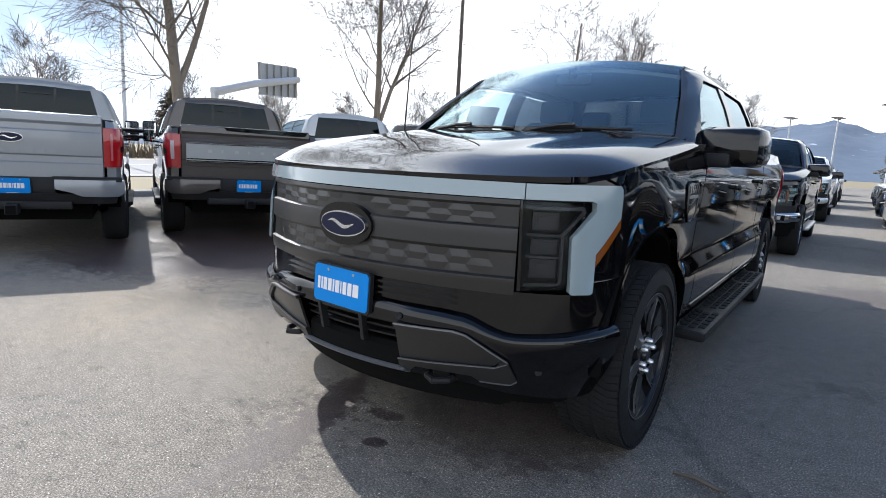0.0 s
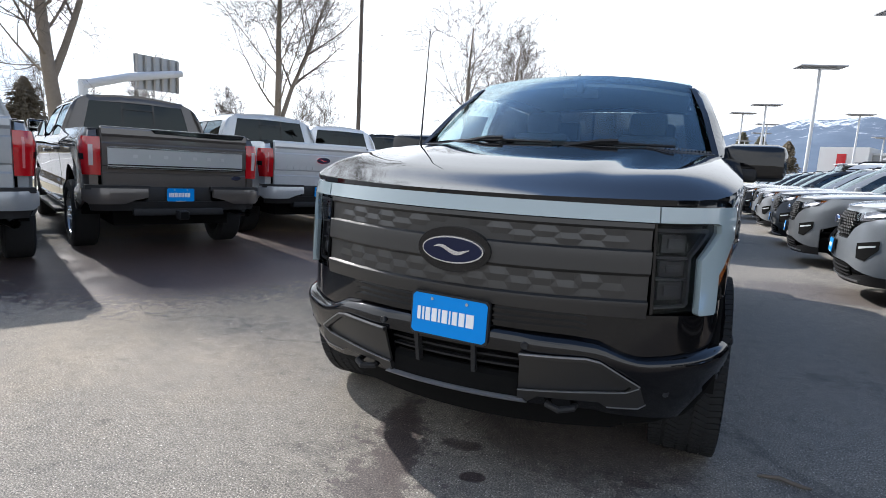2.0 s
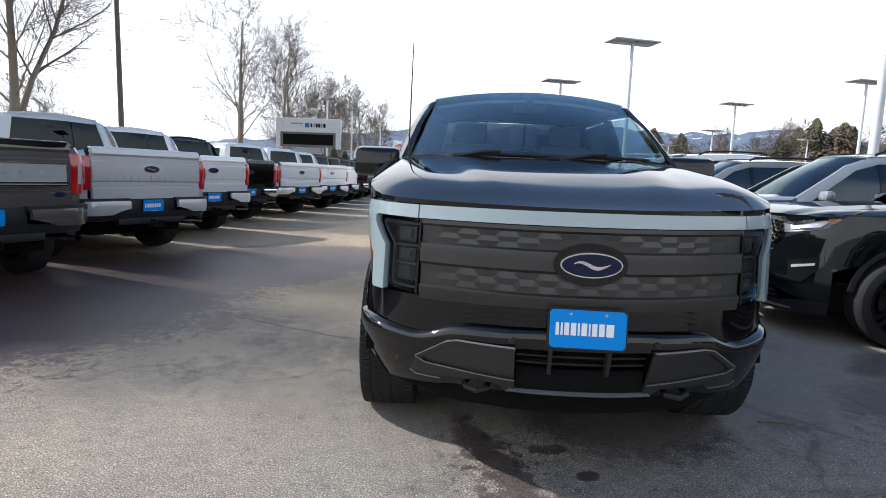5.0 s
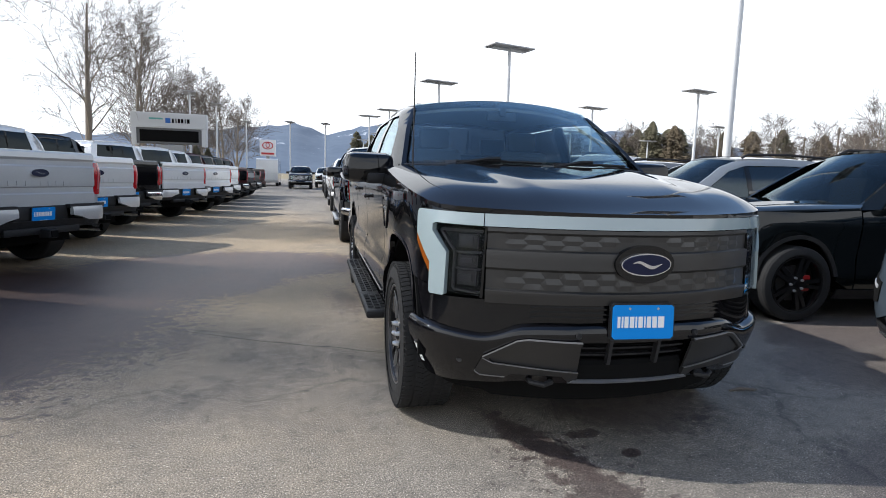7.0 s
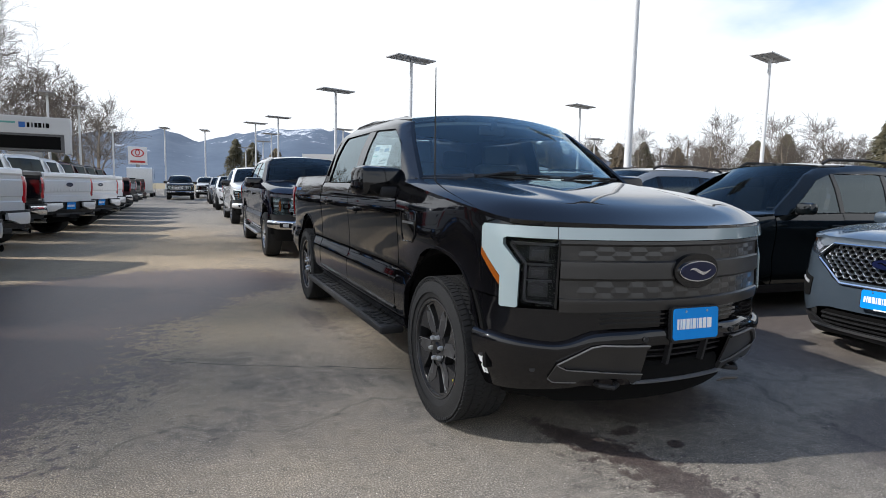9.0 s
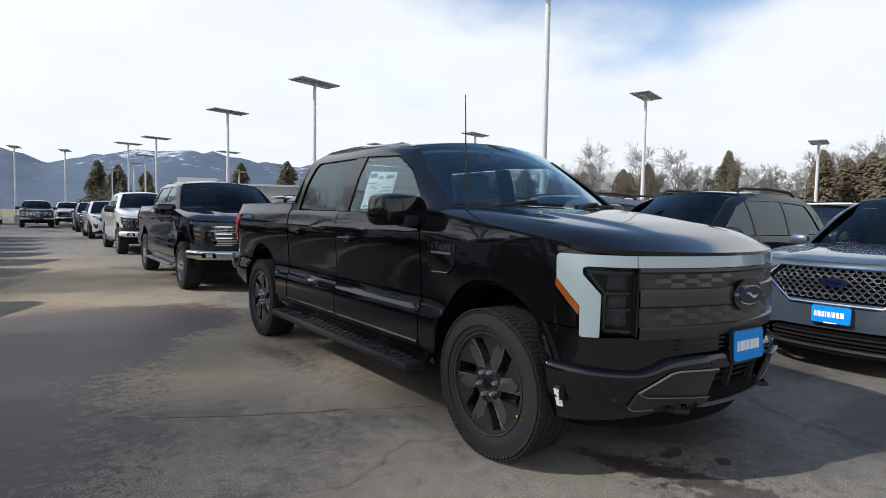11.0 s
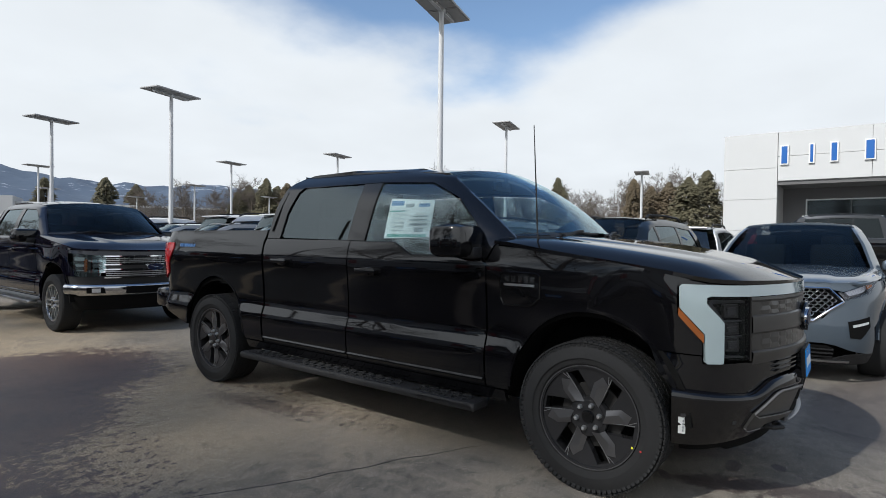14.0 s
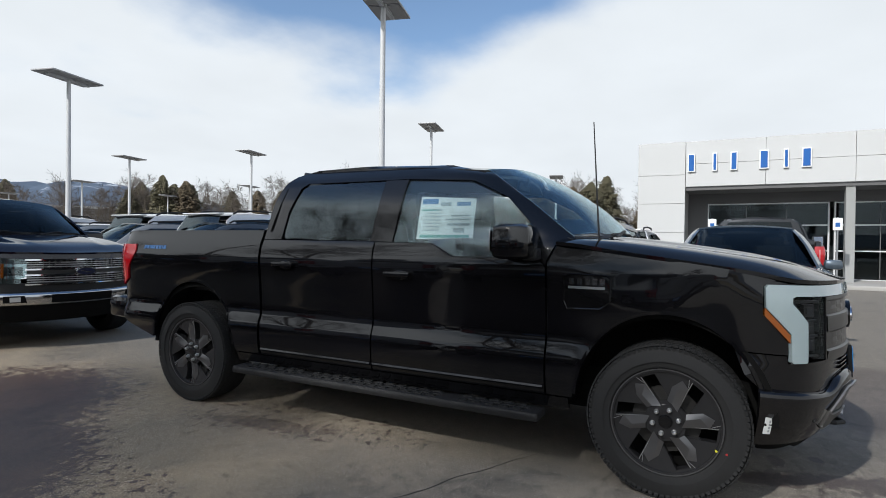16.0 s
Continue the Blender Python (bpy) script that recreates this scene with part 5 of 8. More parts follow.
def running_board(root, s):
    bm = bmesh.new()
    add_box(bm, (0.17, 2.44, 0.055), Matrix.Translation((s * 0.985, 1.885, 0.352)), 0.018)
    add_box(bm, (0.10, 0.45, 0.045), Matrix.Translation((s * 1.02, 0.90, 0.356)), 0.014)
    board = part("running_board", bm, TRIM, root, "ribbed black running board")
    for y0, y1 in ((0.72, 1.22), (1.30, 2.40), (2.45, 3.02)):
        bm = bmesh.new()
        n = int((y1 - y0) / 0.09)
        for k in range(n):
            for j in (-1, 0, 1):
                add_box(bm, (0.034, 0.055, 0.008), Matrix.Translation((s * 0.985 + j * 0.045, y0 + 0.09 * (k + 0.5) + (0.03 if j else 0), 0.382)))
        tagged(part("step_pad", bm, RUBBER, board), kind="stuff")
    for y in (0.95, 1.88, 2.8):
        bm = bmesh.new()
        add_box(bm, (0.20, 0.06, 0.03), Matrix.Translation((s * 0.84, y, 0.36)) @ Matrix.Rotation(s * 0.4, 4, "Y"))
        part("step_bracket", bm, VOID, board)


def tail_lamp(root, s, style):
    on = wrap(TRUCK, truck_in, 0.010)
    g = (lambda p: p) if s > 0 else (lambda p: [(-a, b) for a, b in p][::-1])
    c = TRUCK.at_y(4.62)
    if style == "short":
        p = [(c - 0.20, 1.300), (c + 0.10, 1.300), (c + 0.12, 0.93), (c + 0.02, 0.93), (c - 0.075, 0.99), (c - 0.095, 1.10), (c - 0.205, 1.235)]
        part("tail_light", shell(g(p), on, 0.04, 0.05, 0.03), RED_LENS, root, "red tail light")
    else:
        p = [(c - 0.075, 1.325), (c + 0.195, 1.325), (c + 0.195, 0.920), (c - 0.04, 0.920), (c - 0.055, 1.02)]
        lamp = part("tail_light", shell(g(p), wrap(TRUCK, truck_in, 0.020), 0.04, 0.06, 0.04), RED_LENS, root, "tall red tail light")
        q = [(c + 0.085, 1.24), (c + 0.125, 1.24), (c + 0.125, 1.02), (c + 0.085, 1.02)]
        if style == "slotted":
            q = [(c + 0.110, 1.27), (c + 0.130, 1.27), (c + 0.130, 0.99), (c + 0.110, 0.99)]
        part("reverse_lens", shell(g(q), wrap(TRUCK, truck_in, 0.024), 0.04, 0.05, 0.02), RED_CLEAR if style == "tall" else RED_PALE, lamp)
        q = [(c - 0.058, 1.14), (c + 0.04, 1.14), (c + 0.04, 1.08), (c - 0.058, 1.08)]
        part("lamp_slot", shell(g(q), wrap(TRUCK, truck_in, 0.023), 0.04, 0.05, 0.02), GLOSS_BLACK, lamp)


# -- ordinary pickups: chrome or painted nose --
def grille_nose(root, bumper, bars, coat=ANY_PAINT, inner=VOID):
    proud = lambda k: wrap(TRUCK, truck_in, k)
    flip = lambda p: [(-a, b) for a, b in p][::-1]
    head = [(0.60, 1.085), (1.105, 1.115), (1.105, 0.99), (0.985, 0.865), (0.985, 0.80), (0.66, 0.80), (0.66, 0.86), (0.60, 0.88)]
    for g in (lambda p: p, flip):
        part("upper_fascia", shell(g([(0.0, 1.085), (0.60, 1.085), (1.112, 1.118), (1.112, 1.158), (0.0, 1.158)]), proud(-0.004), 0.06, 0.05, 0.03), coat, root)
        lamp = part("headlight", shell(g(head), proud(0.006), 0.06, 0.05, 0.005), CLEAR_GLASS, root, "clear headlight")
        part("lamp_back", shell(g(head), proud(-0.05), 0.06, 0.05, 0.01), LAMP_SMOKE, lamp)
        part("lamp_module", shell(g([(0.655, 0.895), (0.785, 0.895), (0.785, 0.995), (0.655, 0.995)]), proud(-0.022), 0.06, 0.05, 0.02), GLOSS_BLACK, lamp)
        part("lamp_lens", shell(g([(0.690, 0.920), (0.750, 0.920), (0.750, 0.970), (0.690, 0.970)]), proud(-0.014), 0.06, 0.05, 0.01), LAMP_INNER, lamp)
        ring = [(0.605, 1.030), (0.815, 1.030), (0.815, 0.995), (0.640, 0.995), (0.640, 0.890), (0.815, 0.890), (0.815, 0.855), (0.605, 0.855)]
        part("lamp_reflector", shell(g(ring), proud(-0.004), 0.05, 0.05, 0.02), CHROME, lamp)
        part("side_marker", shell(g([(0.822, 1.035), (0.858, 1.040), (0.858, 0.870), (0.822, 0.865)]), proud(0.001), 0.05, 0.05, 0.02), AMBER, lamp)
        for z0, z1 in ((0.835, 0.885), (0.895, 0.965), (0.975, 1.06)):
            part("lamp_cell", shell(g([(0.870, z0 + 0.04), (0.97 + 0.35 * (z0 - 0.835), z0 + 0.04), (0.99 + 0.35 * (z0 - 0.835), z1), (0.870, z1)]), proud(-0.030), 0.05, 0.05, 0.01), LAMP_SILVER, lamp)
    part("grille_back", shell([(-0.62, 0.775), (0.62, 0.775), (0.62, 1.088), (-0.62, 1.088)], proud(-0.05), 0.08, 0.08, 0.01), inner, root)
    for lo, hi, w in ((0.775, 0.792, 0.62), (1.070, 1.088, 0.62), (0.886, 0.906, 0.62), (0.954, 0.974, 0.62)):
        part("grille_bar", shell([(-w, lo), (w, lo), (w, hi), (-w, hi)], proud(0.012), 0.07, 0.05, 0.04), bars, root)
    part("grille_bar", shell([(-0.60, 0.906), (0.60, 0.906), (0.60, 0.954), (-0.60, 0.954)], proud(-0.004), 0.07, 0.05, 0.03), DARK_GREY, root)
    for z in (0.812, 0.838, 0.864, 0.994, 1.020, 1.046):
        part("grille_slat", shell([(-0.60, z - 0.0055), (0.60, z - 0.0055), (0.60, z + 0.0055), (-0.60, z + 0.0055)], proud(-0.006), 0.1, 0.05, 0.02), GRILLE_MESH, root)
    bm = bmesh.new()
    for k in range(-9, 10):
        shell([(k * 0.062 - 0.0025, 0.79), (k * 0.062 + 0.0025, 0.79), (k * 0.062 + 0.0025, 1.07), (k * 0.062 - 0.0025, 1.07)], proud(-0.022), 0.1, 0.4, 0.02, bm)
    part("grille_mesh", bm, DARK_GREY, root)
    oval_badge(root, lambda a, b, d: Vector((a, -0.935 + d, b)), 0.115, 0.047, (0, 0.93))
    line = lambda z0, z1, w: [(float(u), z0) for u in np.linspace(-w, w, 16)] + [(float(u), z1) for u in np.linspace(w, -w, 16)]
    rounded = lambda u, z, d: proud(smooth([(0.52, -0.030), (0.545, 0.006), (0.60, 0.030), (0.65, 0.032), (0.685, 0.016), (0.70, -0.010)], z))(u, z, d)
    bm = shell(line(0.52, 0.70, 1.15), rounded, 0.07, 0.02, 0.05)
    part("front_bumper", bm, bumper, root)
    part("bumper_filler", shell(line(0.69, 0.80, 1.20), proud(-0.02), 0.08, 0.05, 0.03), TRIM, root)
    part("bumper_lower", shell(line(0.33, 0.53, 1.10), proud(-0.01), 0.08, 0.06, 0.03), VOID, root)
    part("lower_intake", shell([(-0.36, 0.56), (0.36, 0.56), (0.36, 0.66), (-0.36, 0.66)], proud(0.034), 0.1, 0.05, 0.02), VOID, root)
    for g in (lambda p: p, flip):
        q = part("fog_lamp", shell(g([(0.60, 0.57), (0.82, 0.575), (0.82, 0.655), (0.62, 0.655)]), proud(0.034), 0.05, 0.05, 0.02), VOID, root)
        part("fog_lens", shell(g([(0.66, 0.585), (0.76, 0.585), (0.76, 0.64), (0.66, 0.64)]), proud(0.040), 0.05, 0.05, 0.02), LAMP_SILVER, q)


def street_pickup(label, coat, bumper, bars, kit=KIT_TRUCK):
    root = thing("pickup_truck", label, "pickup truck")
    cab_and_bed(root, coat, interior=True, screen=DIM_GLASS, front_glass=PRIVACY)
    grille_nose(root, bumper, bars)
    for x, y in ((-0.845, 0.0), (0.845, 0.0), (-0.845, 3.69), (0.845, 3.69)):
        add_wheel(kit, root, x, y, 0.41, 6, 0.4 * y)
    for s in (1, -1):
        door_mirror(root, s, GLOSS_BLACK)
        tail_lamp(root, s, "short")
        bm = bmesh.new()
        add_box(bm, (0.13, 2.2, 0.05), Matrix.Translation((s * 0.985, 1.85, 0.37)), 0.018)
        part("running_board", bm, SATIN if bumper is BUMPER_CHROME else TRIM, root)
    bm = bmesh.new()
    add_box(bm, (1.62, 0.05, 0.60), Matrix.Translation((0, 4.69, 1.12)), 0.015)
    part("tailgate", bm, coat, root)
    bm = bmesh.new()
    add_box(bm, (1.90, 0.26, 0.20), Matrix.Translation((0, 4.74, 0.72)), 0.05)
    part("rear_bumper", bm, bumper, root)
    bm = bmesh.new()
    add_box(bm, (0.04, 0.16, 0.05), Matrix.Translation((0, 2.45, 1.955)), 0.015, taper=(0.6, 0.4))
    part("roof_fin", bm, coat, root)
    return root


# -- heavy pickups seen from behind --
def heavy_pickup(label, coat, gate, bumper=ANY_PAINT):
    """gate: 'stamped' (pressed lettering), 'applique' (bright band) or 'dark' (black inlay)."""
    root = thing("heavy_pickup", label, "pickup truck", "row of parked heavy pickups")
    cab_and_bed(root, coat, interior=False, screen=DARK_TINT, front_glass=DARK_TINT, rear_glass=REAR_TINT)
    grille_nose(root, CHROME, CHROME)
    for x, y in ((-0.855, 0.0), (0.855, 0.0), (-0.855, 3.69), (0.855, 3.69)):
        add_wheel(KIT_TRUCK, root, x, y, 0.41, 6, 0.3 * y)
    for s in (1, -1):
        door_mirror(root, s, GLOSS_BLACK, True)
        tail_lamp(root, s, "tall" if gate == "applique" else "slotted")
        bm = bmesh.new()
        add_box(bm, (0.13, 2.2, 0.05), Matrix.Translation((s * 0.985, 1.85, 0.37)), 0.018)
        part("running_board", bm, TRIM, root)
    rear = lambda k: (lambda a, b, d: Vector((-a, 4.715 + k - d, b)))
    step = (lambda lo, hi, k: [(-0.775, lo), (0.775, lo), (0.775, hi), (-0.775, hi)])
    def press(a, b, d):
        k = curve([(0.80, 0.0), (0.94, 0.0), (0.955, -0.012), (1.015, -0.012), (1.03, 0.004), (1.09, 0.008), (1.26, 0.008), (1.275, -0.004), (1.33, -0.004), (1.36, 0.012), (1.42, 0.006), (1.435, -0.02)], b)
        return rear(k)(a, b, d)
    zs = [0.80, 0.88, 0.94, 0.955, 1.0, 1.015, 1.03, 1.09, 1.18, 1.26, 1.275, 1.33, 1.36, 1.40, 1.42, 1.435]
    bm = bmesh.new()
    us = [-0.800, -0.790, -0.5, 0.0, 0.5, 0.790, 0.800]
    rows = [[bm.verts.new(press(u, z, 0.03 if abs(u) > 0.795 else 0.0)) for u in us] for z in zs]
    for r0, r1 in zip(rows, rows[1:]):
        for a, b, c, d in zip(r0, r0[1:], r1[1:], r1):
            bm.faces.new((a, b, c, d))
    for r in (rows[0], rows[-1]):
        back = [bm.verts.new(v.co + Vector((0, -0.06, 0))) for v in r]
        for a, b, c, d in zip(r, r[1:], back[1:], back):
            bm.faces.new((a, b, c, d))
    tg = part("tailgate", bm, coat, root, "", 20.0)
    bm = bmesh.new()
    add_box(bm, (1.59, 0.055, 0.026), Matrix.Translation((0, 4.676, 1.430)), 0.010)
    part("tailgate_cap", bm, coat, tg)
    if gate == "applique":
        bm = shell([(-0.26, 1.392), (0.60, 1.375), (0.74, 1.385), (0.77, 1.432), (-0.30, 1.432)], rear(0.015), 0.2, 0.05, 0.02)
        part("step_cover", bm, GLOSS_BLACK, tg, "gloss black tailgate step cover")
    bm = bmesh.new()
    if gate == "stamped":
        strokes(bm, lambda a, b, d: rear(0.012)(a, b + 1.065, d), [(-0.60 + 0.105 * k + (0.08 if k > 4 else 0), 0.07) for k in range(9)], 0.055, 0.01)
        tagged(part("pressed_lettering", bm, coat, tg), kind="stuff")
        oval_badge(tg, lambda a, b, d: rear(0.008)(a, b, d), 0.115, 0.047, (0, 1.185))
    elif gate == "applique":
        shell([(-0.74, 1.00), (0.74, 1.00), (0.74, 1.23), (-0.74, 1.23)], rear(0.020), 0.4, 0.4, 0.02, bm)
        band = part("bright_band", bm, BRUSHED, tg, "brushed bright band across the tailgate")
        bm = bmesh.new()
        for z in (1.01, 1.035, 1.222):
            shell([(-0.74, z - 0.007), (0.74, z - 0.007), (0.74, z + 0.007), (-0.74, z + 0.007)], rear(0.028), 0.4, 0.4, 0.01, bm)
        part("chrome_edge", bm, CHROME, tg)
        bm = bmesh.new()
        strokes(bm, lambda a, b, d: rear(0.024)(a, b + 1.135, d), [(-0.49 + 0.16 * k, 0.045 if k not in (1, 3) else 0.02) for k in range(7)], 0.035, 0.006)
        tagged(part("lettering", bm, SATIN, tg), kind="stuff")
        oval_badge(tg, lambda a, b, d: rear(0.002)(a, b, d), 0.06, 0.026, (0.66, 0.92))
    else:
        shell([(-0.74, 0.93), (0.74, 0.93), (0.74, 1.30), (-0.74, 1.30)], rear(0.012), 0.4, 0.4, 0.02, bm)
        part("dark_inlay", bm, GLOSS_BLACK, tg)
        oval_badge(tg, lambda a, b, d: rear(0.012)(a, b, d), 0.115, 0.047, (0, 1.16))
    # bumper: painted ends, black middle and step pad
    def bow(k):
        return lambda a, b, d: Vector((-a, 4.835 + k - 1.7 * max(0.0, abs(a) - 0.76) ** 1.6 - 1.6 * (b - 0.71) ** 2 - d, b))
    for g in (lambda p: p, lambda p: [(-a, b) for a, b in p][::-1]):
        end = [(0.36, 0.690), (0.50, 0.655), (0.60, 0.615), (0.93, 0.610), (0.985, 0.650), (0.985, 0.775), (0.96, 0.785), (0.36, 0.785)]
        part("bumper_end", shell(g(end), bow(-0.025), 0.05, 0.05, 0.05), bumper, root)
        pad = [(0.34, 4.58), (0.96, 4.58), (0.96, 4.70), (0.80, 4.77), (0.34, 4.78)]
        part("bumper_pad", shell(g(pad)[::-1], lambda a, b, d: Vector((-a, b, 0.815 - d)), 0.1, 0.1, 0.05), TRIM, root)
    part("bumper_middle", shell([(-0.37, 0.545), (0.37, 0.545), (0.43, 0.61), (0.35, 0.66), (0.35, 0.83), (-0.35, 0.83), (-0.35, 0.66), (-0.43, 0.61)], bow(-0.105), 0.06, 0.05, 0.06), TRIM, root)
    part("bumper_valance", shell([(-0.90, 0.535), (0.90, 0.535), (0.93, 0.64), (-0.93, 0.64)], bow(-0.07), 0.08, 0.05, 0.05), TRIM, root)
    dealer_plate(root, (0.0, 4.752, 0.715), (-1, 0, 0), (0, 0.1, 1))
    bm = bmesh.new()
    add_box(bm, (0.11, 0.16, 0.10), Matrix.Translation((0, 4.80, 0.49)), 0.01)
    add_box(bm, (0.085, 0.02, 0.075), Matrix.Translation((0, 4.882, 0.49)), mat=1)
    add_box(bm, (1.0, 0.10, 0.08), Matrix.Translation((0, 4.70, 0.52)), 0.01)
    part("tow_hitch", bm, [TRIM, VOID], root)
    bm = bmesh.new()
    add_tube(bm, [(-0.70, 4.35, 0.50), (-0.74, 4.62, 0.50), (-0.78, 4.80, 0.50)], 0.045, 12, caps=False)
    part("exhaust_tip", bm, CHROME, root)
    bm = bmesh.new()
    add_tube(bm, [(-0.78, 3.69, 0.41), (0.78, 3.69, 0.41)], 0.06, 8)
    for s in (1, -1):
        add_tube(bm, [(s * 0.50, 3.85, 0.38), (s * 0.44, 4.0, 0.85)], 0.035, 8)
        add_box(bm, (0.07, 1.3, 0.06), Matrix.Translation((s * 0.55, 3.75, 0.47)))
    part("rear_suspension", bm, VOID, root)
    bm = bmesh.new()
    add_box(bm, (0.34, 0.05, 0.035), Matrix.Translation((0, 2.775, 1.885)), 0.012)
    high = part("brake_light", bm, RED_LENS, root, "red high brake light")
    for x in (-0.225, 0.225):
        bm = bmesh.new()
        add_box(bm, (0.115, 0.05, 0.034), Matrix.Translation((x, 2.774, 1.884)), 0.012)
        part("cargo_lens", bm, WHITE, high)
    bm = bmesh.new()
    slide = [(-0.20, 0.10), (0.20, 0.10), (0.20, 0.78), (-0.20, 0.78)]
    on_glass = lambda a, t: Vector((a, 2.889 - 0.07 * t + 0.02 * (1 - (a / 0.7) ** 2) + 0.004, 1.44 + 0.39 * t))
    add_tube(bm, [on_glass(a, t) for a, t in slide + slide[:1]], 0.006, 4)
    part("slider_frame", bm, GLOSS_BLACK, root)
    for s in (-0.42, 0.42):
        bm = bmesh.new()
        add_box(bm, (0.12, 0.09, 0.035), Matrix.Translation((s, 2.66, 1.905)), 0.012)
        part("roof_module", bm, GLOSS_BLACK, root)
    return root


def recolour(root, rgb):
    for ob in (root, *root.children_recursive):
        ob.color = (*rgb, 1.0)
    return root


# -- sport utility vehicles: nose towards -y, front axle at y = 0 --
SUV = Plan([(0, -0.92), (0.25, -0.905), (0.5, -0.855), (0.68, -0.77), (0.80, -0.65), (0.885, -0.47), (0.93, -0.25), (0.955, 0.0), (0.975, 0.6), (0.985, 1.6), (0.98, 2.8), (0.95, 3.6), (0.88, 3.95), (0.7, 4.06), (0, 4.10)])
SUV_SIDE = [(0.22, 0.08), (0.32, 0.03), (0.45, 0.02), (0.62, 0.035), (0.85, 0.012), (0.98, 0.0), (1.10, 0.035), (1.13, 0.055), (1.45, 0.165), (1.66, 0.275), (1.74, 0.36)]
SUV_NOSE = [(0.18, 0.10), (0.30, 0.03), (0.45, 0.0), (0.60, 0.0), (0.90, 0.03), (1.02, 0.08)]


def suv_in(u, z):
    k = min(1.0, max(0.0, (u - 0.85) / 0.4))
    return (1 - k) * curve(SUV_NOSE, z) + k * curve(SUV_SIDE, z)


def suv_hood_z(x, y):
    e = rim_gap(SUV, x, y, 90)
    edge = curve([(-0.92, 1.005), (0.0, 1.055), (0.7, 1.09)], y)
    top = curve([(-0.92, 1.025), (-0.5, 1.095), (0.0, 1.135), (0.7, 1.165)], y) + 0.018 * min(1.0, max(0.0, (0.52 - abs(x)) / 0.08))
    q = 1.0 - min(1.0, e / 0.24)
    return edge + (top - edge) * (1 - q**3)


def hex_mesh(f, poly_in, cell_w, cell_h, bar, u0, u1, z0, z1):
    """Rings of a honeycomb, each a cell's frame."""
    bm = bmesh.new()
    r, z = 0, z0
    while z < z1:
        u = u0 + (cell_w / 2 if r % 2 else 0)
        while u < u1:
            if poly_in(u, z):
                outer = [(u + cell_w / 2 * a, z + cell_h / 2 * b) for a, b in ((1.0, 0.0), (0.55, 0.95), (-0.55, 0.95), (-1.0, 0.0), (-0.55, -0.95), (0.55, -0.95))]
                inner = [(u + (a - u) * bar, z + (b - z) * bar) for a, b in outer]
                o0, i0 = [bm.verts.new(f(a, b, 0)) for a, b in outer], [bm.verts.new(f(a, b, 0.004)) for a, b in inner]
                i1 = [bm.verts.new(f(a, b, 0.03)) for a, b in inner]
                for k in range(6):
                    j = (k + 1) % 6
                    bm.faces.new((o0[k], o0[j], i0[j], i0[k]))
                    bm.faces.new((i0[k], i0[j], i1[j], i1[k]))
            u += cell_w
        z += cell_h * 0.80
        r += 1
    return bm


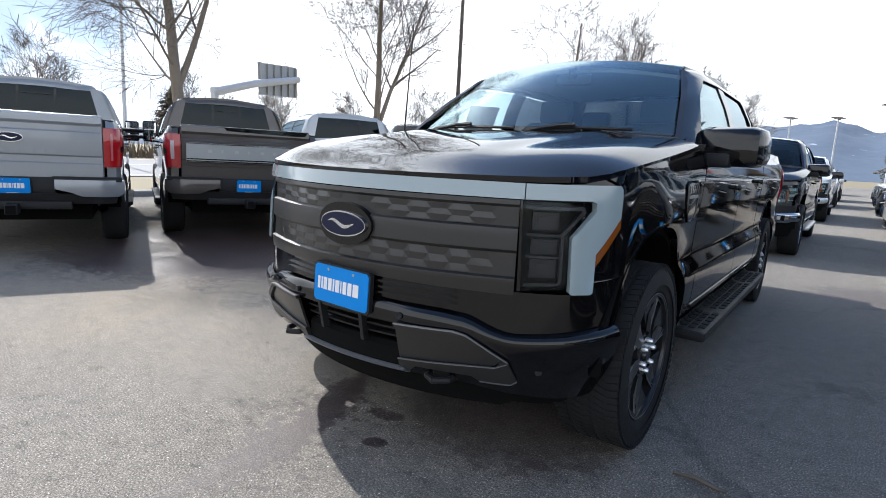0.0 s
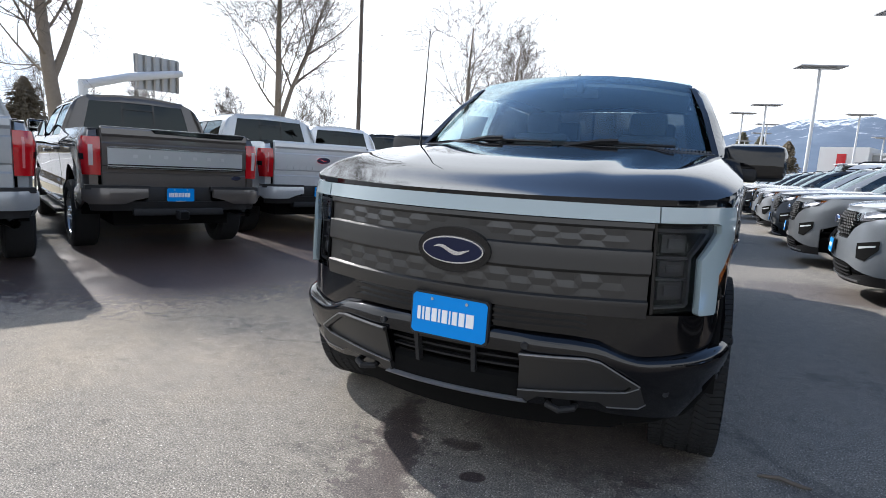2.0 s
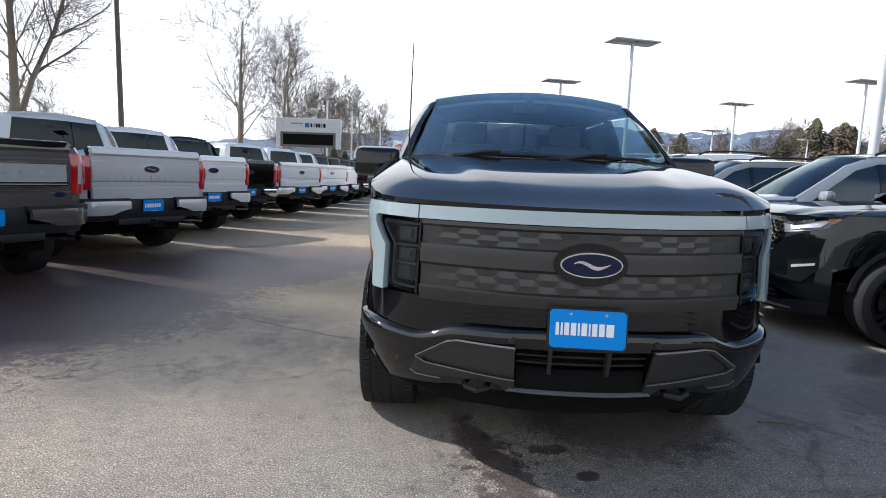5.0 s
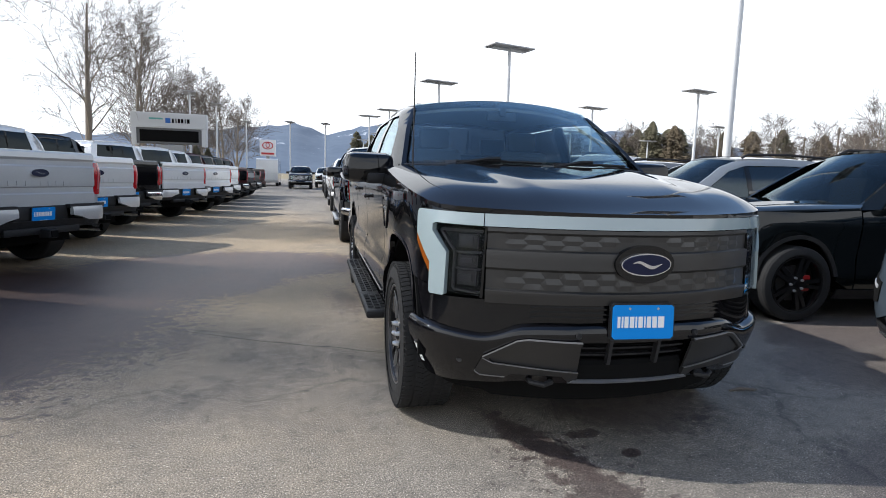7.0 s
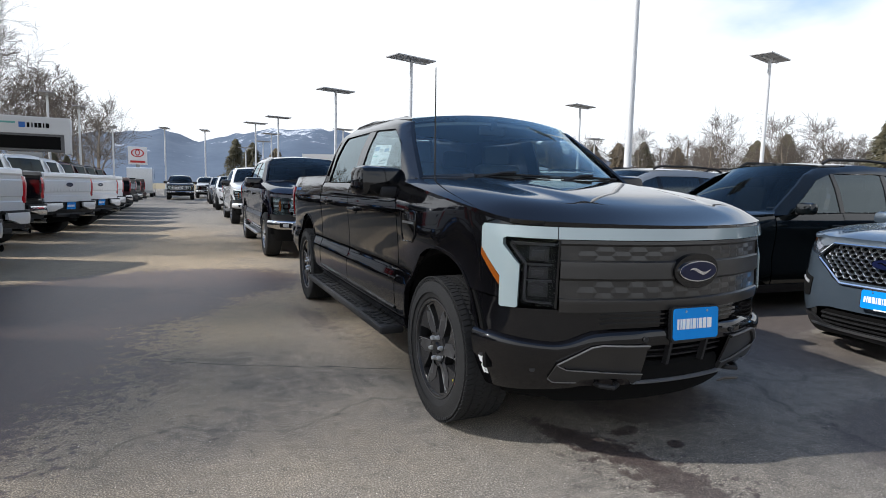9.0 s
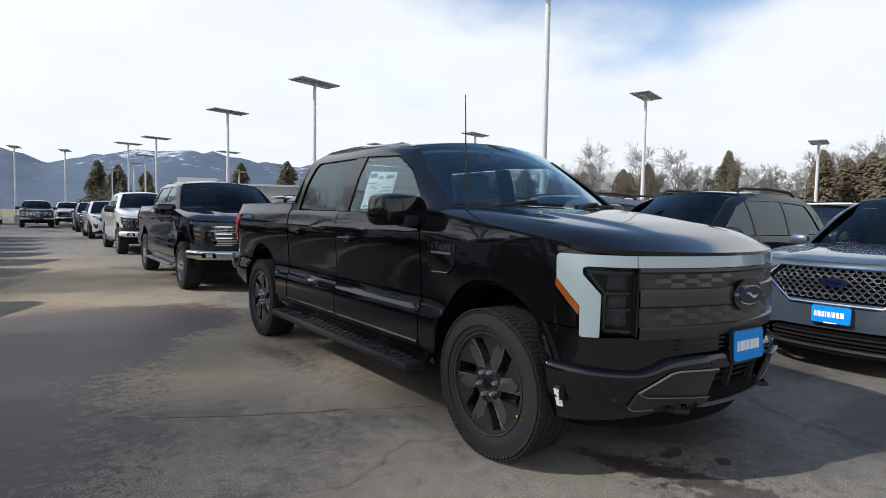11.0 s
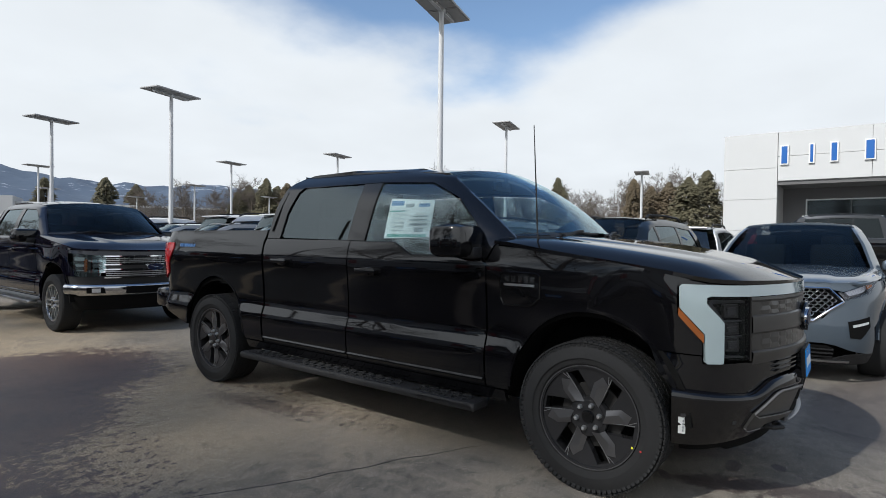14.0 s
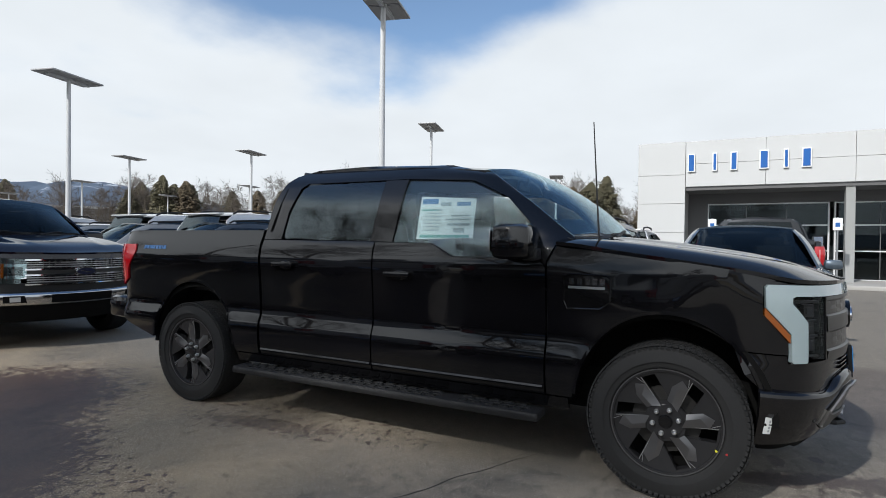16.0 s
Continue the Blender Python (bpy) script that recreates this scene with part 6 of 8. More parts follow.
def suv(label, coat, style, kit=KIT_SUV, rails=True):
    """style: 'sport' (dark mesh grille) or 'crossover' (bright hexagon grille)."""
    root = thing("sport_utility_vehicle", label, "car", "row of parked sport utility vehicles")
    on = wrap(SUV, suv_in)
    proud = lambda k: wrap(SUV, suv_in, k)
    raised = lambda z: z + 0.085 * min(1.0, max(0.0, (z - 0.35) / 0.35))
    nose = lambda k: (lambda u, z, d: wrap(SUV, suv_in, k)(u, raised(z), d))
    sp = lambda pts: [(SUV.at_y(y), z) for y, z in pts]
    hood = []
    for u in np.linspace(0, SUV.at_y(0.62), 22):
        x, y, nx, ny = SUV.at(float(u))
        k = 0.085 if u < 0.8 else 0.05
        hood.append((x - nx * k, y - ny * k))
    right = hood + [(0.80, 0.80), (0.5, 0.66), (0.0, 0.61)]
    part("hood", shell(right + [(-x, y) for x, y in right[::-1] if x > 0.001], lambda x, y, d: Vector((x, y, suv_hood_z(x, y) - d)), 0.08, 0.1, 0.02), coat, root)
    a_f = arc(0.0, 0.39, 0.43, 178, 2, 14, 0.46)
    a_r = arc(3.03, 0.39, 0.43, 178, 2, 14, 0.46)
    fender = [(SUV.at_y(0.615), 0.30), (SUV.at_y(0.615), 1.10), (SUV.at_y(0.1), 1.07), (0.98, 1.06), (0.93, 0.95), (0.93, 0.66), (1.0, 0.60)] + sp([p for p in a_f if p[0] > -0.36])
    door1 = sp([(0.63, 0.30), (1.71, 0.30), (1.71, 1.135), (0.80, 1.11), (0.63, 1.08)])
    door2 = sp([(1.722, 0.30), (2.58, 0.30), (2.62, 0.60), (2.78, 0.90), (2.80, 1.14), (1.722, 1.137)])
    quarter = sp([(2.60, 0.30)] + [p for p in a_r if p[0] < 3.46] + [(3.50, 0.40)]) + [(SUV.at_y(3.9), 0.42), (SUV.at_y(3.9) + 0.12, 0.60), (SUV.at_y(3.9) + 0.12, 1.12)] + sp([(3.6, 1.16), (2.812, 1.143), (2.79, 0.90), (2.64, 0.60)])
    cab = sp([(0.62, 1.10), (0.86, 1.118), (1.42, 1.52), (1.72, 1.610), (2.5, 1.625), (3.30, 1.58), (3.55, 1.16), (3.78, 1.17), (3.55, 1.56), (3.32, 1.69), (2.4, 1.735), (1.72, 1.715), (1.35, 1.585)])
    def rounded(u, z, d):
        front = curve([(1.05, 0.55), (1.10, 0.62), (1.585, 1.35), (1.69, 1.66), (1.715, 1.9)], z)
        q = max(0.0, 1.0 - (float(np.interp(abs(u), SUV.u, SUV.y)) - front) / 0.20)
        return on(u, z, d + 0.065 * min(1.0, q) ** 1.6)
    w1 = sp([(0.90, 1.128), (1.70, 1.146), (1.70, 1.606), (1.44, 1.525)])
    w2 = sp([(1.77, 1.148), (2.55, 1.152), (2.62, 1.618), (1.77, 1.610)])
    w3 = sp([(2.64, 1.155), (3.50, 1.162), (3.27, 1.575), (2.70, 1.616)])
    b_post = sp([(1.70, 1.14), (1.77, 1.14), (1.77, 1.62), (1.70, 1.615)])
    c_post = sp([(2.55, 1.145), (2.64, 1.15), (2.70, 1.625), (2.62, 1.625)])
    for s in (1, -1):
        g = (lambda p: p) if s > 0 else (lambda p: [(-a, b) for a, b in p][::-1])
        part("fender", shell(g(fender), on, 0.09, 0.08, 0.02), coat, root)
        d1 = part("front_door", shell(g(door1), on, 0.16, 0.07, 0.03), coat, root)
        d2 = part("rear_door", shell(g(door2), on, 0.16, 0.07, 0.03), coat, root)
        part("quarter_panel", shell(g(quarter), on, 0.12, 0.08, 0.03), coat, root)
        part("cab_side", shell(g(cab), rounded, 0.07, 0.05, 0.03), coat, root)
        for p in (b_post, c_post):
            part("pillar_cover", shell(g(p), proud(-0.004), 0.2, 0.1, 0.02), GLOSS_BLACK, root)
        part("window", shell(g(w1), proud(-0.012), 0.2, 0.1, 0.004), PRIVACY, d1)
        part("window", shell(g(w2), proud(-0.012), 0.2, 0.1, 0.004), PRIVACY, d2)
        part("window", shell(g(w3), proud(-0.012), 0.2, 0.1, 0.004), PRIVACY, root)
        part("rocker_trim", shell(g(sp([(0.45, 0.22), (2.62, 0.22), (2.60, 0.32), (0.45, 0.32)])), proud(0.012), 0.3, 0.06, 0.03), TRIM, root)
        for ar in (a_f, a_r):
            c = 0.0 if ar is a_f else 3.03
            lip = sp(arc(c, 0.39, 0.435, 172, 8, 14, 0.465)) + sp(arc(c, 0.39, 0.395, 8, 172, 14, 0.425))
            part("wheel_arch_lip", shell(g(lip), proud(0.006), 0.1, 0.4, 0.03), TRIM if style == "sport" else coat, root)
        bm = bmesh.new()
        add_box(bm, (0.22, 0.13, 0.13), Matrix.Translation((s * 1.03, 0.98, 1.19)), 0.04, taper=(0.92, 0.85))
        mir = part("door_mirror", bm, coat, root)
        bm = bmesh.new()
        add_box(bm, (0.14, 0.05, 0.03), Matrix.Translation((s * 0.93, 0.98, 1.13)), 0.01)
        part("mirror_stalk", bm, TRIM, mir)
        for door, y in ((d1, 1.55), (d2, 2.45)):
            bm = bmesh.new()
            add_box(bm, (0.02, 0.19, 0.03), Matrix.Translation((s * (SUV.half(y) + 0.018), y, 0.985)), 0.008)
            part("handle", bm, coat, door)
        # headlights
        hl = [(0.50, 0.885), (0.98, 0.965), (1.04, 0.955), (0.93, 0.86), (0.55, 0.805)] if style == "sport" else [(0.60, 0.865), (1.02, 0.985), (1.10, 0.97), (0.95, 0.86), (0.66, 0.79)]
        lamp = part("headlight", shell(g(hl), nose(0.008), 0.06, 0.05, 0.005), LAMP_GLASS, root, "narrow headlight")
        part("lamp_back", shell(g(hl), nose(-0.03), 0.06, 0.05, 0.01), LAMP_INNER, lamp)
        mid = [(a + (0.75 - a) * 0.35, b + (0.885 - b) * 0.45) for a, b in hl]
        part("lamp_reflector", shell(g(mid), nose(-0.012), 0.06, 0.05, 0.01), LAMP_SILVER, lamp)
        part("side_marker", shell(g([(0.93, 0.95), (1.03, 0.952), (0.99, 0.915), (0.93, 0.90)]), nose(0.002), 0.06, 0.05, 0.01), AMBER, lamp)
        fogp = [(0.66, 0.60), (0.90, 0.64), (0.90, 0.56), (0.78, 0.46), (0.68, 0.47)]
        fog = part("fog_pocket", shell(g(fogp), nose(0.008), 0.06, 0.05, 0.02), VOID, root)
        part("fog_lens", shell(g([(0.70, 0.575), (0.87, 0.60), (0.87, 0.585), (0.70, 0.555)]), nose(0.014), 0.06, 0.05, 0.01), LAMP_SILVER, fog)
        # tail lamp
        c = SUV.at_y(3.75)
        part("tail_light", shell(g([(c, 1.02), (c + 0.40, 1.00), (c + 0.40, 0.88), (c, 0.90)]), proud(0.008), 0.06, 0.05, 0.02), RED_LENS, root)
        if rails:
            bm = bmesh.new()
            x = 0.60
            add_tube(bm, [(s * x, 1.75, 1.735), (s * x, 1.85, 1.785), (s * x, 2.5, 1.80), (s * x, 3.1, 1.775), (s * x, 3.25, 1.71)], 0.020, 6)
            part("roof_rail", bm, TRIM if style == "sport" else SATIN, root)
    # nose
    line = lambda lo, hi, w: [(float(u), curve(lo, abs(float(u)))) for u in np.linspace(-w, w, 19)] + [(float(u), curve(hi, abs(float(u)))) for u in np.linspace(w, -w, 19)]
    part("front_bumper", shell(line([(0, 0.42), (0.5, 0.42), (0.7, 0.36), (1.1, 0.30)], [(0, 0.62), (0.45, 0.62), (0.60, 0.78), (0.9, 0.86), (1.0, 0.88)], 1.0), nose(0.0), 0.06, 0.05, 0.03), coat, root)
    part("nose_edge", shell(line([(0, 0.90), (0.5, 0.90), (0.65, 0.87), (0.98, 0.95)], [(0, 0.955), (0.5, 0.96), (0.7, 0.965), (0.98, 0.99)], 0.97), nose(-0.006), 0.06, 0.05, 0.03), coat, root)
    if style == "sport":
        gp = [(-0.46, 0.62), (0.46, 0.62), (0.56, 0.80), (0.50, 0.905), (-0.50, 0.905), (-0.56, 0.80)]
        inside = lambda u, z: abs(u) < curve([(0.62, 0.44), (0.80, 0.53), (0.90, 0.47)], z) and 0.645 < z < 0.895
        part("grille_back", shell(gp, nose(-0.035), 0.08, 0.06, 0.01), VOID, root)
        part("grille_mesh", hex_mesh(nose(0.002), inside, 0.066, 0.038, 0.76, -0.56, 0.56, 0.645, 0.90), DARK_GREY, root)
    else:
        gp = [(-0.36, 0.60), (0.36, 0.60), (0.62, 0.775), (0.50, 0.905), (-0.50, 0.905), (-0.62, 0.775)]
        inside = lambda u, z: abs(u) < curve([(0.60, 0.32), (0.775, 0.57), (0.90, 0.45)], z) and 0.63 < z < 0.885
        part("grille_back", shell(gp, nose(-0.035), 0.08, 0.06, 0.01), VOID, root)
        part("grille_mesh", hex_mesh(nose(0.002), inside, 0.066, 0.040, 0.84, -0.62, 0.62, 0.625, 0.90), SATIN, root)
        bm = bmesh.new()
        rim = gp + gp[:1]
        add_tube(bm, [nose(0.012)(a, b, 0) for p, q in zip(rim, rim[1:]) for a, b in [(p[0] + (q[0] - p[0]) * k / 6, p[1] + (q[1] - p[1]) * k / 6) for k in range(6)]] + [nose(0.012)(*gp[0], 0)], 0.013, 6)
        part("grille_surround", bm, CHROME, root)
    oval_badge(root, lambda a, b, d: Vector((a, -0.925 + 0.15 * a * a + d, b)), 0.11, 0.045, (0, 0.88 if style == "sport" else 0.865))
    part("lower_grille", shell(line([(0, 0.26), (0.55, 0.26)], [(0, 0.41), (0.5, 0.41), (0.55, 0.38)], 0.55), proud(-0.015), 0.08, 0.06, 0.02), VOID, root)
    bm = bmesh.new()
    for z in (0.29, 0.33, 0.37):
        shell([(-0.54, z - 0.007), (0.54, z - 0.007), (0.54, z + 0.007), (-0.54, z + 0.007)], proud(0.0), 0.1, 0.1, 0.03, bm)
    part("lower_slats", bm, TRIM, root)
    part("chin", shell(line([(0, 0.19), (1.0, 0.22)], [(0, 0.265), (0.5, 0.265), (0.7, 0.33), (1.0, 0.33)], 1.0), proud(0.004), 0.08, 0.06, 0.03), TRIM, root)
    part("chin_edge", shell(line([(0, 0.235), (0.7, 0.235)], [(0, 0.255), (0.7, 0.255)], 0.70), proud(0.022), 0.08, 0.06, 0.03), SATIN, root)
    dealer_plate(root, (0.0, -0.955, 0.57), (1, 0, 0), (0, 0.05, 1))
    # glass, roof, tail
    ws = [(-0.855, 0.74, 1.118), (0.855, 0.74, 1.118), (0.635, 1.63, 1.690), (-0.635, 1.63, 1.690)]
    part("windscreen", patch(ws, (0, -0.13, 0.05), 10, 6, 0.006), DIM_GLASS, root)
    roof = [(-0.62, 1.65), (-0.3, 1.575), (0, 1.555), (0.3, 1.575), (0.62, 1.65), (0.63, 2.4), (0.60, 3.4), (0.55, 3.55), (-0.55, 3.55), (-0.60, 3.4), (-0.63, 2.4)]
    part("roof", shell(roof, lambda x, y, d: Vector((x, y, 1.775 - 0.045 * (x / 0.62) ** 2 - 0.05 * max(0.0, 2.3 - y) ** 2 - 0.05 * max(0.0, y - 2.5) ** 1.6 - d)), 0.15, 0.2, 0.03), coat, root)
    part("rear_window", patch([(0.72, 3.86, 1.16), (-0.72, 3.86, 1.16), (-0.56, 3.58, 1.66), (0.56, 3.58, 1.66)], (0, 0.06, 0.0), 6, 4, 0.006), PRIVACY, root)
    tail = [(float(u), 0.40) for u in np.linspace(SUV.at_y(3.9) + 0.1, 2 * SUV.end - SUV.at_y(3.9) - 0.1, 14)]
    tail += [(u, 1.165) for u, _ in tail[::-1]]
    part("tailgate", shell(tail, on, 0.1, 0.1, 0.03), coat, root)
    bm = bmesh.new()
    add_box(bm, (1.20, 0.16, 0.03), Matrix.Translation((0, 3.58, 1.705)), 0.012)
    part("roof_spoiler", bm, coat, root)
    bm = bmesh.new()
    add_box(bm, (1.40, 4.4, 0.22), Matrix.Translation((0, 1.6, 0.36)))
    add_box(bm, (1.74, 1.9, 0.76), Matrix.Translation((0, 1.5, 0.70)))
    add_box(bm, (1.60, 1.6, 0.30), Matrix.Translation((0, 3.0, 0.95)))
    add_box(bm, (1.50, 0.5, 0.16), Matrix.Translation((0, 0.92, 1.03)))
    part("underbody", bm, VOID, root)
    for x, y in ((-0.40, 1.75), (0.40, 1.75), (-0.40, 2.6), (0.40, 2.6)):
        bm = bmesh.new()
        add_box(bm, (0.50, 0.12, 0.40), Matrix.Translation((x, y, 1.24)) @ Matrix.Rotation(-0.2, 4, "X"), 0.04)
        add_box(bm, (0.26, 0.09, 0.16), Matrix.Translation((x, y + 0.06, 1.50)), 0.035)
        part("seat", bm, SEAT, root)
    for x, y in ((-0.845, 0.0), (0.845, 0.0), (-0.845, 3.03), (0.845, 3.03)):
        add_wheel(kit, root, x, y, 0.375, 5, 0.5 * y, BRAKE_RED if (style == "sport" and y == 0.0) else None)
    return root


# ---- ground ----
def spot(nt, cx, cy, rx, ry, turn, ragged, rough_edge=0.9, strength=1.0, fade=0.14):
    """A mask for stains and painted shade: an oval with ragged edges."""
    c = nt.nodes.new("ShaderNodeTexCoord")
    mp = nt.nodes.new("ShaderNodeMapping")
    mp.vector_type = "TEXTURE"
    mp.inputs["Location"].default_value = (cx, cy, 0)
    mp.inputs["Rotation"].default_value = (0, 0, radians(turn))
    mp.inputs["Scale"].default_value = (rx, ry, 1)
    nt.links.new(c.outputs["Object"], mp.inputs[0])
    ln = nt.nodes.new("ShaderNodeVectorMath")
    ln.operation = "LENGTH"
    nt.links.new(mp.outputs[0], ln.inputs[0])
    ma = nt.nodes.new("ShaderNodeMath")
    ma.operation = "MULTIPLY_ADD"
    nt.links.new(ragged, ma.inputs[0])
    ma.inputs[1].default_value = rough_edge
    nt.links.new(ln.outputs["Value"], ma.inputs[2])
    mr = nt.nodes.new("ShaderNodeMapRange")
    mr.interpolation_type = "SMOOTHSTEP"
    mr.inputs["From Min"].default_value, mr.inputs["From Max"].default_value = 0.99 + fade / 2 + rough_edge * 0.5, 0.99 - fade / 2 + rough_edge * 0.5
    mr.inputs["To Min"].default_value, mr.inputs["To Max"].default_value = 0.0, strength
    nt.links.new(ma.outputs[0], mr.inputs[0])
    return mr.outputs[0]


def asphalt():
    m, n, l, p = material("worn_asphalt")
    nt = m.node_tree
    fine = noise_node(nt, 125.0, 5.0, 0.85)
    mid = noise_node(nt, 7.0, 8.0, 0.72)
    wide = noise_node(nt, 0.55, 7.0, 0.62)
    broad = noise_node(nt, 0.13, 3.0, 0.5)
    stone = ramp_node(nt, fine, [(0.38, (0.060, 0.054, 0.046)), (0.49, (0.168, 0.151, 0.127)), (0.62, (0.42, 0.385, 0.335))])
    worn = mix_node(nt, ramp_node(nt, mid, [(0.38, (0.0, 0.0, 0.0)), (0.62, (0.34, 0.34, 0.34))]), stone, (0.198, 0.176, 0.146))
    # broad darker, oilier stretches and small dark blotches with ragged edges
    ragged = nt.nodes.new("ShaderNodeMath")
    ragged.operation = "MULTIPLY_ADD"
    l.new(mid, ragged.inputs[0])
    ragged.inputs[1].default_value = 0.60
    l.new(wide, ragged.inputs[2])
    damp = ramp_node(nt, ragged.outputs[0], [(0.86, (0.0, 0.0, 0.0)), (0.92, (0.45, 0.45, 0.45))])
    c = mix_node(nt, damp, worn, (0.075, 0.070, 0.067))
    c = mix_node(nt, ramp_node(nt, broad, [(0.35, (0.0, 0.0, 0.0)), (0.65, (0.30, 0.30, 0.30))]), c, (0.198, 0.176, 0.146))
    # dried brown silt along the drive aisle
    c = mix_node(nt, spot(nt, -4.4, 9.4, 3.7, 9.0, 6, wide, 0.8, 1.0, 0.9), c, (1.66, 1.43, 1.09), "MULTIPLY")
    # clusters of coarse stones and worn-out hollows
    cl = noise_node(nt, 11.0, 6.0, 0.7)
    c = mix_node(nt, 1.0, c, ramp_node(nt, cl, [(0.32, (0.55, 0.55, 0.55)), (0.41, (0.88, 0.88, 0.88)), (0.55, (1.0, 1.0, 1.0)), (0.70, (1.16, 1.15, 1.14))]), "MULTIPLY")
    # coarse speckle
    c = mix_node(nt, 1.0, c, ramp_node(nt, noise_node(nt, 34.0, 9.0, 0.9), [(0.36, (0.50, 0.50, 0.50)), (0.46, (0.94, 0.94, 0.94)), (0.56, (1.02, 1.02, 1.02)), (0.66, (1.30, 1.29, 1.27))]), "MULTIPLY")
    # single pale chips and dark pits
    chip = noise_node(nt, 95.0, 2.0, 0.5)
    c = mix_node(nt, ramp_node(nt, chip, [(0.665, (0.0, 0.0, 0.0)), (0.70, (0.80, 0.80, 0.80))]), c, (0.62, 0.58, 0.52))
    c = mix_node(nt, ramp_node(nt, chip, [(0.30, (0.80, 0.80, 0.80)), (0.345, (0.0, 0.0, 0.0))]), c, (0.030, 0.027, 0.024))
    # long hairline cracks
    tcn = nt.nodes.new("ShaderNodeTexCoord")
    warp = nt.nodes.new("ShaderNodeTexNoise")
    warp.inputs["Scale"].default_value, warp.inputs["Detail"].default_value = 1.6, 8.0
    l.new(tcn.outputs["Object"], warp.inputs["Vector"])
    add = nt.nodes.new("ShaderNodeVectorMath")
    add.operation = "MULTIPLY_ADD"
    l.new(warp.outputs["Color"], add.inputs[0])
    add.inputs[1].default_value = (1.0, 1.0, 0.0)
    l.new(tcn.outputs["Object"], add.inputs[2])
    vor = nt.nodes.new("ShaderNodeTexVoronoi")
    vor.feature, vor.voronoi_dimensions = "DISTANCE_TO_EDGE", "2D"
    vor.inputs["Scale"].default_value = 0.13
    l.new(add.outputs[0], vor.inputs["Vector"])
    crack = ramp_node(nt, vor.outputs["Distance"], [(0.0, (0.38, 0.38, 0.38)), (0.0005, (0.0, 0.0, 0.0))])
    c = mix_node(nt, crack, c, (0.03, 0.029, 0.027))
    # stains with places of their own, some with cast shade painted in
    flaky = noise_node(nt, 16.0, 9.0, 0.78)
    edge = nt.nodes.new("ShaderNodeMath")
    edge.operation = "MULTIPLY_ADD"
    l.new(flaky, edge.inputs[0])
    edge.inputs[1].default_value = 0.55
    half = nt.nodes.new("ShaderNodeMath")
    half.operation = "MULTIPLY"
    l.new(mid, half.inputs[0])
    half.inputs[1].default_value = 0.45
    l.new(half.outputs[0], edge.inputs[2])
    rag = edge.outputs[0]
    # damp beside the trucks, with part of their shadow put into the colour
    wet_and_shade = spot(nt, -2.65, 5.0, 2.0, 1.4, 20, rag, 2.6, 0.95)
    # last spot: the crossover's shadow put into the colour, over real dark streaks
    for args in ((-4.55, 2.3, 2.0, 2.7, 0, rag, 2.4, 1.0), (-2.9, 3.8, 1.2, 1.0, 25, rag, 2.8, 0.95), (-0.33, -0.62, 0.44, 0.10, -68, rag, 6.0, 0.85), (0.087, -0.79, 0.055, 0.04, 20, mid, 0.5, 0.9), (0.70, -0.485, 0.06, 0.04, 0, mid, 0.5, 0.8), (-0.05, -0.56, 0.10, 0.05, 10, rag, 3.5, 0.8),
                 (-0.22, -1.05, 0.28, 0.12, -70, rag, 5.5, 0.7), (-0.20, -1.23, 0.44, 0.07, 88, rag, 3.2, 0.55), (2.6, 0.15, 0.8, 0.5, 10, rag, 3.0, 0.5), (-1.10, 2.7, 0.12, 0.5, 8, rag, 8.0, 0.5), (-2.45, 1.4, 0.14, 0.34, 20, rag, 8.0, 0.5), (0.4, -0.2, 0.5, 0.4, 0, rag, 4.0, 0.6), (2.3, 4.9, 0.9, 0.6, 0, rag, 4.0, 0.6), (2.2, -1.50, 1.4, 0.65, -10, rag, 1.6, 0.5), (3.3, 0.95, 1.0, 0.42, 15, rag, 2.0, 0.65)):
        more = spot(nt, *args)
        mx = nt.nodes.new("ShaderNodeMath")
        mx.operation = "MAXIMUM"
        l.new(wet_and_shade, mx.inputs[0])
        l.new(more, mx.inputs[1])
        wet_and_shade = mx.outputs[0]
    # one open crack that wanders across the aisle
    wander = nt.nodes.new("ShaderNodeVectorMath")
    wander.operation = "MULTIPLY_ADD"
    l.new(warp.outputs["Color"], wander.inputs[0])
    wander.inputs[1].default_value = (0.0, 0.22, 0.0)
    l.new(tcn.outputs["Object"], wander.inputs[2])
    lie = nt.nodes.new("ShaderNodeMapping")
    lie.vector_type = "TEXTURE"
    lie.inputs["Location"].default_value, lie.inputs["Rotation"].default_value, lie.inputs["Scale"].default_value = (-1.62, 1.36, 0), (0, 0, radians(-27.3)), (1.2, 0.0075, 1)
    l.new(wander.outputs[0], lie.inputs[0])
    reach = nt.nodes.new("ShaderNodeVectorMath")
    reach.operation = "LENGTH"
    l.new(lie.outputs[0], reach.inputs[0])
    gap = ramp_node(nt, reach.outputs["Value"], [(0.75, (0.9, 0.9, 0.9)), (1.0, (0.0, 0.0, 0.0))])
    c = mix_node(nt, gap, c, (0.022, 0.020, 0.018))
    # small dark flakes scattered round the damp stretches
    flakes = ramp_node(nt, noise_node(nt, 15.0, 7.0, 0.62), [(0.56, (0.0, 0.0, 0.0)), (0.585, (1.0, 1.0, 1.0))])
    for args in ((-2.62, 2.0, 0.48, 2.3, -12, rag, 1.6, 1.0), (-0.95, 2.6, 0.34, 1.2, 6, rag, 1.6, 0.9), (-0.25, -0.9, 0.6, 0.25, -60, rag, 1.6, 0.8)):
        both = nt.nodes.new("ShaderNodeMath")
        both.operation = "MULTIPLY"
        l.new(flakes, both.inputs[0])
        l.new(spot(nt, *args), both.inputs[1])
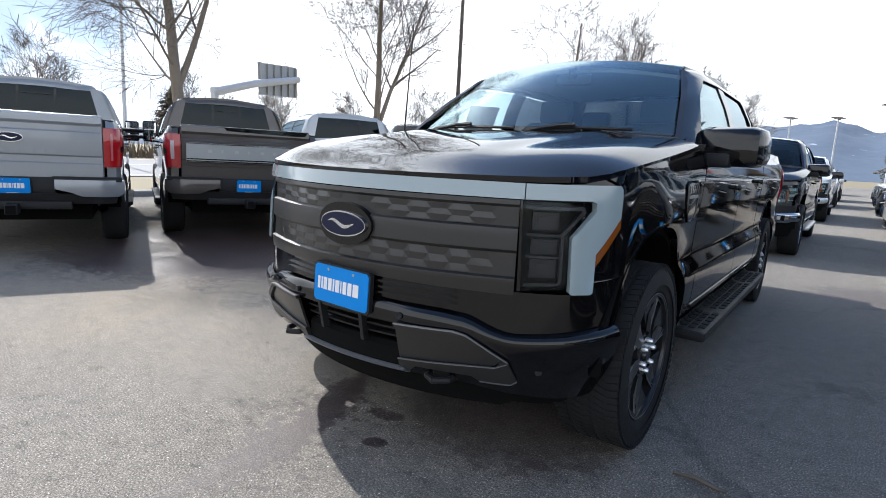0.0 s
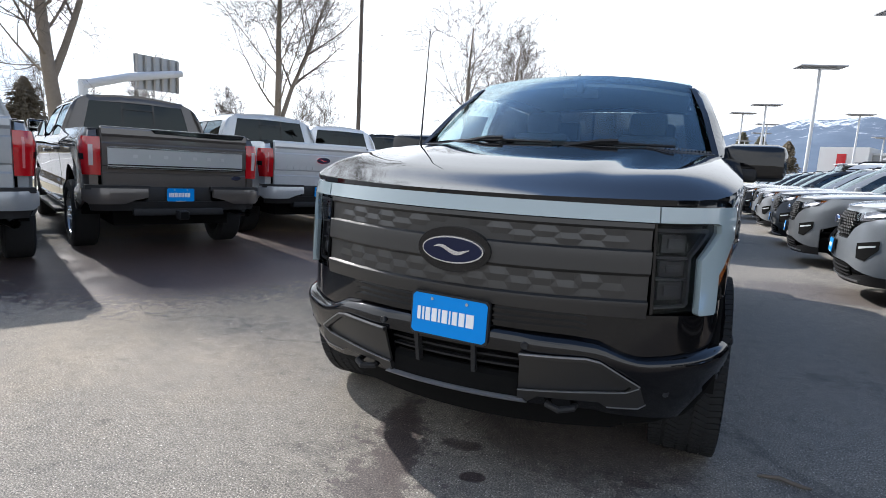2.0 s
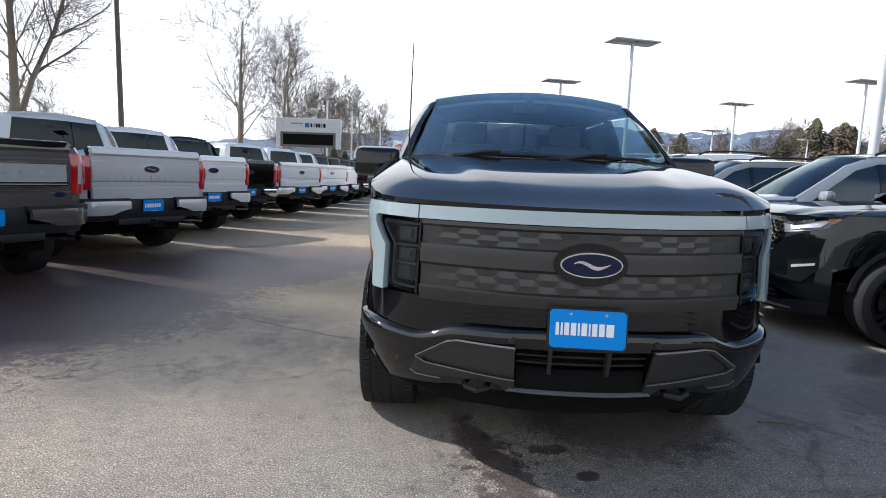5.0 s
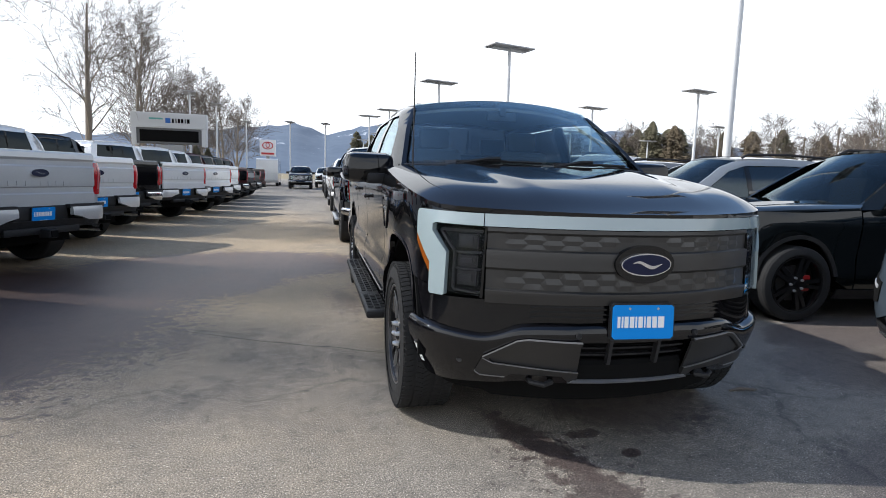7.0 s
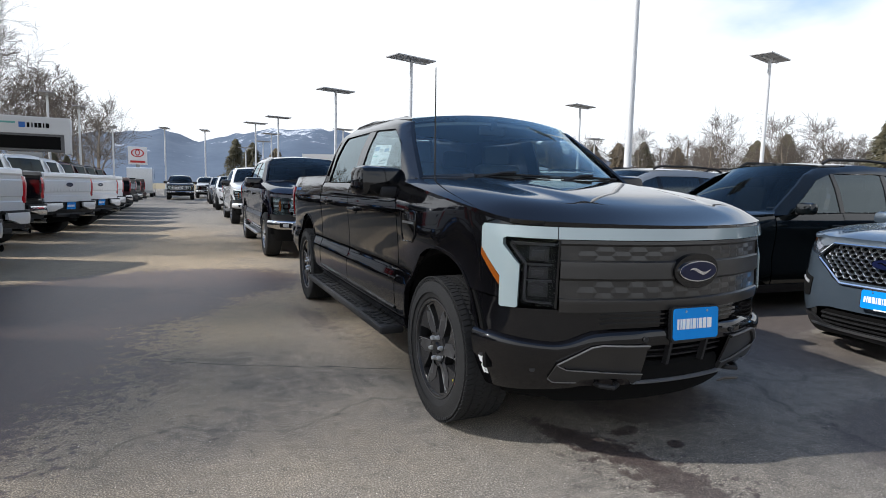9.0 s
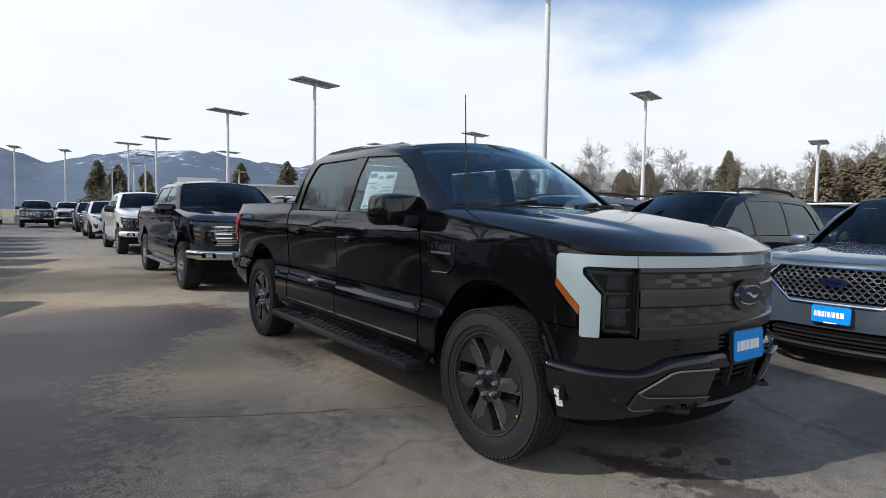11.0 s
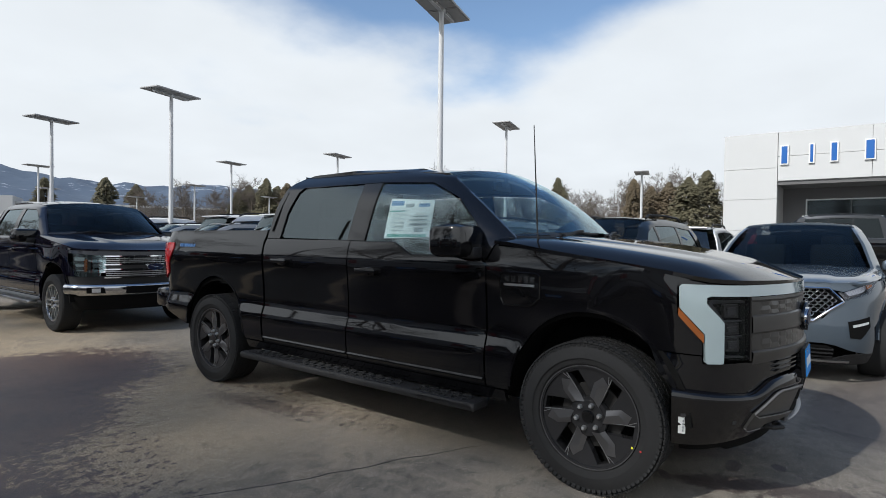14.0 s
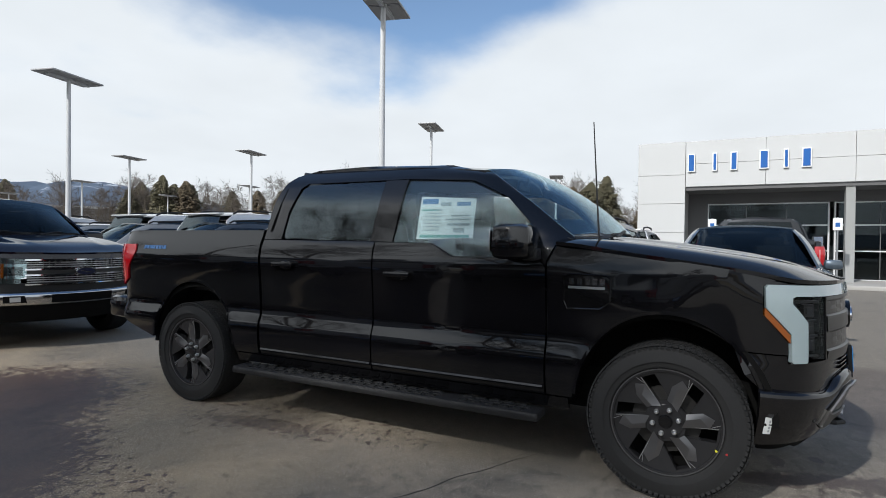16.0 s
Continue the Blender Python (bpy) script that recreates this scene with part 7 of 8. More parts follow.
        mx = nt.nodes.new("ShaderNodeMath")
        mx.operation = "MAXIMUM"
        l.new(wet_and_shade, mx.inputs[0])
        l.new(both.outputs[0], mx.inputs[1])
        wet_and_shade = mx.outputs[0]
    c = mix_node(nt, wet_and_shade, c, (0.285, 0.222, 0.25), "MULTIPLY")
    # fine bright and dark grains of the worn stone
    c = mix_node(nt, 1.0, c, ramp_node(nt, noise_node(nt, 130.0, 3.0, 0.7), [(0.34, (0.40, 0.40, 0.40)), (0.47, (0.92, 0.92, 0.92)), (0.55, (1.05, 1.05, 1.05)), (0.66, (2.1, 2.08, 2.04))]), "MULTIPLY")
    l.new(c, p.inputs["Base Color"])
    r = nt.nodes.new("ShaderNodeMapRange")
    r.inputs["To Min"].default_value, r.inputs["To Max"].default_value = 0.90, 0.50
    l.new(wet_and_shade, r.inputs[0])
    l.new(r.outputs[0], p.inputs["Roughness"])
    l.new(bump_node(nt, noise_node(nt, 60.0, 8.0, 0.75), 0.6, 0.006), p.inputs["Normal"])
    return m


ASPHALT = asphalt()


def two_tone(name, a, b, scale, rough=0.9, bump=0.4):
    m, n, l, p = material(name)
    nt = m.node_tree
    f, g = noise_node(nt, scale, 8.0, 0.7), noise_node(nt, scale * 0.08, 4.0)
    l.new(mix_node(nt, mix_node(nt, 0.5, f, g), a, b), p.inputs["Base Color"])
    p.inputs["Roughness"].default_value = rough
    l.new(bump_node(nt, f, bump, 0.05), p.inputs["Normal"])
    return m


GRASS = two_tone("winter_grass", (0.12, 0.098, 0.052), (0.27, 0.22, 0.125), 6.0)
ROAD = two_tone("road_asphalt", (0.20, 0.198, 0.195), (0.29, 0.287, 0.28), 3.0, 0.9, 0.1)
CONCRETE = two_tone("concrete", (0.30, 0.29, 0.275), (0.42, 0.41, 0.39), 5.0, 0.85, 0.1)


def slab(name, x0, x1, y0, y1, z0, z1, mat, label, bevel=0.0):
    bm = bmesh.new()
    add_box(bm, (x1 - x0, y1 - y0, z1 - z0), Matrix.Translation(((x0 + x1) / 2, (y0 + y1) / 2, (z0 + z1) / 2)), bevel)
    return solid(name, bm, mat, label, kind="structure")


bm = bmesh.new()
bmesh.ops.create_grid(bm, x_segments=40, y_segments=40, size=3600)
for v in bm.verts:
    v.co.z = -0.10
solid("ground", bm, GRASS, "dry winter ground reaching to the horizon", kind="structure")
slab("pavement", -11.7, 140, -60, 130, -0.3, 0.0, ASPHALT, "worn grey asphalt of the car lot")
slab("kerb_west", -12.02, -11.7, -60, 130, -0.3, 0.13, CONCRETE, "low concrete kerb along the lot", 0.03)
slab("road", -46, -21.2, -300, 400, -0.28, -0.06, ROAD, "pale asphalt road behind the grass strip")
for x in (-22.0, -33.5, -45.0):
    slab("road_line", x - 0.08, x + 0.08, -300, 400, -0.07, -0.052, WHITE, "painted white road line")

# ---- vehicles ----
hero = electric_pickup()

blue_black = street_pickup("dark blue crew-cab pickup with chrome grille", DEEP_BLUE, BUMPER_CHROME, CHROME)
recolour(blue_black, (0.006, 0.008, 0.017))
blue_black.matrix_basis = pose(0.04, 7.90, 0, 0, 0, 0)
white_one = street_pickup("white crew-cab pickup with dark grille", ANY_PAINT, ANY_PAINT, GLOSS_BLACK)
recolour(white_one, (0.84, 0.85, 0.86))
white_one.matrix_basis = pose(0.10, 17.0, 0, 0, 0, 0)
for x, y, c, src in ((-2.6, 46.0, (0.008, 0.008, 0.010), blue_black), (-0.4, 52.0, (0.72, 0.73, 0.74), white_one)):
    o = copy_thing(src, pose(x, y, 0, 0, 0, 0))
    recolour(o, c)
    if c[0] < 0.1:
        tagged(o, "black crew-cab pickup at the end of the aisle")

stamped = heavy_pickup("silver heavy crew-cab pickup seen from its tailgate", ANY_PAINT, "stamped")
banded = heavy_pickup("grey-brown heavy pickup with bright tailgate band", ANY_PAINT, "applique")
inlaid = heavy_pickup("black heavy pickup with dark tailgate inlay", ANY_PAINT, "dark", CHROME)
HEAVY = (1.0, 1.075, 1.025)
SILVER, STONE, GREYSILVER, OXFORD, DARK = (0.34, 0.36, 0.38), (0.108, 0.097, 0.090), (0.56, 0.58, 0.60), (0.82, 0.83, 0.84), (0.010, 0.009, 0.009)
WHITE_WORDS = "white heavy crew-cab pickup seen from its tailgate"
SLANT = radians(25)
used = set()
for src, x, y, c, words in (
        (stamped, -5.27, -0.46, SILVER, ""), (banded, -4.84, 1.98, STONE, ""), (stamped, -4.62, 4.46, GREYSILVER, "silver-grey heavy crew-cab pickup seen from its tailgate"),
        (stamped, -4.90, 7.10, OXFORD, WHITE_WORDS), (inlaid, -5.17, 9.75, DARK, ""), (stamped, -4.69, 12.4, OXFORD, WHITE_WORDS), (stamped, -4.40, 15.05, OXFORD, WHITE_WORDS),
        (stamped, -4.50, 17.8, OXFORD, WHITE_WORDS), (inlaid, -4.5, 20.5, (0.05, 0.008, 0.010), "dark red heavy pickup with dark tailgate inlay"),
        (banded, -4.5, 23.2, STONE, ""), (inlaid, -4.5, 26.0, DARK, ""), (stamped, -4.5, 28.8, (0.05, 0.012, 0.012), "maroon heavy crew-cab pickup seen from its tailgate")):
    reach = 4.69 * HEAVY[1]
    m = pose(x - reach * math.cos(SLANT), y + reach * math.sin(SLANT), 0, 0, 0, -90 - math.degrees(SLANT))
    if src not in used:
        used.add(src)
        src.scale = HEAVY
        src.matrix_basis = m @ Matrix.Diagonal((*HEAVY, 1))
        o = src
    else:
        o = copy_thing(src, m)
        if words:
            tagged(o, words)
    recolour(o, c)

dark_sport = suv("dark green sport utility vehicle with black mesh grille", DEEP_GREEN, "sport")
dark_sport.matrix_basis = pose(3.22, 2.27, 0, 0, 0, -95)
sport = suv("silver sport utility vehicle with mesh grille", ANY_PAINT, "sport")
sport.matrix_basis = pose(3.26, 5.05, 0, 0, 0, -95)
recolour(sport, (0.23, 0.25, 0.27))
cross = suv("grey-blue crossover with bright hexagon grille", ANY_PAINT, "crossover", rails=False)
recolour(cross, (0.070, 0.092, 0.118))
cross.matrix_basis = pose(3.50, -0.45, 0, 0, 0, -90) @ Matrix.Diagonal((0.97, 1, 0.945, 1))
CARS = [(3.0, 7.85, (0.17, 0.18, 0.19), "grey"), (3.05, 10.6, (0.05, 0.06, 0.075), "blue-grey"), (3.0, 13.4, (0.28, 0.29, 0.30), "silver"),
        (3.1, 16.1, (0.26, 0.28, 0.30), "silver"), (3.0, 18.9, (0.012, 0.013, 0.015), "black"), (3.1, 21.7, (0.06, 0.065, 0.07), "charcoal"), (3.1, 24.5, (0.012, 0.013, 0.015), "black"),
        (3.1, 27.3, (0.015, 0.015, 0.018), "black"), (3.2, 30.2, (0.45, 0.46, 0.47), "silver"), (3.3, 33.2, (0.012, 0.013, 0.015), "black"), (3.3, 36.2, (0.30, 0.31, 0.32), "silver"), (3.4, 39.2, (0.012, 0.013, 0.015), "black")]
for x, y, c, word in CARS:
    o = copy_thing(sport, pose(x + 0.12, y, 0, 0, 0, -95))
    recolour(tagged(o, f"{word} sport utility vehicle with mesh grille"), c)
# second row, nose to the far side, and cars by the showroom
for x, y, turn, c, word in ((9.4, 4.9, 90, (0.05, 0.055, 0.065), "charcoal"), (9.4, 7.9, 90, (0.03, 0.03, 0.035), "charcoal"), (9.4, 10.8, 90, (0.72, 0.73, 0.74), "white"), (9.4, 13.6, 90, (0.70, 0.71, 0.72), "white"),
                            (9.4, 16.4, 90, (0.05, 0.05, 0.055), "charcoal"), (9.4, 19.2, 90, (0.70, 0.71, 0.72), "white"), (13.2, 2.2, 90, (0.70, 0.71, 0.72), "white"), (14.2, 4.6, -90, (0.02, 0.022, 0.025), "black"),
                            (11.5, 23.0, -90, (0.70, 0.71, 0.72), "white"), (11.5, 26.0, -90, (0.05, 0.08, 0.14), "blue")):
    big = word == "white" and x < 10
    o = copy_thing(sport, pose(x - (0.7 if big else 0.0), y, 0, 0, 0, turn) @ Matrix.Diagonal((1.03, 1.06, 1.15, 1) if big else (1, 1, 1, 1)))
    recolour(tagged(o, f"{word} {'full-size ' if big else ''}sport utility vehicle parked in the second row"), c)
for y, c, word in ((27.6, (0.72, 0.73, 0.74), "white"), (36.5, (0.015, 0.022, 0.04), "dark blue")):
    o = copy_thing(sport, pose(0.1, y, 0, 0, 0, 0))
    recolour(tagged(o, f"{word} sport utility vehicle in the aisle row"), c)
o = copy_thing(inlaid, pose(12.75, -0.80, 0, 0, 0, 90))
recolour(tagged(o, "black heavy pickup parked facing the showroom"), (0.010, 0.012, 0.016))

# ---- lamp posts ----
def lamp_post(h=6.7, double=True):
    root = thing("lamp_post", "tall grey lot lamp post with flat twin heads", "lamp post", "lot lamp posts")
    bm = bmesh.new()
    add_tube(bm, [(0, 0, -0.02), (0, 0, 0.70)], 0.26, 16)
    part("footing", bm, CONCRETE, root)
    bm = bmesh.new()
    add_tube(bm, [(0, 0, 0.70), (0, 0, h * 0.5), (0, 0, h)], [0.085, 0.075, 0.060], 12)
    part("pole", bm, POLE, root)
    bm = bmesh.new()
    add_box(bm, (1.5, 0.09, 0.06), Matrix.Translation((0, 0, h - 0.04)))
    add_box(bm, (0.16, 0.16, 0.10), Matrix.Translation((0, 0, h - 0.03)), 0.02)
    part("arm", bm, POLE, root)
    for s in (1, -1):
        bm = bmesh.new()
        add_box(bm, (0.93, 0.82, 0.055), Matrix.Translation((s * 0.475, 0, h + 0.03)), 0.012)
        head = part("lamp_head", bm, HEAD_GREY, root)
        bm = bmesh.new()
        add_box(bm, (0.83, 0.72, 0.012), Matrix.Translation((s * 0.475, 0, h - 0.003)))
        part("diffuser", bm, plain_cached("lamp_diffuser"), head)
        bm = bmesh.new()
        add_box(bm, (0.30, 0.14, 0.035), Matrix.Translation((s * 0.34, 0, h - 0.024)), 0.008)
        part("driver_box", bm, POLE, head)
    return root


_cache = {}


def plain_cached(name):
    if name not in _cache:
        _cache[name] = plain(name, (0.34, 0.34, 0.345), 0.5, 0.0, 20.0, 0.15)
    return _cache[name]


post = lamp_post()
post.matrix_basis = pose(7.09, 7.23, 0.35, 0, 0, 15)
for x, y, dz, turn in ((6.05, 18.45, -0.3, 15), (5.04, 26.7, -0.4, 15), (18.85, 24.0, -0.4, 15), (18.85, 12.35, 0.05, 15), (16.6, 31.6, -0.55, 15), (29.9, 9.5, -1.2, 15), (3.4, 48.5, -0.1, 10),
                       (4.5, 43.0, -0.1, 10), (11.2, 48.8, -0.1, 10), (6.5, 69.0, -0.1, 10), (5.8, 83.0, -0.1, 10), (6.0, 58.0, -0.1, 10), (-0.3, 60.0, 0.0, 80), (-4.0, 60.0, 0.0, 80), (-9.9, 39.5, -0.1, 100), (-9.2, 46.0, -0.1, 100), (-8.6, 61.0, -0.1, 100),
                       (22.0, 46.0, -0.8, 15), (30.0, 36.0, -0.8, 15), (34.0, 52.0, -0.8, 15), (16.0, 62.0, -0.8, 15), (26.0, 66.0, -0.8, 15)):
    copy_thing(post, pose(x, y, dz, 0, 0, turn))

# ---- showroom ----
PANEL = two_tone("white_metal_panel", (0.49, 0.495, 0.495), (0.545, 0.55, 0.55), 0.8, 0.42, 0.02)
SOFFIT = two_tone("grey_soffit", (0.085, 0.085, 0.088), (0.115, 0.115, 0.118), 2.0, 0.6, 0.05)
GREY_WALL = two_tone("grey_wall", (0.25, 0.255, 0.25), (0.33, 0.335, 0.33), 2.5, 0.75, 0.1)
SHOP_GLASS = glass("showroom_glass", (0.30, 0.33, 0.34))
MULLION = plain("white_mullion", (0.62, 0.63, 0.64), 0.4, 0.2, 20.0, 0.05)
SIGN_BLUE = plain("sign_blue", (0.010, 0.10, 0.36), 0.35, 0.0, 20.0, 0.05)


def showroom():
    root = thing("showroom", "white-panelled car showroom with blue wall letters", "building", kind="structure")
    X = 19.5
    def block(name, x0, x1, y0, y1, z0, z1, mat, bev=0.0, parent=None, label=""):
        bm = bmesh.new()
        add_box(bm, (x1 - x0, y1 - y0, z1 - z0), Matrix.Translation(((x0 + x1) / 2, (y0 + y1) / 2, (z0 + z1) / 2)), bev)
        return part(name, bm, mat, parent or root, label)
    # pier of stacked panels with fine joints, fascia of large panels
    block("core_wall", X + 0.06, X + 6.0, 1.36, 3.08, 0.0, 5.40, GREY_WALL)
    zs = [0.02, 0.72, 1.86, 3.0, 4.12, 5.42]
    for a, b in zip(zs, zs[1:]):
        block("panel", X, X + 0.06, 1.37, 3.12, a + 0.006, b - 0.006, PANEL, 0.004)
        for k in range(3):
            block("panel", X + 0.10 + 2 * k, X + 2.09 + 2 * k, 3.08, 3.12, a + 0.006, b - 0.006, PANEL, 0.004)
    ys = [1.355, -1.35, -4.05, -6.75, -9.45, -12.15]
    for a, b in zip(ys, ys[1:]):
        for z0, z1 in ((3.64, 4.52), (4.52, 5.40)):
            block("panel", X - 0.02, X + 0.05, b + 0.006, a - 0.006, z0 + 0.006, z1 - 0.006, PANEL, 0.004)
    block("fascia_core", X + 0.05, X + 1.9, -12.15, 1.355, 3.62, 5.37, GREY_WALL)
    block("soffit", X + 0.05, X + 2.0, -12.15, 1.355, 3.50, 3.62, SOFFIT)
    block("back_wall", X + 1.9, X + 2.1, -12.15, 0.62, 3.10, 3.50, SOFFIT)
    block("back_wall", X + 1.9, X + 2.1, 0.62, 1.355, 0.0, 3.50, SOFFIT)
    block("pillar", X + 0.10, X + 0.42, -4.08, -3.80, 0.0, 3.50, GREY_WALL, 0.01)
    block("pillar", X + 0.10, X + 0.42, -9.6, -9.3, 0.0, 3.52, PANEL, 0.01)
    block("plinth", X + 1.85, X + 2.1, -12.15, 0.62, 0.0, 0.12, CONCRETE)
    for k, (a, b) in enumerate(((0.60, -3.55), (-3.75, -7.9), (-8.1, -12.1))):
        w = block("window", X + 1.96, X + 1.98, b, a, 0.12, 3.08, SHOP_GLASS)
        for z in (0.14, 1.22, 2.20, 3.06):
            block("window_bar", X + 1.93, X + 2.02, b, a, z - 0.024, z + 0.024, MULLION, 0.0, w)
        n = 3
        for i in range(n + 1):
            y = a + (b - a) * i / n
            k = 0.028 if i in (0, n) else 0.014
            block("window_bar", X + 1.935, X + 2.015, y - k, y + k, 0.12, 3.09, MULLION if i in (0, n) else SOFFIT, 0.0, w)
    # inside
    block("inner_floor", X + 2.1, X + 9.0, -12.1, 0.6, -0.02, 0.02, CONCRETE)
    block("inner_wall", X + 9.0, X + 9.2, -12.15, 1.36, 0.0, 3.6, GREY_WALL)
    block("inner_wall", X + 2.1, X + 9.2, 0.70, 0.9, 0.0, 3.6, GREY_WALL)
    block("inner_wall", X + 2.1, X + 9.2, -12.3, -12.15, 0.0, 5.4, GREY_WALL)
    block("roof", X + 1.9, X + 9.2, -12.3, 3.08, 5.20, 5.36, SOFFIT)
    block("inner_ceiling", X + 2.1, X + 9.0, -12.1, 0.7, 3.2, 3.3, HEADLINER)
    rng = random.Random(9)
    for k in range(9):
        y = -0.4 - 1.25 * k
        h = rng.uniform(0.8, 1.5)
        block("display_unit", X + 4 + rng.random() * 2, X + 6.4, y - 0.4, y + 0.4, 0.02, h, (PANEL, GREY_WALL, SOFFIT)[k % 3], 0.03)
    # wall letters as plain blocks: pale edge, blue face
    for a, w in ((1.28, 0.26), (0.42, 0.17), (-0.19, 0.24), (-1.14, 0.30), (-1.90, 0.17), (-2.46, 0.30)):
        b = block("letter_edge", X - 0.10, X - 0.02, a - w, a, 4.21, 4.90, WHITE, 0.006)
        block("letter_face", X - 0.112, X - 0.10, a - w + 0.04, a - 0.04, 4.25, 4.86, SIGN_BLUE, 0.0, b, "flat blue letter block")
    return root


showroom()


def access_sign(x, y):
    root = thing("parking_sign", "small white and blue accessible parking sign", "sign", "showroom parking signs")
    bm = bmesh.new()
    add_tube(bm, [(x, y, 0), (x, y, 2.35)], 0.03, 8)
    part("post", bm, STEEL, root)
    bm = bmesh.new()
    add_box(bm, (0.02, 0.27, 0.40), Matrix.Translation((x - 0.035, y, 2.12)), 0.008)
    b = part("board", bm, WHITE, root)
    bm = bmesh.new()
    add_box(bm, (0.008, 0.13, 0.14), Matrix.Translation((x - 0.049, y, 2.10)))
    part("symbol_panel", bm, SIGN_BLUE, b)


access_sign(18.2, 0.35)
access_sign(18.2, -3.38)
slab("walkway", 17.6, 21.4, -13, 3.4, -0.02, 0.14, CONCRETE, "concrete walkway in front of the showroom", 0.03)

# ---- long grey block far behind the lot ----
def far_store():
    root = thing("warehouse", "long low grey store with white entrance block", "building", kind="structure")
    def block(name, c, size, rz, mat):
        bm = bmesh.new()
        add_box(bm, size, Matrix.Translation(c) @ Matrix.Rotation(radians(rz), 4, "Z"))
        return part(name, bm, mat, root)
    # seen between 60 and 77 degrees from +x, 110 m off
    a, b = Vector((26, 108)), Vector((62, 92))
    n = 9
    d = (b - a) / n
    turn = math.degrees(math.atan2(d.y, d.x))
    for k in range(n):
        m = a + d * (k + 0.5)
        block("wall", (m.x, m.y, 3.1), (d.length - 0.05, 10, 6.4), turn, GREY_WALL)
    block("roof", ((a.x + b.x) / 2, (a.y + b.y) / 2, 6.4), ((b - a).length + 0.4, 10.4, 0.35), turn, PANEL)
    block("entrance", (22.5, 106.5, 3.6), (6.5, 9, 7.4), turn, PANEL)
    block("entrance_band", (27.5, 101.6, 3.0), (9, 0.5, 0.9), turn, RED_LENS)
    block("entrance_mark", (20.3, 101.2, 5.0), (1.2, 0.5, 2.4), turn, RED_LENS)


far_store()

# ---- roadside pylon sign ----
def pylon_sign():
    root = thing("roadside_sign", "white dealership sign with dark display panel", "sign")
    def block(name, c, size, mat, bev=0.0, parent=None):
        bm = bmesh.new()
        add_box(bm, size, Matrix.Translation(c), bev)
        return part(name, bm, mat, parent or root)
    cx, y = -10.4, 36.0
    block("header", (cx, y, 4.36), (4.45, 0.6, 0.95), PANEL, 0.03)
    block("side_frame", (cx - 2.05, y, 3.35), (0.28, 0.6, 1.1), PANEL, 0.02)
    block("side_frame", (cx + 2.05, y, 3.35), (0.28, 0.6, 1.1), PANEL, 0.02)
    block("display_frame", (cx, y, 3.40), (3.85, 0.5, 0.98), SOFFIT, 0.02)
    block("display", (cx, y - 0.255, 3.40), (3.45, 0.02, 0.72), VOID)
    block("base", (cx, y, 1.4), (1.6, 0.5, 2.9), GREY_WALL, 0.03)
    block("logo_block", (cx - 0.05, y - 0.305, 4.36), (0.30, 0.02, 0.30), SIGN_BLUE)
    for k, w in enumerate((0.12, 0.06, 0.14, 0.15, 0.06, 0.16)):
        block("lettering", (cx + 0.24 + 0.18 * k, y - 0.305, 4.36), (w, 0.02, 0.26), VOID)
    block("logo_sweep", (cx - 0.75, y - 0.305, 4.46), (0.8, 0.02, 0.10), INK_GREEN)
    root2 = thing("brand_sign", "white pylon sign with red ring mark", "sign")
    for nm, c, size, mat in (("panel", (-7.1, 70.0, 4.3), (1.9, 0.4, 2.0), WHITE), ("post", (-7.1, 70.0, 1.7), (0.4, 0.3, 3.4), GREY_WALL)):
        bm = bmesh.new()
        add_box(bm, size, Matrix.Translation(c), 0.02)
        p = part(nm, bm, mat, root2)
    bm = bmesh.new()
    add_ring(bm, [(0.55, 0.0), (0.44, 0.0), (0.44, 0.03), (0.55, 0.03)], 28, Matrix.Translation((-7.1, 69.78, 4.6)) @ Matrix.Rotation(radians(-90), 4, "Z") @ Matrix.Diagonal((1, 1.2, 0.85, 1)))
    add_ring(bm, [(0.30, 0.0), (0.20, 0.0), (0.20, 0.03), (0.30, 0.03)], 24, Matrix.Translation((-7.1, 69.78, 4.65)) @ Matrix.Rotation(radians(-90), 4, "Z") @ Matrix.Diagonal((1, 0.8, 1.2, 1)))
    add_box(bm, (1.5, 0.03, 0.24), Matrix.Translation((-7.1, 69.77, 3.62)))
    part("mark", bm, RED_DOT, root2)


pylon_sign()


def delivery_van():
    root = thing("cargo_van", "tall white cargo van parked along the lot edge", "van")
    bm = bmesh.new()
    prof = [(-1.0, 0.35), (4.6, 0.35), (4.7, 0.6), (4.62, 2.55), (4.4, 2.62), (0.75, 2.60), (0.35, 2.45), (-0.35, 1.55), (-0.95, 1.25), (-1.05, 0.8)]
    add_prism(bm, prof, lambda a, b, d: Vector((1.0 - d, a, b)), 2.0)
    bmesh.ops.bevel(bm, geom=bm.edges[:], offset=0.05, segments=2, profile=0.5, affect="EDGES")
    part("body", bm, ANY_PAINT, root)
    part("windscreen", patch([(-0.85, -0.28, 1.62), (0.85, -0.28, 1.62), (0.80, 0.28, 2.38), (-0.80, 0.28, 2.38)], (0, -0.06, 0.03), 6, 4, 0.03), PRIVACY, root)
    for s in (1, -1):
        bm = bmesh.new()
        add_prism(bm, [(0.05, 1.55), (1.3, 1.55), (1.3, 2.25), (0.55, 2.25)], lambda a, b, d: Vector((s * (1.006 - d), a, b)), 0.02)
        part("window", bm, PRIVACY, root)
        for y in (0.0, 3.6):
            add_wheel(KIT_TRUCK, root, s * 0.86, y, 0.41, 6)
    recolour(root, (0.72, 0.73, 0.74))
    return root


van = delivery_van()
van.matrix_basis = pose(-5.9, 58.0, 0, 0, 0, 180)

bm = bmesh.new()
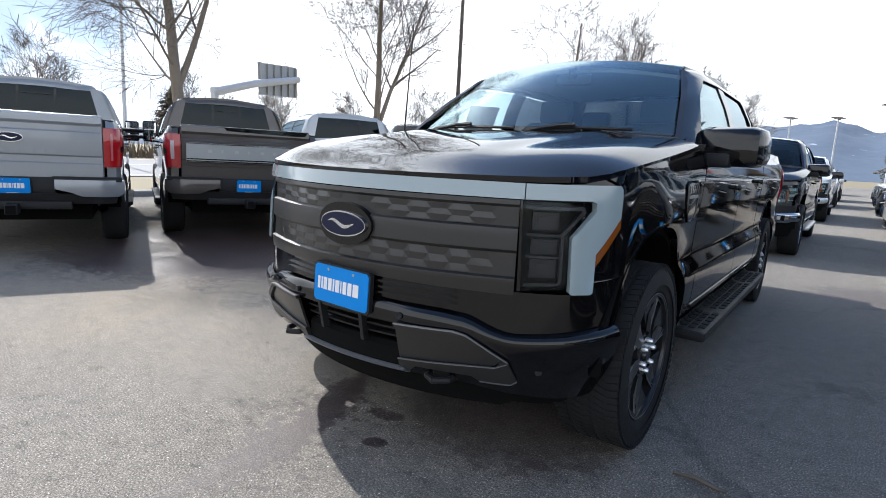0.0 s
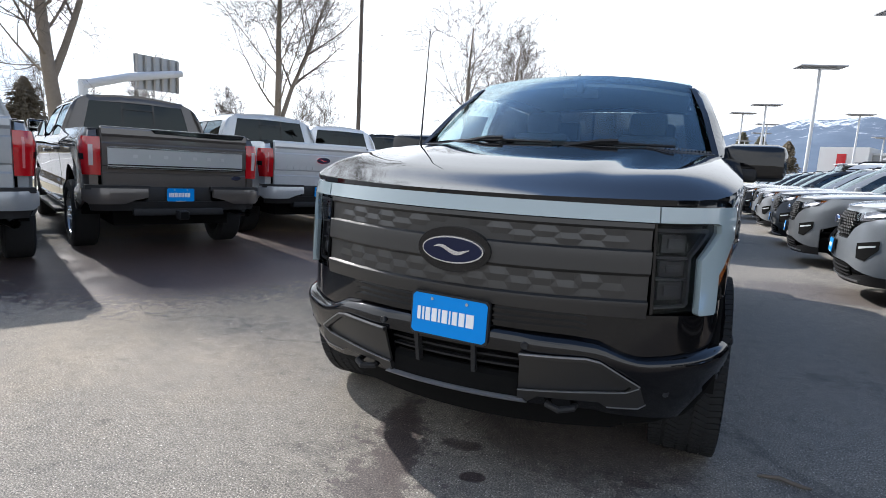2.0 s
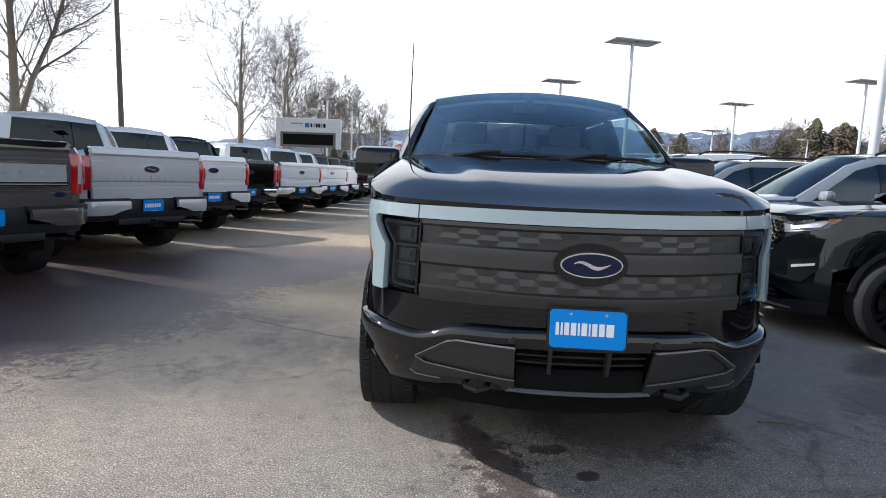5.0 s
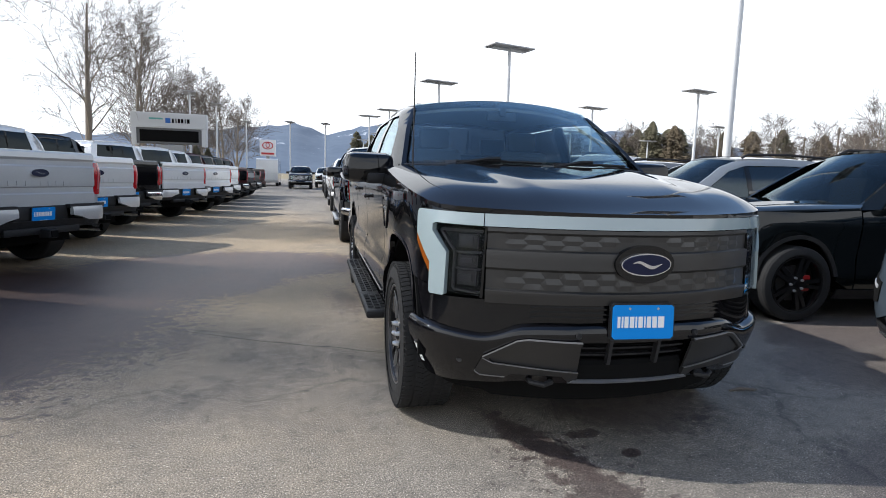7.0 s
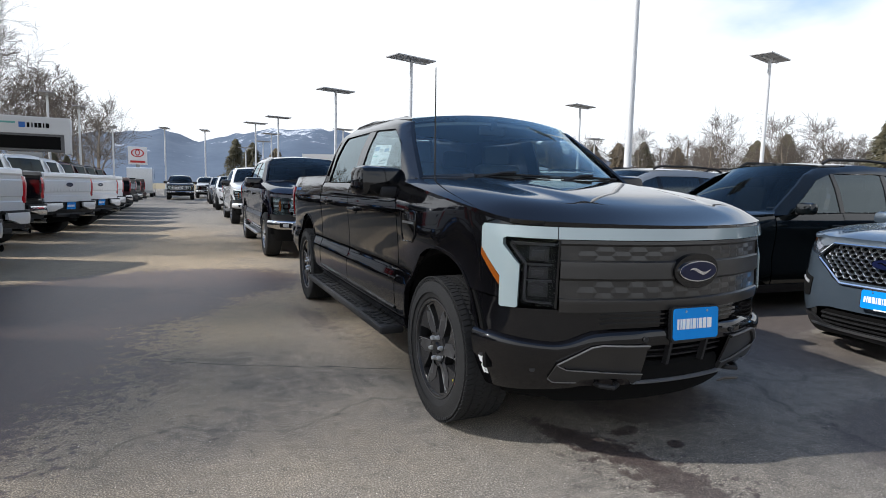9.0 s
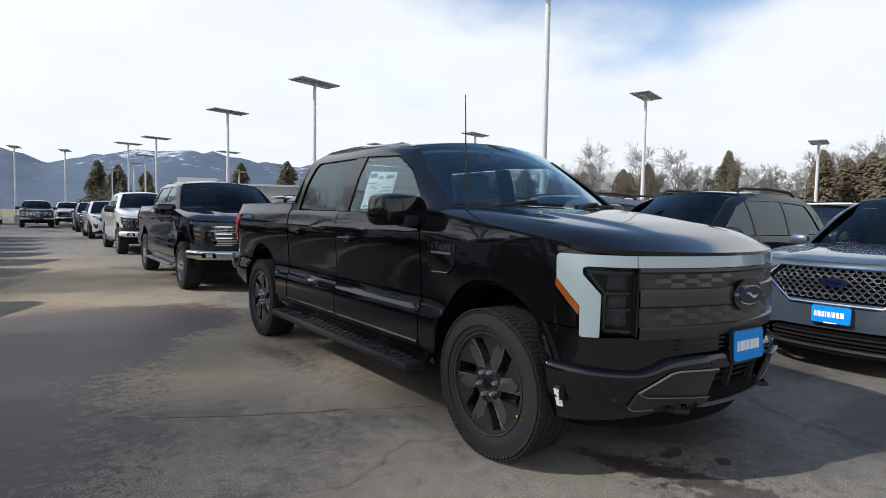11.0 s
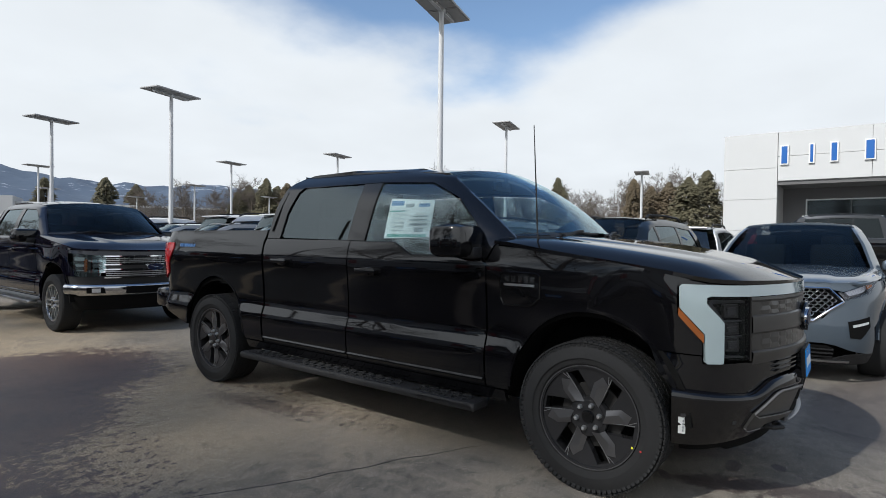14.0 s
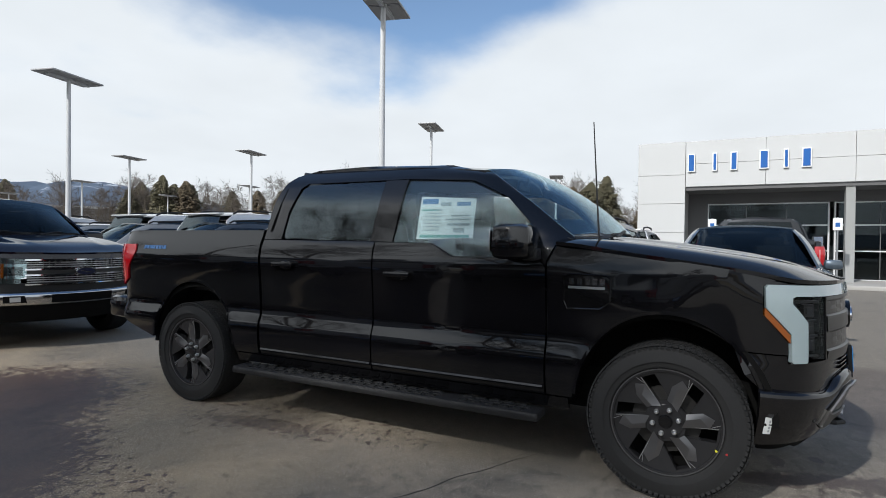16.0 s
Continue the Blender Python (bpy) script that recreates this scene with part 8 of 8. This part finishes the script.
add_tube(bm, [(1.16, -0.17, 0.008), (1.24, -0.16, 0.014), (1.32, -0.185, 0.012), (1.36, -0.18, 0.008)], [0.006, 0.010, 0.009, 0.004], 5)
TWIG_SPOT = bm

# ---- trees ----
BARK = two_tone("grey_brown_bark", (0.13, 0.108, 0.086), (0.33, 0.275, 0.215), 14.0, 0.95, 0.8)
TWIG = two_tone("thin_twigs", (0.075, 0.062, 0.052), (0.165, 0.137, 0.112), 8.0, 0.95, 0.3)
solid("twig", TWIG_SPOT, TWIG, "short dry twig lying on the asphalt", "twig")
BRUSH = two_tone("dry_brush", (0.10, 0.075, 0.05), (0.24, 0.19, 0.13), 1.2, 0.95, 0.2)
NEEDLE = two_tone("conifer_needles", (0.050, 0.046, 0.027), (0.155, 0.138, 0.080), 2.5, 0.9, 0.6)
BROWN_NEEDLE = two_tone("brownish_needles", (0.060, 0.047, 0.029), (0.185, 0.142, 0.088), 2.5, 0.9, 0.6)


def grow(bm, bm2, p, d, length, radius, level, rng, spread, kids, low, least=0.0045):
    """One limb and its branches: thick wood into bm, thin twigs into bm2."""
    n = (8, 7, 5, 3, 2)[level]
    pts, radii, ways = [p], [radius], [d]
    for k in range(n):
        lift = (0.0, 0.11 - 0.12 * k / n, 0.05, 0.03, 0.0)[level]
        shake = (0.05, 0.12, 0.13, 0.15, 0.15)[level]
        d = (d + Vector((rng.uniform(-1, 1) * shake, rng.uniform(-1, 1) * shake, rng.uniform(-0.8, 0.8) * shake + lift))).normalized()
        p = p + d * (length / n)
        pts.append(p)
        ways.append(d)
        radii.append(max(least, radius * (1 - 0.80 * (k + 1) / n)))
    add_tube(bm if level < 2 else bm2, pts, radii, (10, 6, 4, 3, 3)[level], caps=False)
    if level >= len(kids):
        return
    for k in range(kids[level]):
        t = low + (1 - low) * (k + rng.random()) / kids[level] if level == 0 else rng.uniform(0.15, 1.0)
        i = min(n - 1, int(t * n))
        at, w = pts[i].lerp(pts[i + 1], t * n - i), ways[i]
        a = 2.4 * k + rng.uniform(-0.6, 0.6)
        u = w.orthogonal().normalized()
        side = (u * math.cos(a) + w.cross(u) * math.sin(a)).normalized()
        out = spread * (1.15 - 0.55 * t) if level == 0 else (0.46, 0.46, 0.50, 0.5)[level]
        twin = level == 0 and k == 0
        way = (w * (1 - out) + side * out).normalized()
        size = length * (rng.uniform(0.36, 0.52) * (1.15 - 0.55 * t) if level == 0 else rng.uniform(0.36, 0.62))
        thick = radii[i] * (rng.uniform(0.20, 0.33) if level == 0 else rng.uniform(0.40, 0.58))
        if twin:
            # a second leader beside the trunk
            way = (w * 0.86 + Vector((0.05, 0.30, 0))).normalized()
            size, thick = length * 0.66, radii[i] * 0.66
        grow(bm, bm2, at, way, size, max(least, thick), level + 1, rng, spread, kids, low, least)


def bare_tree(seed, h, r, spread=0.7, kids=(12, 8, 6, 3), low=0.22, least=0.0045):
    root = thing("bare_tree", "leafless deciduous tree with grey-brown bark", "tree", "trees along the road")
    rng = random.Random(seed)
    bm, bm2 = bmesh.new(), bmesh.new()
    lean = Vector((rng.uniform(-0.03, 0.03), rng.uniform(-0.03, 0.03), 1))
    grow(bm, bm2, Vector((0, 0, -0.15)), lean, h * 0.85, r, 0, rng, spread, kids, low, least)
    part("trunk", bm, BARK, root, "", 60.0)
    part("crown", bm2, TWIG, root, "fine leafless twigs", 60.0, False)
    return root


def conifer(seed, h, w, mat, clumps=4200):
    root = thing("conifer", "dark green conifer with drooping boughs", "tree", "far tree line")
    rng = random.Random(seed)
    bm = bmesh.new()
    add_tube(bm, [(0, 0, -0.1), (0, 0, h * 0.96)], [w * 0.07, 0.02], 6)
    part("trunk", bm, BARK, root)
    bm = bmesh.new()
    for k in range(clumps):
        t = rng.random() ** 0.75
        z = h * (0.06 + 0.92 * t)
        a = rng.uniform(0, 2 * math.pi)
        lump = 0.80 + 0.7 * noise.noise(Vector((seed + 1.3 * math.cos(a), 1.3 * math.sin(a), z * 0.55)))
        if noise.noise(Vector((seed + 2.2 * math.cos(a), 2.2 * math.sin(a), z * 1.1 + 5))) < -0.14:
            continue
        reach = w * (1 - t) ** 0.72 * min(1.0, 0.55 + 2.2 * t) * min(1.3, max(0.12, lump)) + 0.10
        o = Vector((math.cos(a), math.sin(a), 0))
        q = reach * rng.uniform(0.35, 1.0)
        size = 0.10 + 0.045 * w * rng.random()
        c = o * q + Vector((0, 0, z + rng.uniform(-0.25, 0.25)))
        s = Vector((-o.y, o.x, rng.uniform(-0.4, 0.4))) * size * rng.uniform(0.5, 1.1)
        tip = c + o * size * 1.3 + Vector((0, 0, -size * rng.uniform(0.1, 0.9)))
        base = c - o * size * 1.2 + Vector((0, 0, size * rng.uniform(0.0, 0.5)))
        v = [bm.verts.new(x) for x in (base, c + s, tip, c - s, c + Vector((0, 0, size * 0.7)))]
        for f in ((0, 1, 4), (1, 2, 4), (2, 3, 4), (3, 0, 4)):
            bm.faces.new([v[i] for i in f])
    part("crown", bm, mat, root, "", 10.0)
    return root


t0 = bare_tree(3, 11.5, 0.20, 0.66, (18, 12, 12, 5), 0.27)
t0.matrix_basis = pose(-13.6, 5.95, -0.1)
t1 = bare_tree(11, 11.0, 0.175, 0.62, (16, 10, 10, 5), 0.24)
t1.matrix_basis = pose(-13.6, 13.6, -0.1)
t2 = bare_tree(21, 12.0, 0.20, 0.56, (12, 8, 6, 3), 0.16, 0.008)
t2.matrix_basis = pose(-13.4, 31.0, -0.1)
t3 = bare_tree(32, 13.0, 0.19, 0.46, (13, 8, 6, 3), 0.14, 0.008)
t3.matrix_basis = pose(-14.2, 43.0, -0.1)
f1 = bare_tree(41, 12.0, 0.20, 0.55, (13, 9, 8), 0.12, 0.016)
f1.matrix_basis = pose(-15, 47, -0.1)
f2 = bare_tree(52, 10.0, 0.18, 0.62, (13, 9, 8), 0.12, 0.016)
f2.matrix_basis = pose(-14, 56, -0.1)
rng = random.Random(77)
for x, y, s in ((-13.5, 63, 1.05), (-15, 72, 1.0), (-14, 82, 1.1), (-14, 95, 1.2), (-16, 110, 1.2), (-15, 52, 0.9), (-48, 14, 0.75), (-52, 26, 0.7), (-50, 36, 0.8), (-49, 47, 0.8), (-50, 60, 0.8), (-51, 8, 0.7), (-55, 72, 0.9), (-49, -4, 0.8),
                (-58, 2, 0.75), (-60, 20, 0.8), (-57, 31, 0.75), (-60, 42, 0.8), (-58, 54, 0.8), (-54, 16, 0.5), (-53, 11, 0.55), (-55, 5, 0.5), (-53, 33, 0.55), (-54, 40, 0.5),
                (79.5, 44.5, 0.95), (79.7, 32.5, 0.8), (92.7, 25.5, 1.1), (71.4, 56.8, 0.9), (56, 46, 0.8), (63, 50, 0.9), (84, 20, 1.0), (82, 38, 0.9), (88, 50, 1.0), (75, 62, 0.9), (90, 12, 1.1), (84, 27, 1.0), (77, 40, 0.8), (74, 47, 0.75), (81, 29, 0.85), (86, 36, 0.9), (68, 58, 0.8), (60, 66, 0.85), (52, 74, 0.8), (86, 16, 0.9), (78, 24, 0.75)):
    o = copy_thing((f1, f2)[rng.randrange(2)], pose(x, y, -0.1, 0, 0, rng.uniform(0, 360)))
    o.scale = (s, s, s * rng.uniform(0.9, 1.1))
# a loose belt of bare trees round the far side of the lot
belt = random.Random(15)
for k in range(46):
    az, far = radians(4 + 64 * (k + belt.random()) / 46), belt.uniform(78, 104)
    o = copy_thing((f1, f2)[k % 2], pose(far * math.cos(az), far * math.sin(az), -0.1, 0, 0, belt.uniform(0, 360)))
    q = belt.uniform(0.62, 0.95)
    o.scale = (q * 1.15, q * 1.15, q)
# dry brush on the far side of the road
bm = bmesh.new()
for k in range(5200):
    x, y = -50 - 9 * rng.random(), rng.uniform(-25, 90)
    h = (0.7 + 1.5 * rng.random()) * (0.8 + 0.6 * noise.noise(Vector((x * 0.2, y * 0.12, 3))))
    a, w = rng.uniform(0, math.pi), rng.uniform(0.03, 0.10)
    u = Vector((math.cos(a), math.sin(a), 0)) * w
    p = Vector((x, y, -0.12))
    tip = p + Vector((rng.uniform(-0.5, 0.5), rng.uniform(-0.5, 0.5), h))
    side = Vector((-u.y, u.x, 0))
    v = [bm.verts.new(q) for q in (p + u, p - u * 0.5 + side, p - u * 0.5 - side, tip)]
    for f in ((0, 1, 3), (1, 2, 3), (2, 0, 3)):
        bm.faces.new([v[m] for m in f])
solid("dry_brush", bm, BRUSH, "dry brown brush along the far roadside", "brush", kind="stuff", tidy=False)
c0 = conifer(5, 11.0, 3.2, NEEDLE)
c0.matrix_basis = pose(72.9, 35.5, -0.1)
c1 = conifer(6, 10.0, 3.7, NEEDLE)
c1.matrix_basis = pose(45.0, 68.1, -0.1)
c2 = conifer(8, 9.5, 3.0, BROWN_NEEDLE)
c2.matrix_basis = pose(67.5, 22.4, -0.1)
tagged(c2, "brownish conifer in the far tree line")
for x, y, s in ((44.3, 74.4, 0.8), (47.4, 66.5, 1.05), (50, 69, 0.9), (55.5, 66.7, 0.85), (58.2, 64.3, 1.0), (62, 63, 0.9), (73, 21.8, 1.0), (73.6, 19.7, 1.05), (69.4, 16.2, 1.0), (74.7, 15.2, 1.05), (70.6, 49.4, 0.95), (76.2, 50, 1.0), (74, 53, 1.0),
                (37.2, 103, 1.2), (43.7, 106, 1.15), (52.7, 84, 1.1), (56.3, 81, 1.1), (54, 80, 0.9), (31, 112, 1.1), (78, 10, 1.1), (80, 3, 1.1), (15, 118, 1.0), (11, 124, 1.0), (8, 130, 1.1), (-40.5, 40.5, 0.5), (-40.0, 19.8, 0.62), (-43.0, 21.5, 0.55), (-12, 58, 0.35), (-12, 52, 0.35), (66, 60, 0.95)):
    o = copy_thing((c0, c1, c2)[rng.randrange(3)], pose(x, y, -0.1, 0, 0, rng.uniform(0, 360)))
    o.scale = (s * 1.2, s * 1.2, s * 0.95)

# ---- highway sign arm seen from behind ----
def sign_gantry():
    root = thing("road_sign_gantry", "galvanised cantilever road sign seen from behind", "road sign")
    bm = bmesh.new()
    add_tube(bm, [(-24, 13.3, -0.1), (-24, 13.3, 4.1)], [0.22, 0.18], 12)
    part("post", bm, POLE, root)
    bm = bmesh.new()
    add_tube(bm, [(-24, 13.2, 3.85), (-24, 15.5, 4.55), (-24, 18.4, 5.15)], [0.22, 0.20, 0.17], 12)
    part("arm", bm, POLE, root)
    bm = bmesh.new()
    add_box(bm, (0.05, 2.5, 1.65), Matrix.Translation((-24.32, 17.25, 4.95)) @ Matrix.Rotation(0.04, 4, "X"))
    b = part("sign_board", bm, STEEL, root)
    for k in range(6):
        bm = bmesh.new()
        add_box(bm, (0.10, 0.10, 1.6), Matrix.Translation((-24.25, 16.1 + 0.46 * k, 4.95)))
        part("stiffener", bm, CONCRETE, b)


sign_gantry()
for x, y, h in ((-30.0, 11.8, 8.5), (-13.2, 18.5, 11.0)):
    root = thing("utility_pole", "plain slender roadside pole", "pole", "roadside poles")
    bm = bmesh.new()
    add_tube(bm, [(x, y, -0.1), (x, y, h)], [0.11, 0.07], 10)
    part("shaft", bm, POLE if x < -20 else TWIG, root)

for x, y, h in ((76.9, 74.0, 9.6), (80.0, 70.7, 11.2)):
    root = thing("utility_pole", "wooden utility pole with a crossarm", "pole", "far utility poles", at=pose(x, y, -0.1, 0, 0, 45))
    bm = bmesh.new()
    add_tube(bm, [(0, 0, 0), (0, 0, h)], [0.17, 0.12], 8)
    part("shaft", bm, BARK, root)
    for z, w in ((h - 0.4, 2.4), (h - 1.3, 1.6)):
        bm = bmesh.new()
        add_box(bm, (w, 0.14, 0.14), Matrix.Translation((0, 0.14, z)))
        part("crossarm", bm, BARK, root)

# ---- mountains ----
def mountains():
    m, n, l, p = material("hazy_wooded_snowy_hills")
    nt = m.node_tree
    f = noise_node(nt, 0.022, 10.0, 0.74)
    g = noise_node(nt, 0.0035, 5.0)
    # the woods' blue is distance haze put into their colour
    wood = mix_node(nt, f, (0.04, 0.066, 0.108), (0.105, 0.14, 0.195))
    geo = n.new("ShaderNodeNewGeometry")
    sepz = n.new("ShaderNodeSeparateXYZ")
    l.new(geo.outputs["Position"], sepz.inputs[0])
    hi = n.new("ShaderNodeMapRange")
    hi.inputs["From Min"].default_value, hi.inputs["From Max"].default_value = 90.0, 260.0
    hi.inputs["To Min"].default_value, hi.inputs["To Max"].default_value = -0.06, 0.05
    l.new(sepz.outputs[2], hi.inputs[0])
    s = n.new("ShaderNodeMath")
    s.operation = "ADD"
    l.new(mix_node(nt, 0.45, f, g), s.inputs[0])
    l.new(hi.outputs[0], s.inputs[1])
    snow = ramp_node(nt, s.outputs[0], [(0.55, (0, 0, 0)), (0.60, (0.8, 0.8, 0.8))])
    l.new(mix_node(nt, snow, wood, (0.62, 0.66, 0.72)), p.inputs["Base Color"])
    p.inputs["Roughness"].default_value = 1.0
    bm = bmesh.new()
    rows = []
    top = [(-30, 1.4), (20, 1.6), (40, 2.0), (45, 2.6), (50, 3.6), (53, 4.3), (57, 5.1), (61, 5.5), (64, 4.8), (68, 5.0), (72, 5.5), (78, 6.2), (82, 5.8), (86, 4.9), (89, 4.4), (92, 5.0), (97, 4.7), (104, 3.4), (120, 2.2), (160, 1.4), (210, 1.2)]
    for i in range(300):
        az = -30 + 240 * i / 299
        e = curve(top, az)
        row = []
        for j in range(16):
            t = j / 15
            rad = 1300 + 1300 * t
            h = 2400 * math.tan(radians(e)) * (t ** 0.9)
            wob = noise.fractal(Vector((az * 0.22, t * 3.5, 1.7)), 0.9, 2.1, 6)
            h *= 1 + 0.16 * wob * (1 - 0.5 * t)
            h += 16 * noise.fractal(Vector((az * 0.8, t * 9, 4.0)), 0.9, 2.1, 4) * t
            row.append(bm.verts.new((rad * math.cos(radians(az)), rad * math.sin(radians(az)), max(-2.0, h - 2))))
        rows.append(row)
    for r0, r1 in zip(rows, rows[1:]):
        for a, b, c, d in zip(r0, r0[1:], r1[1:], r1):
            bm.faces.new((a, b, c, d))
    solid("backdrop_hills", bm, m, "wooded hills with blue haze in their colour and patches of snow", kind="structure")


mountains()
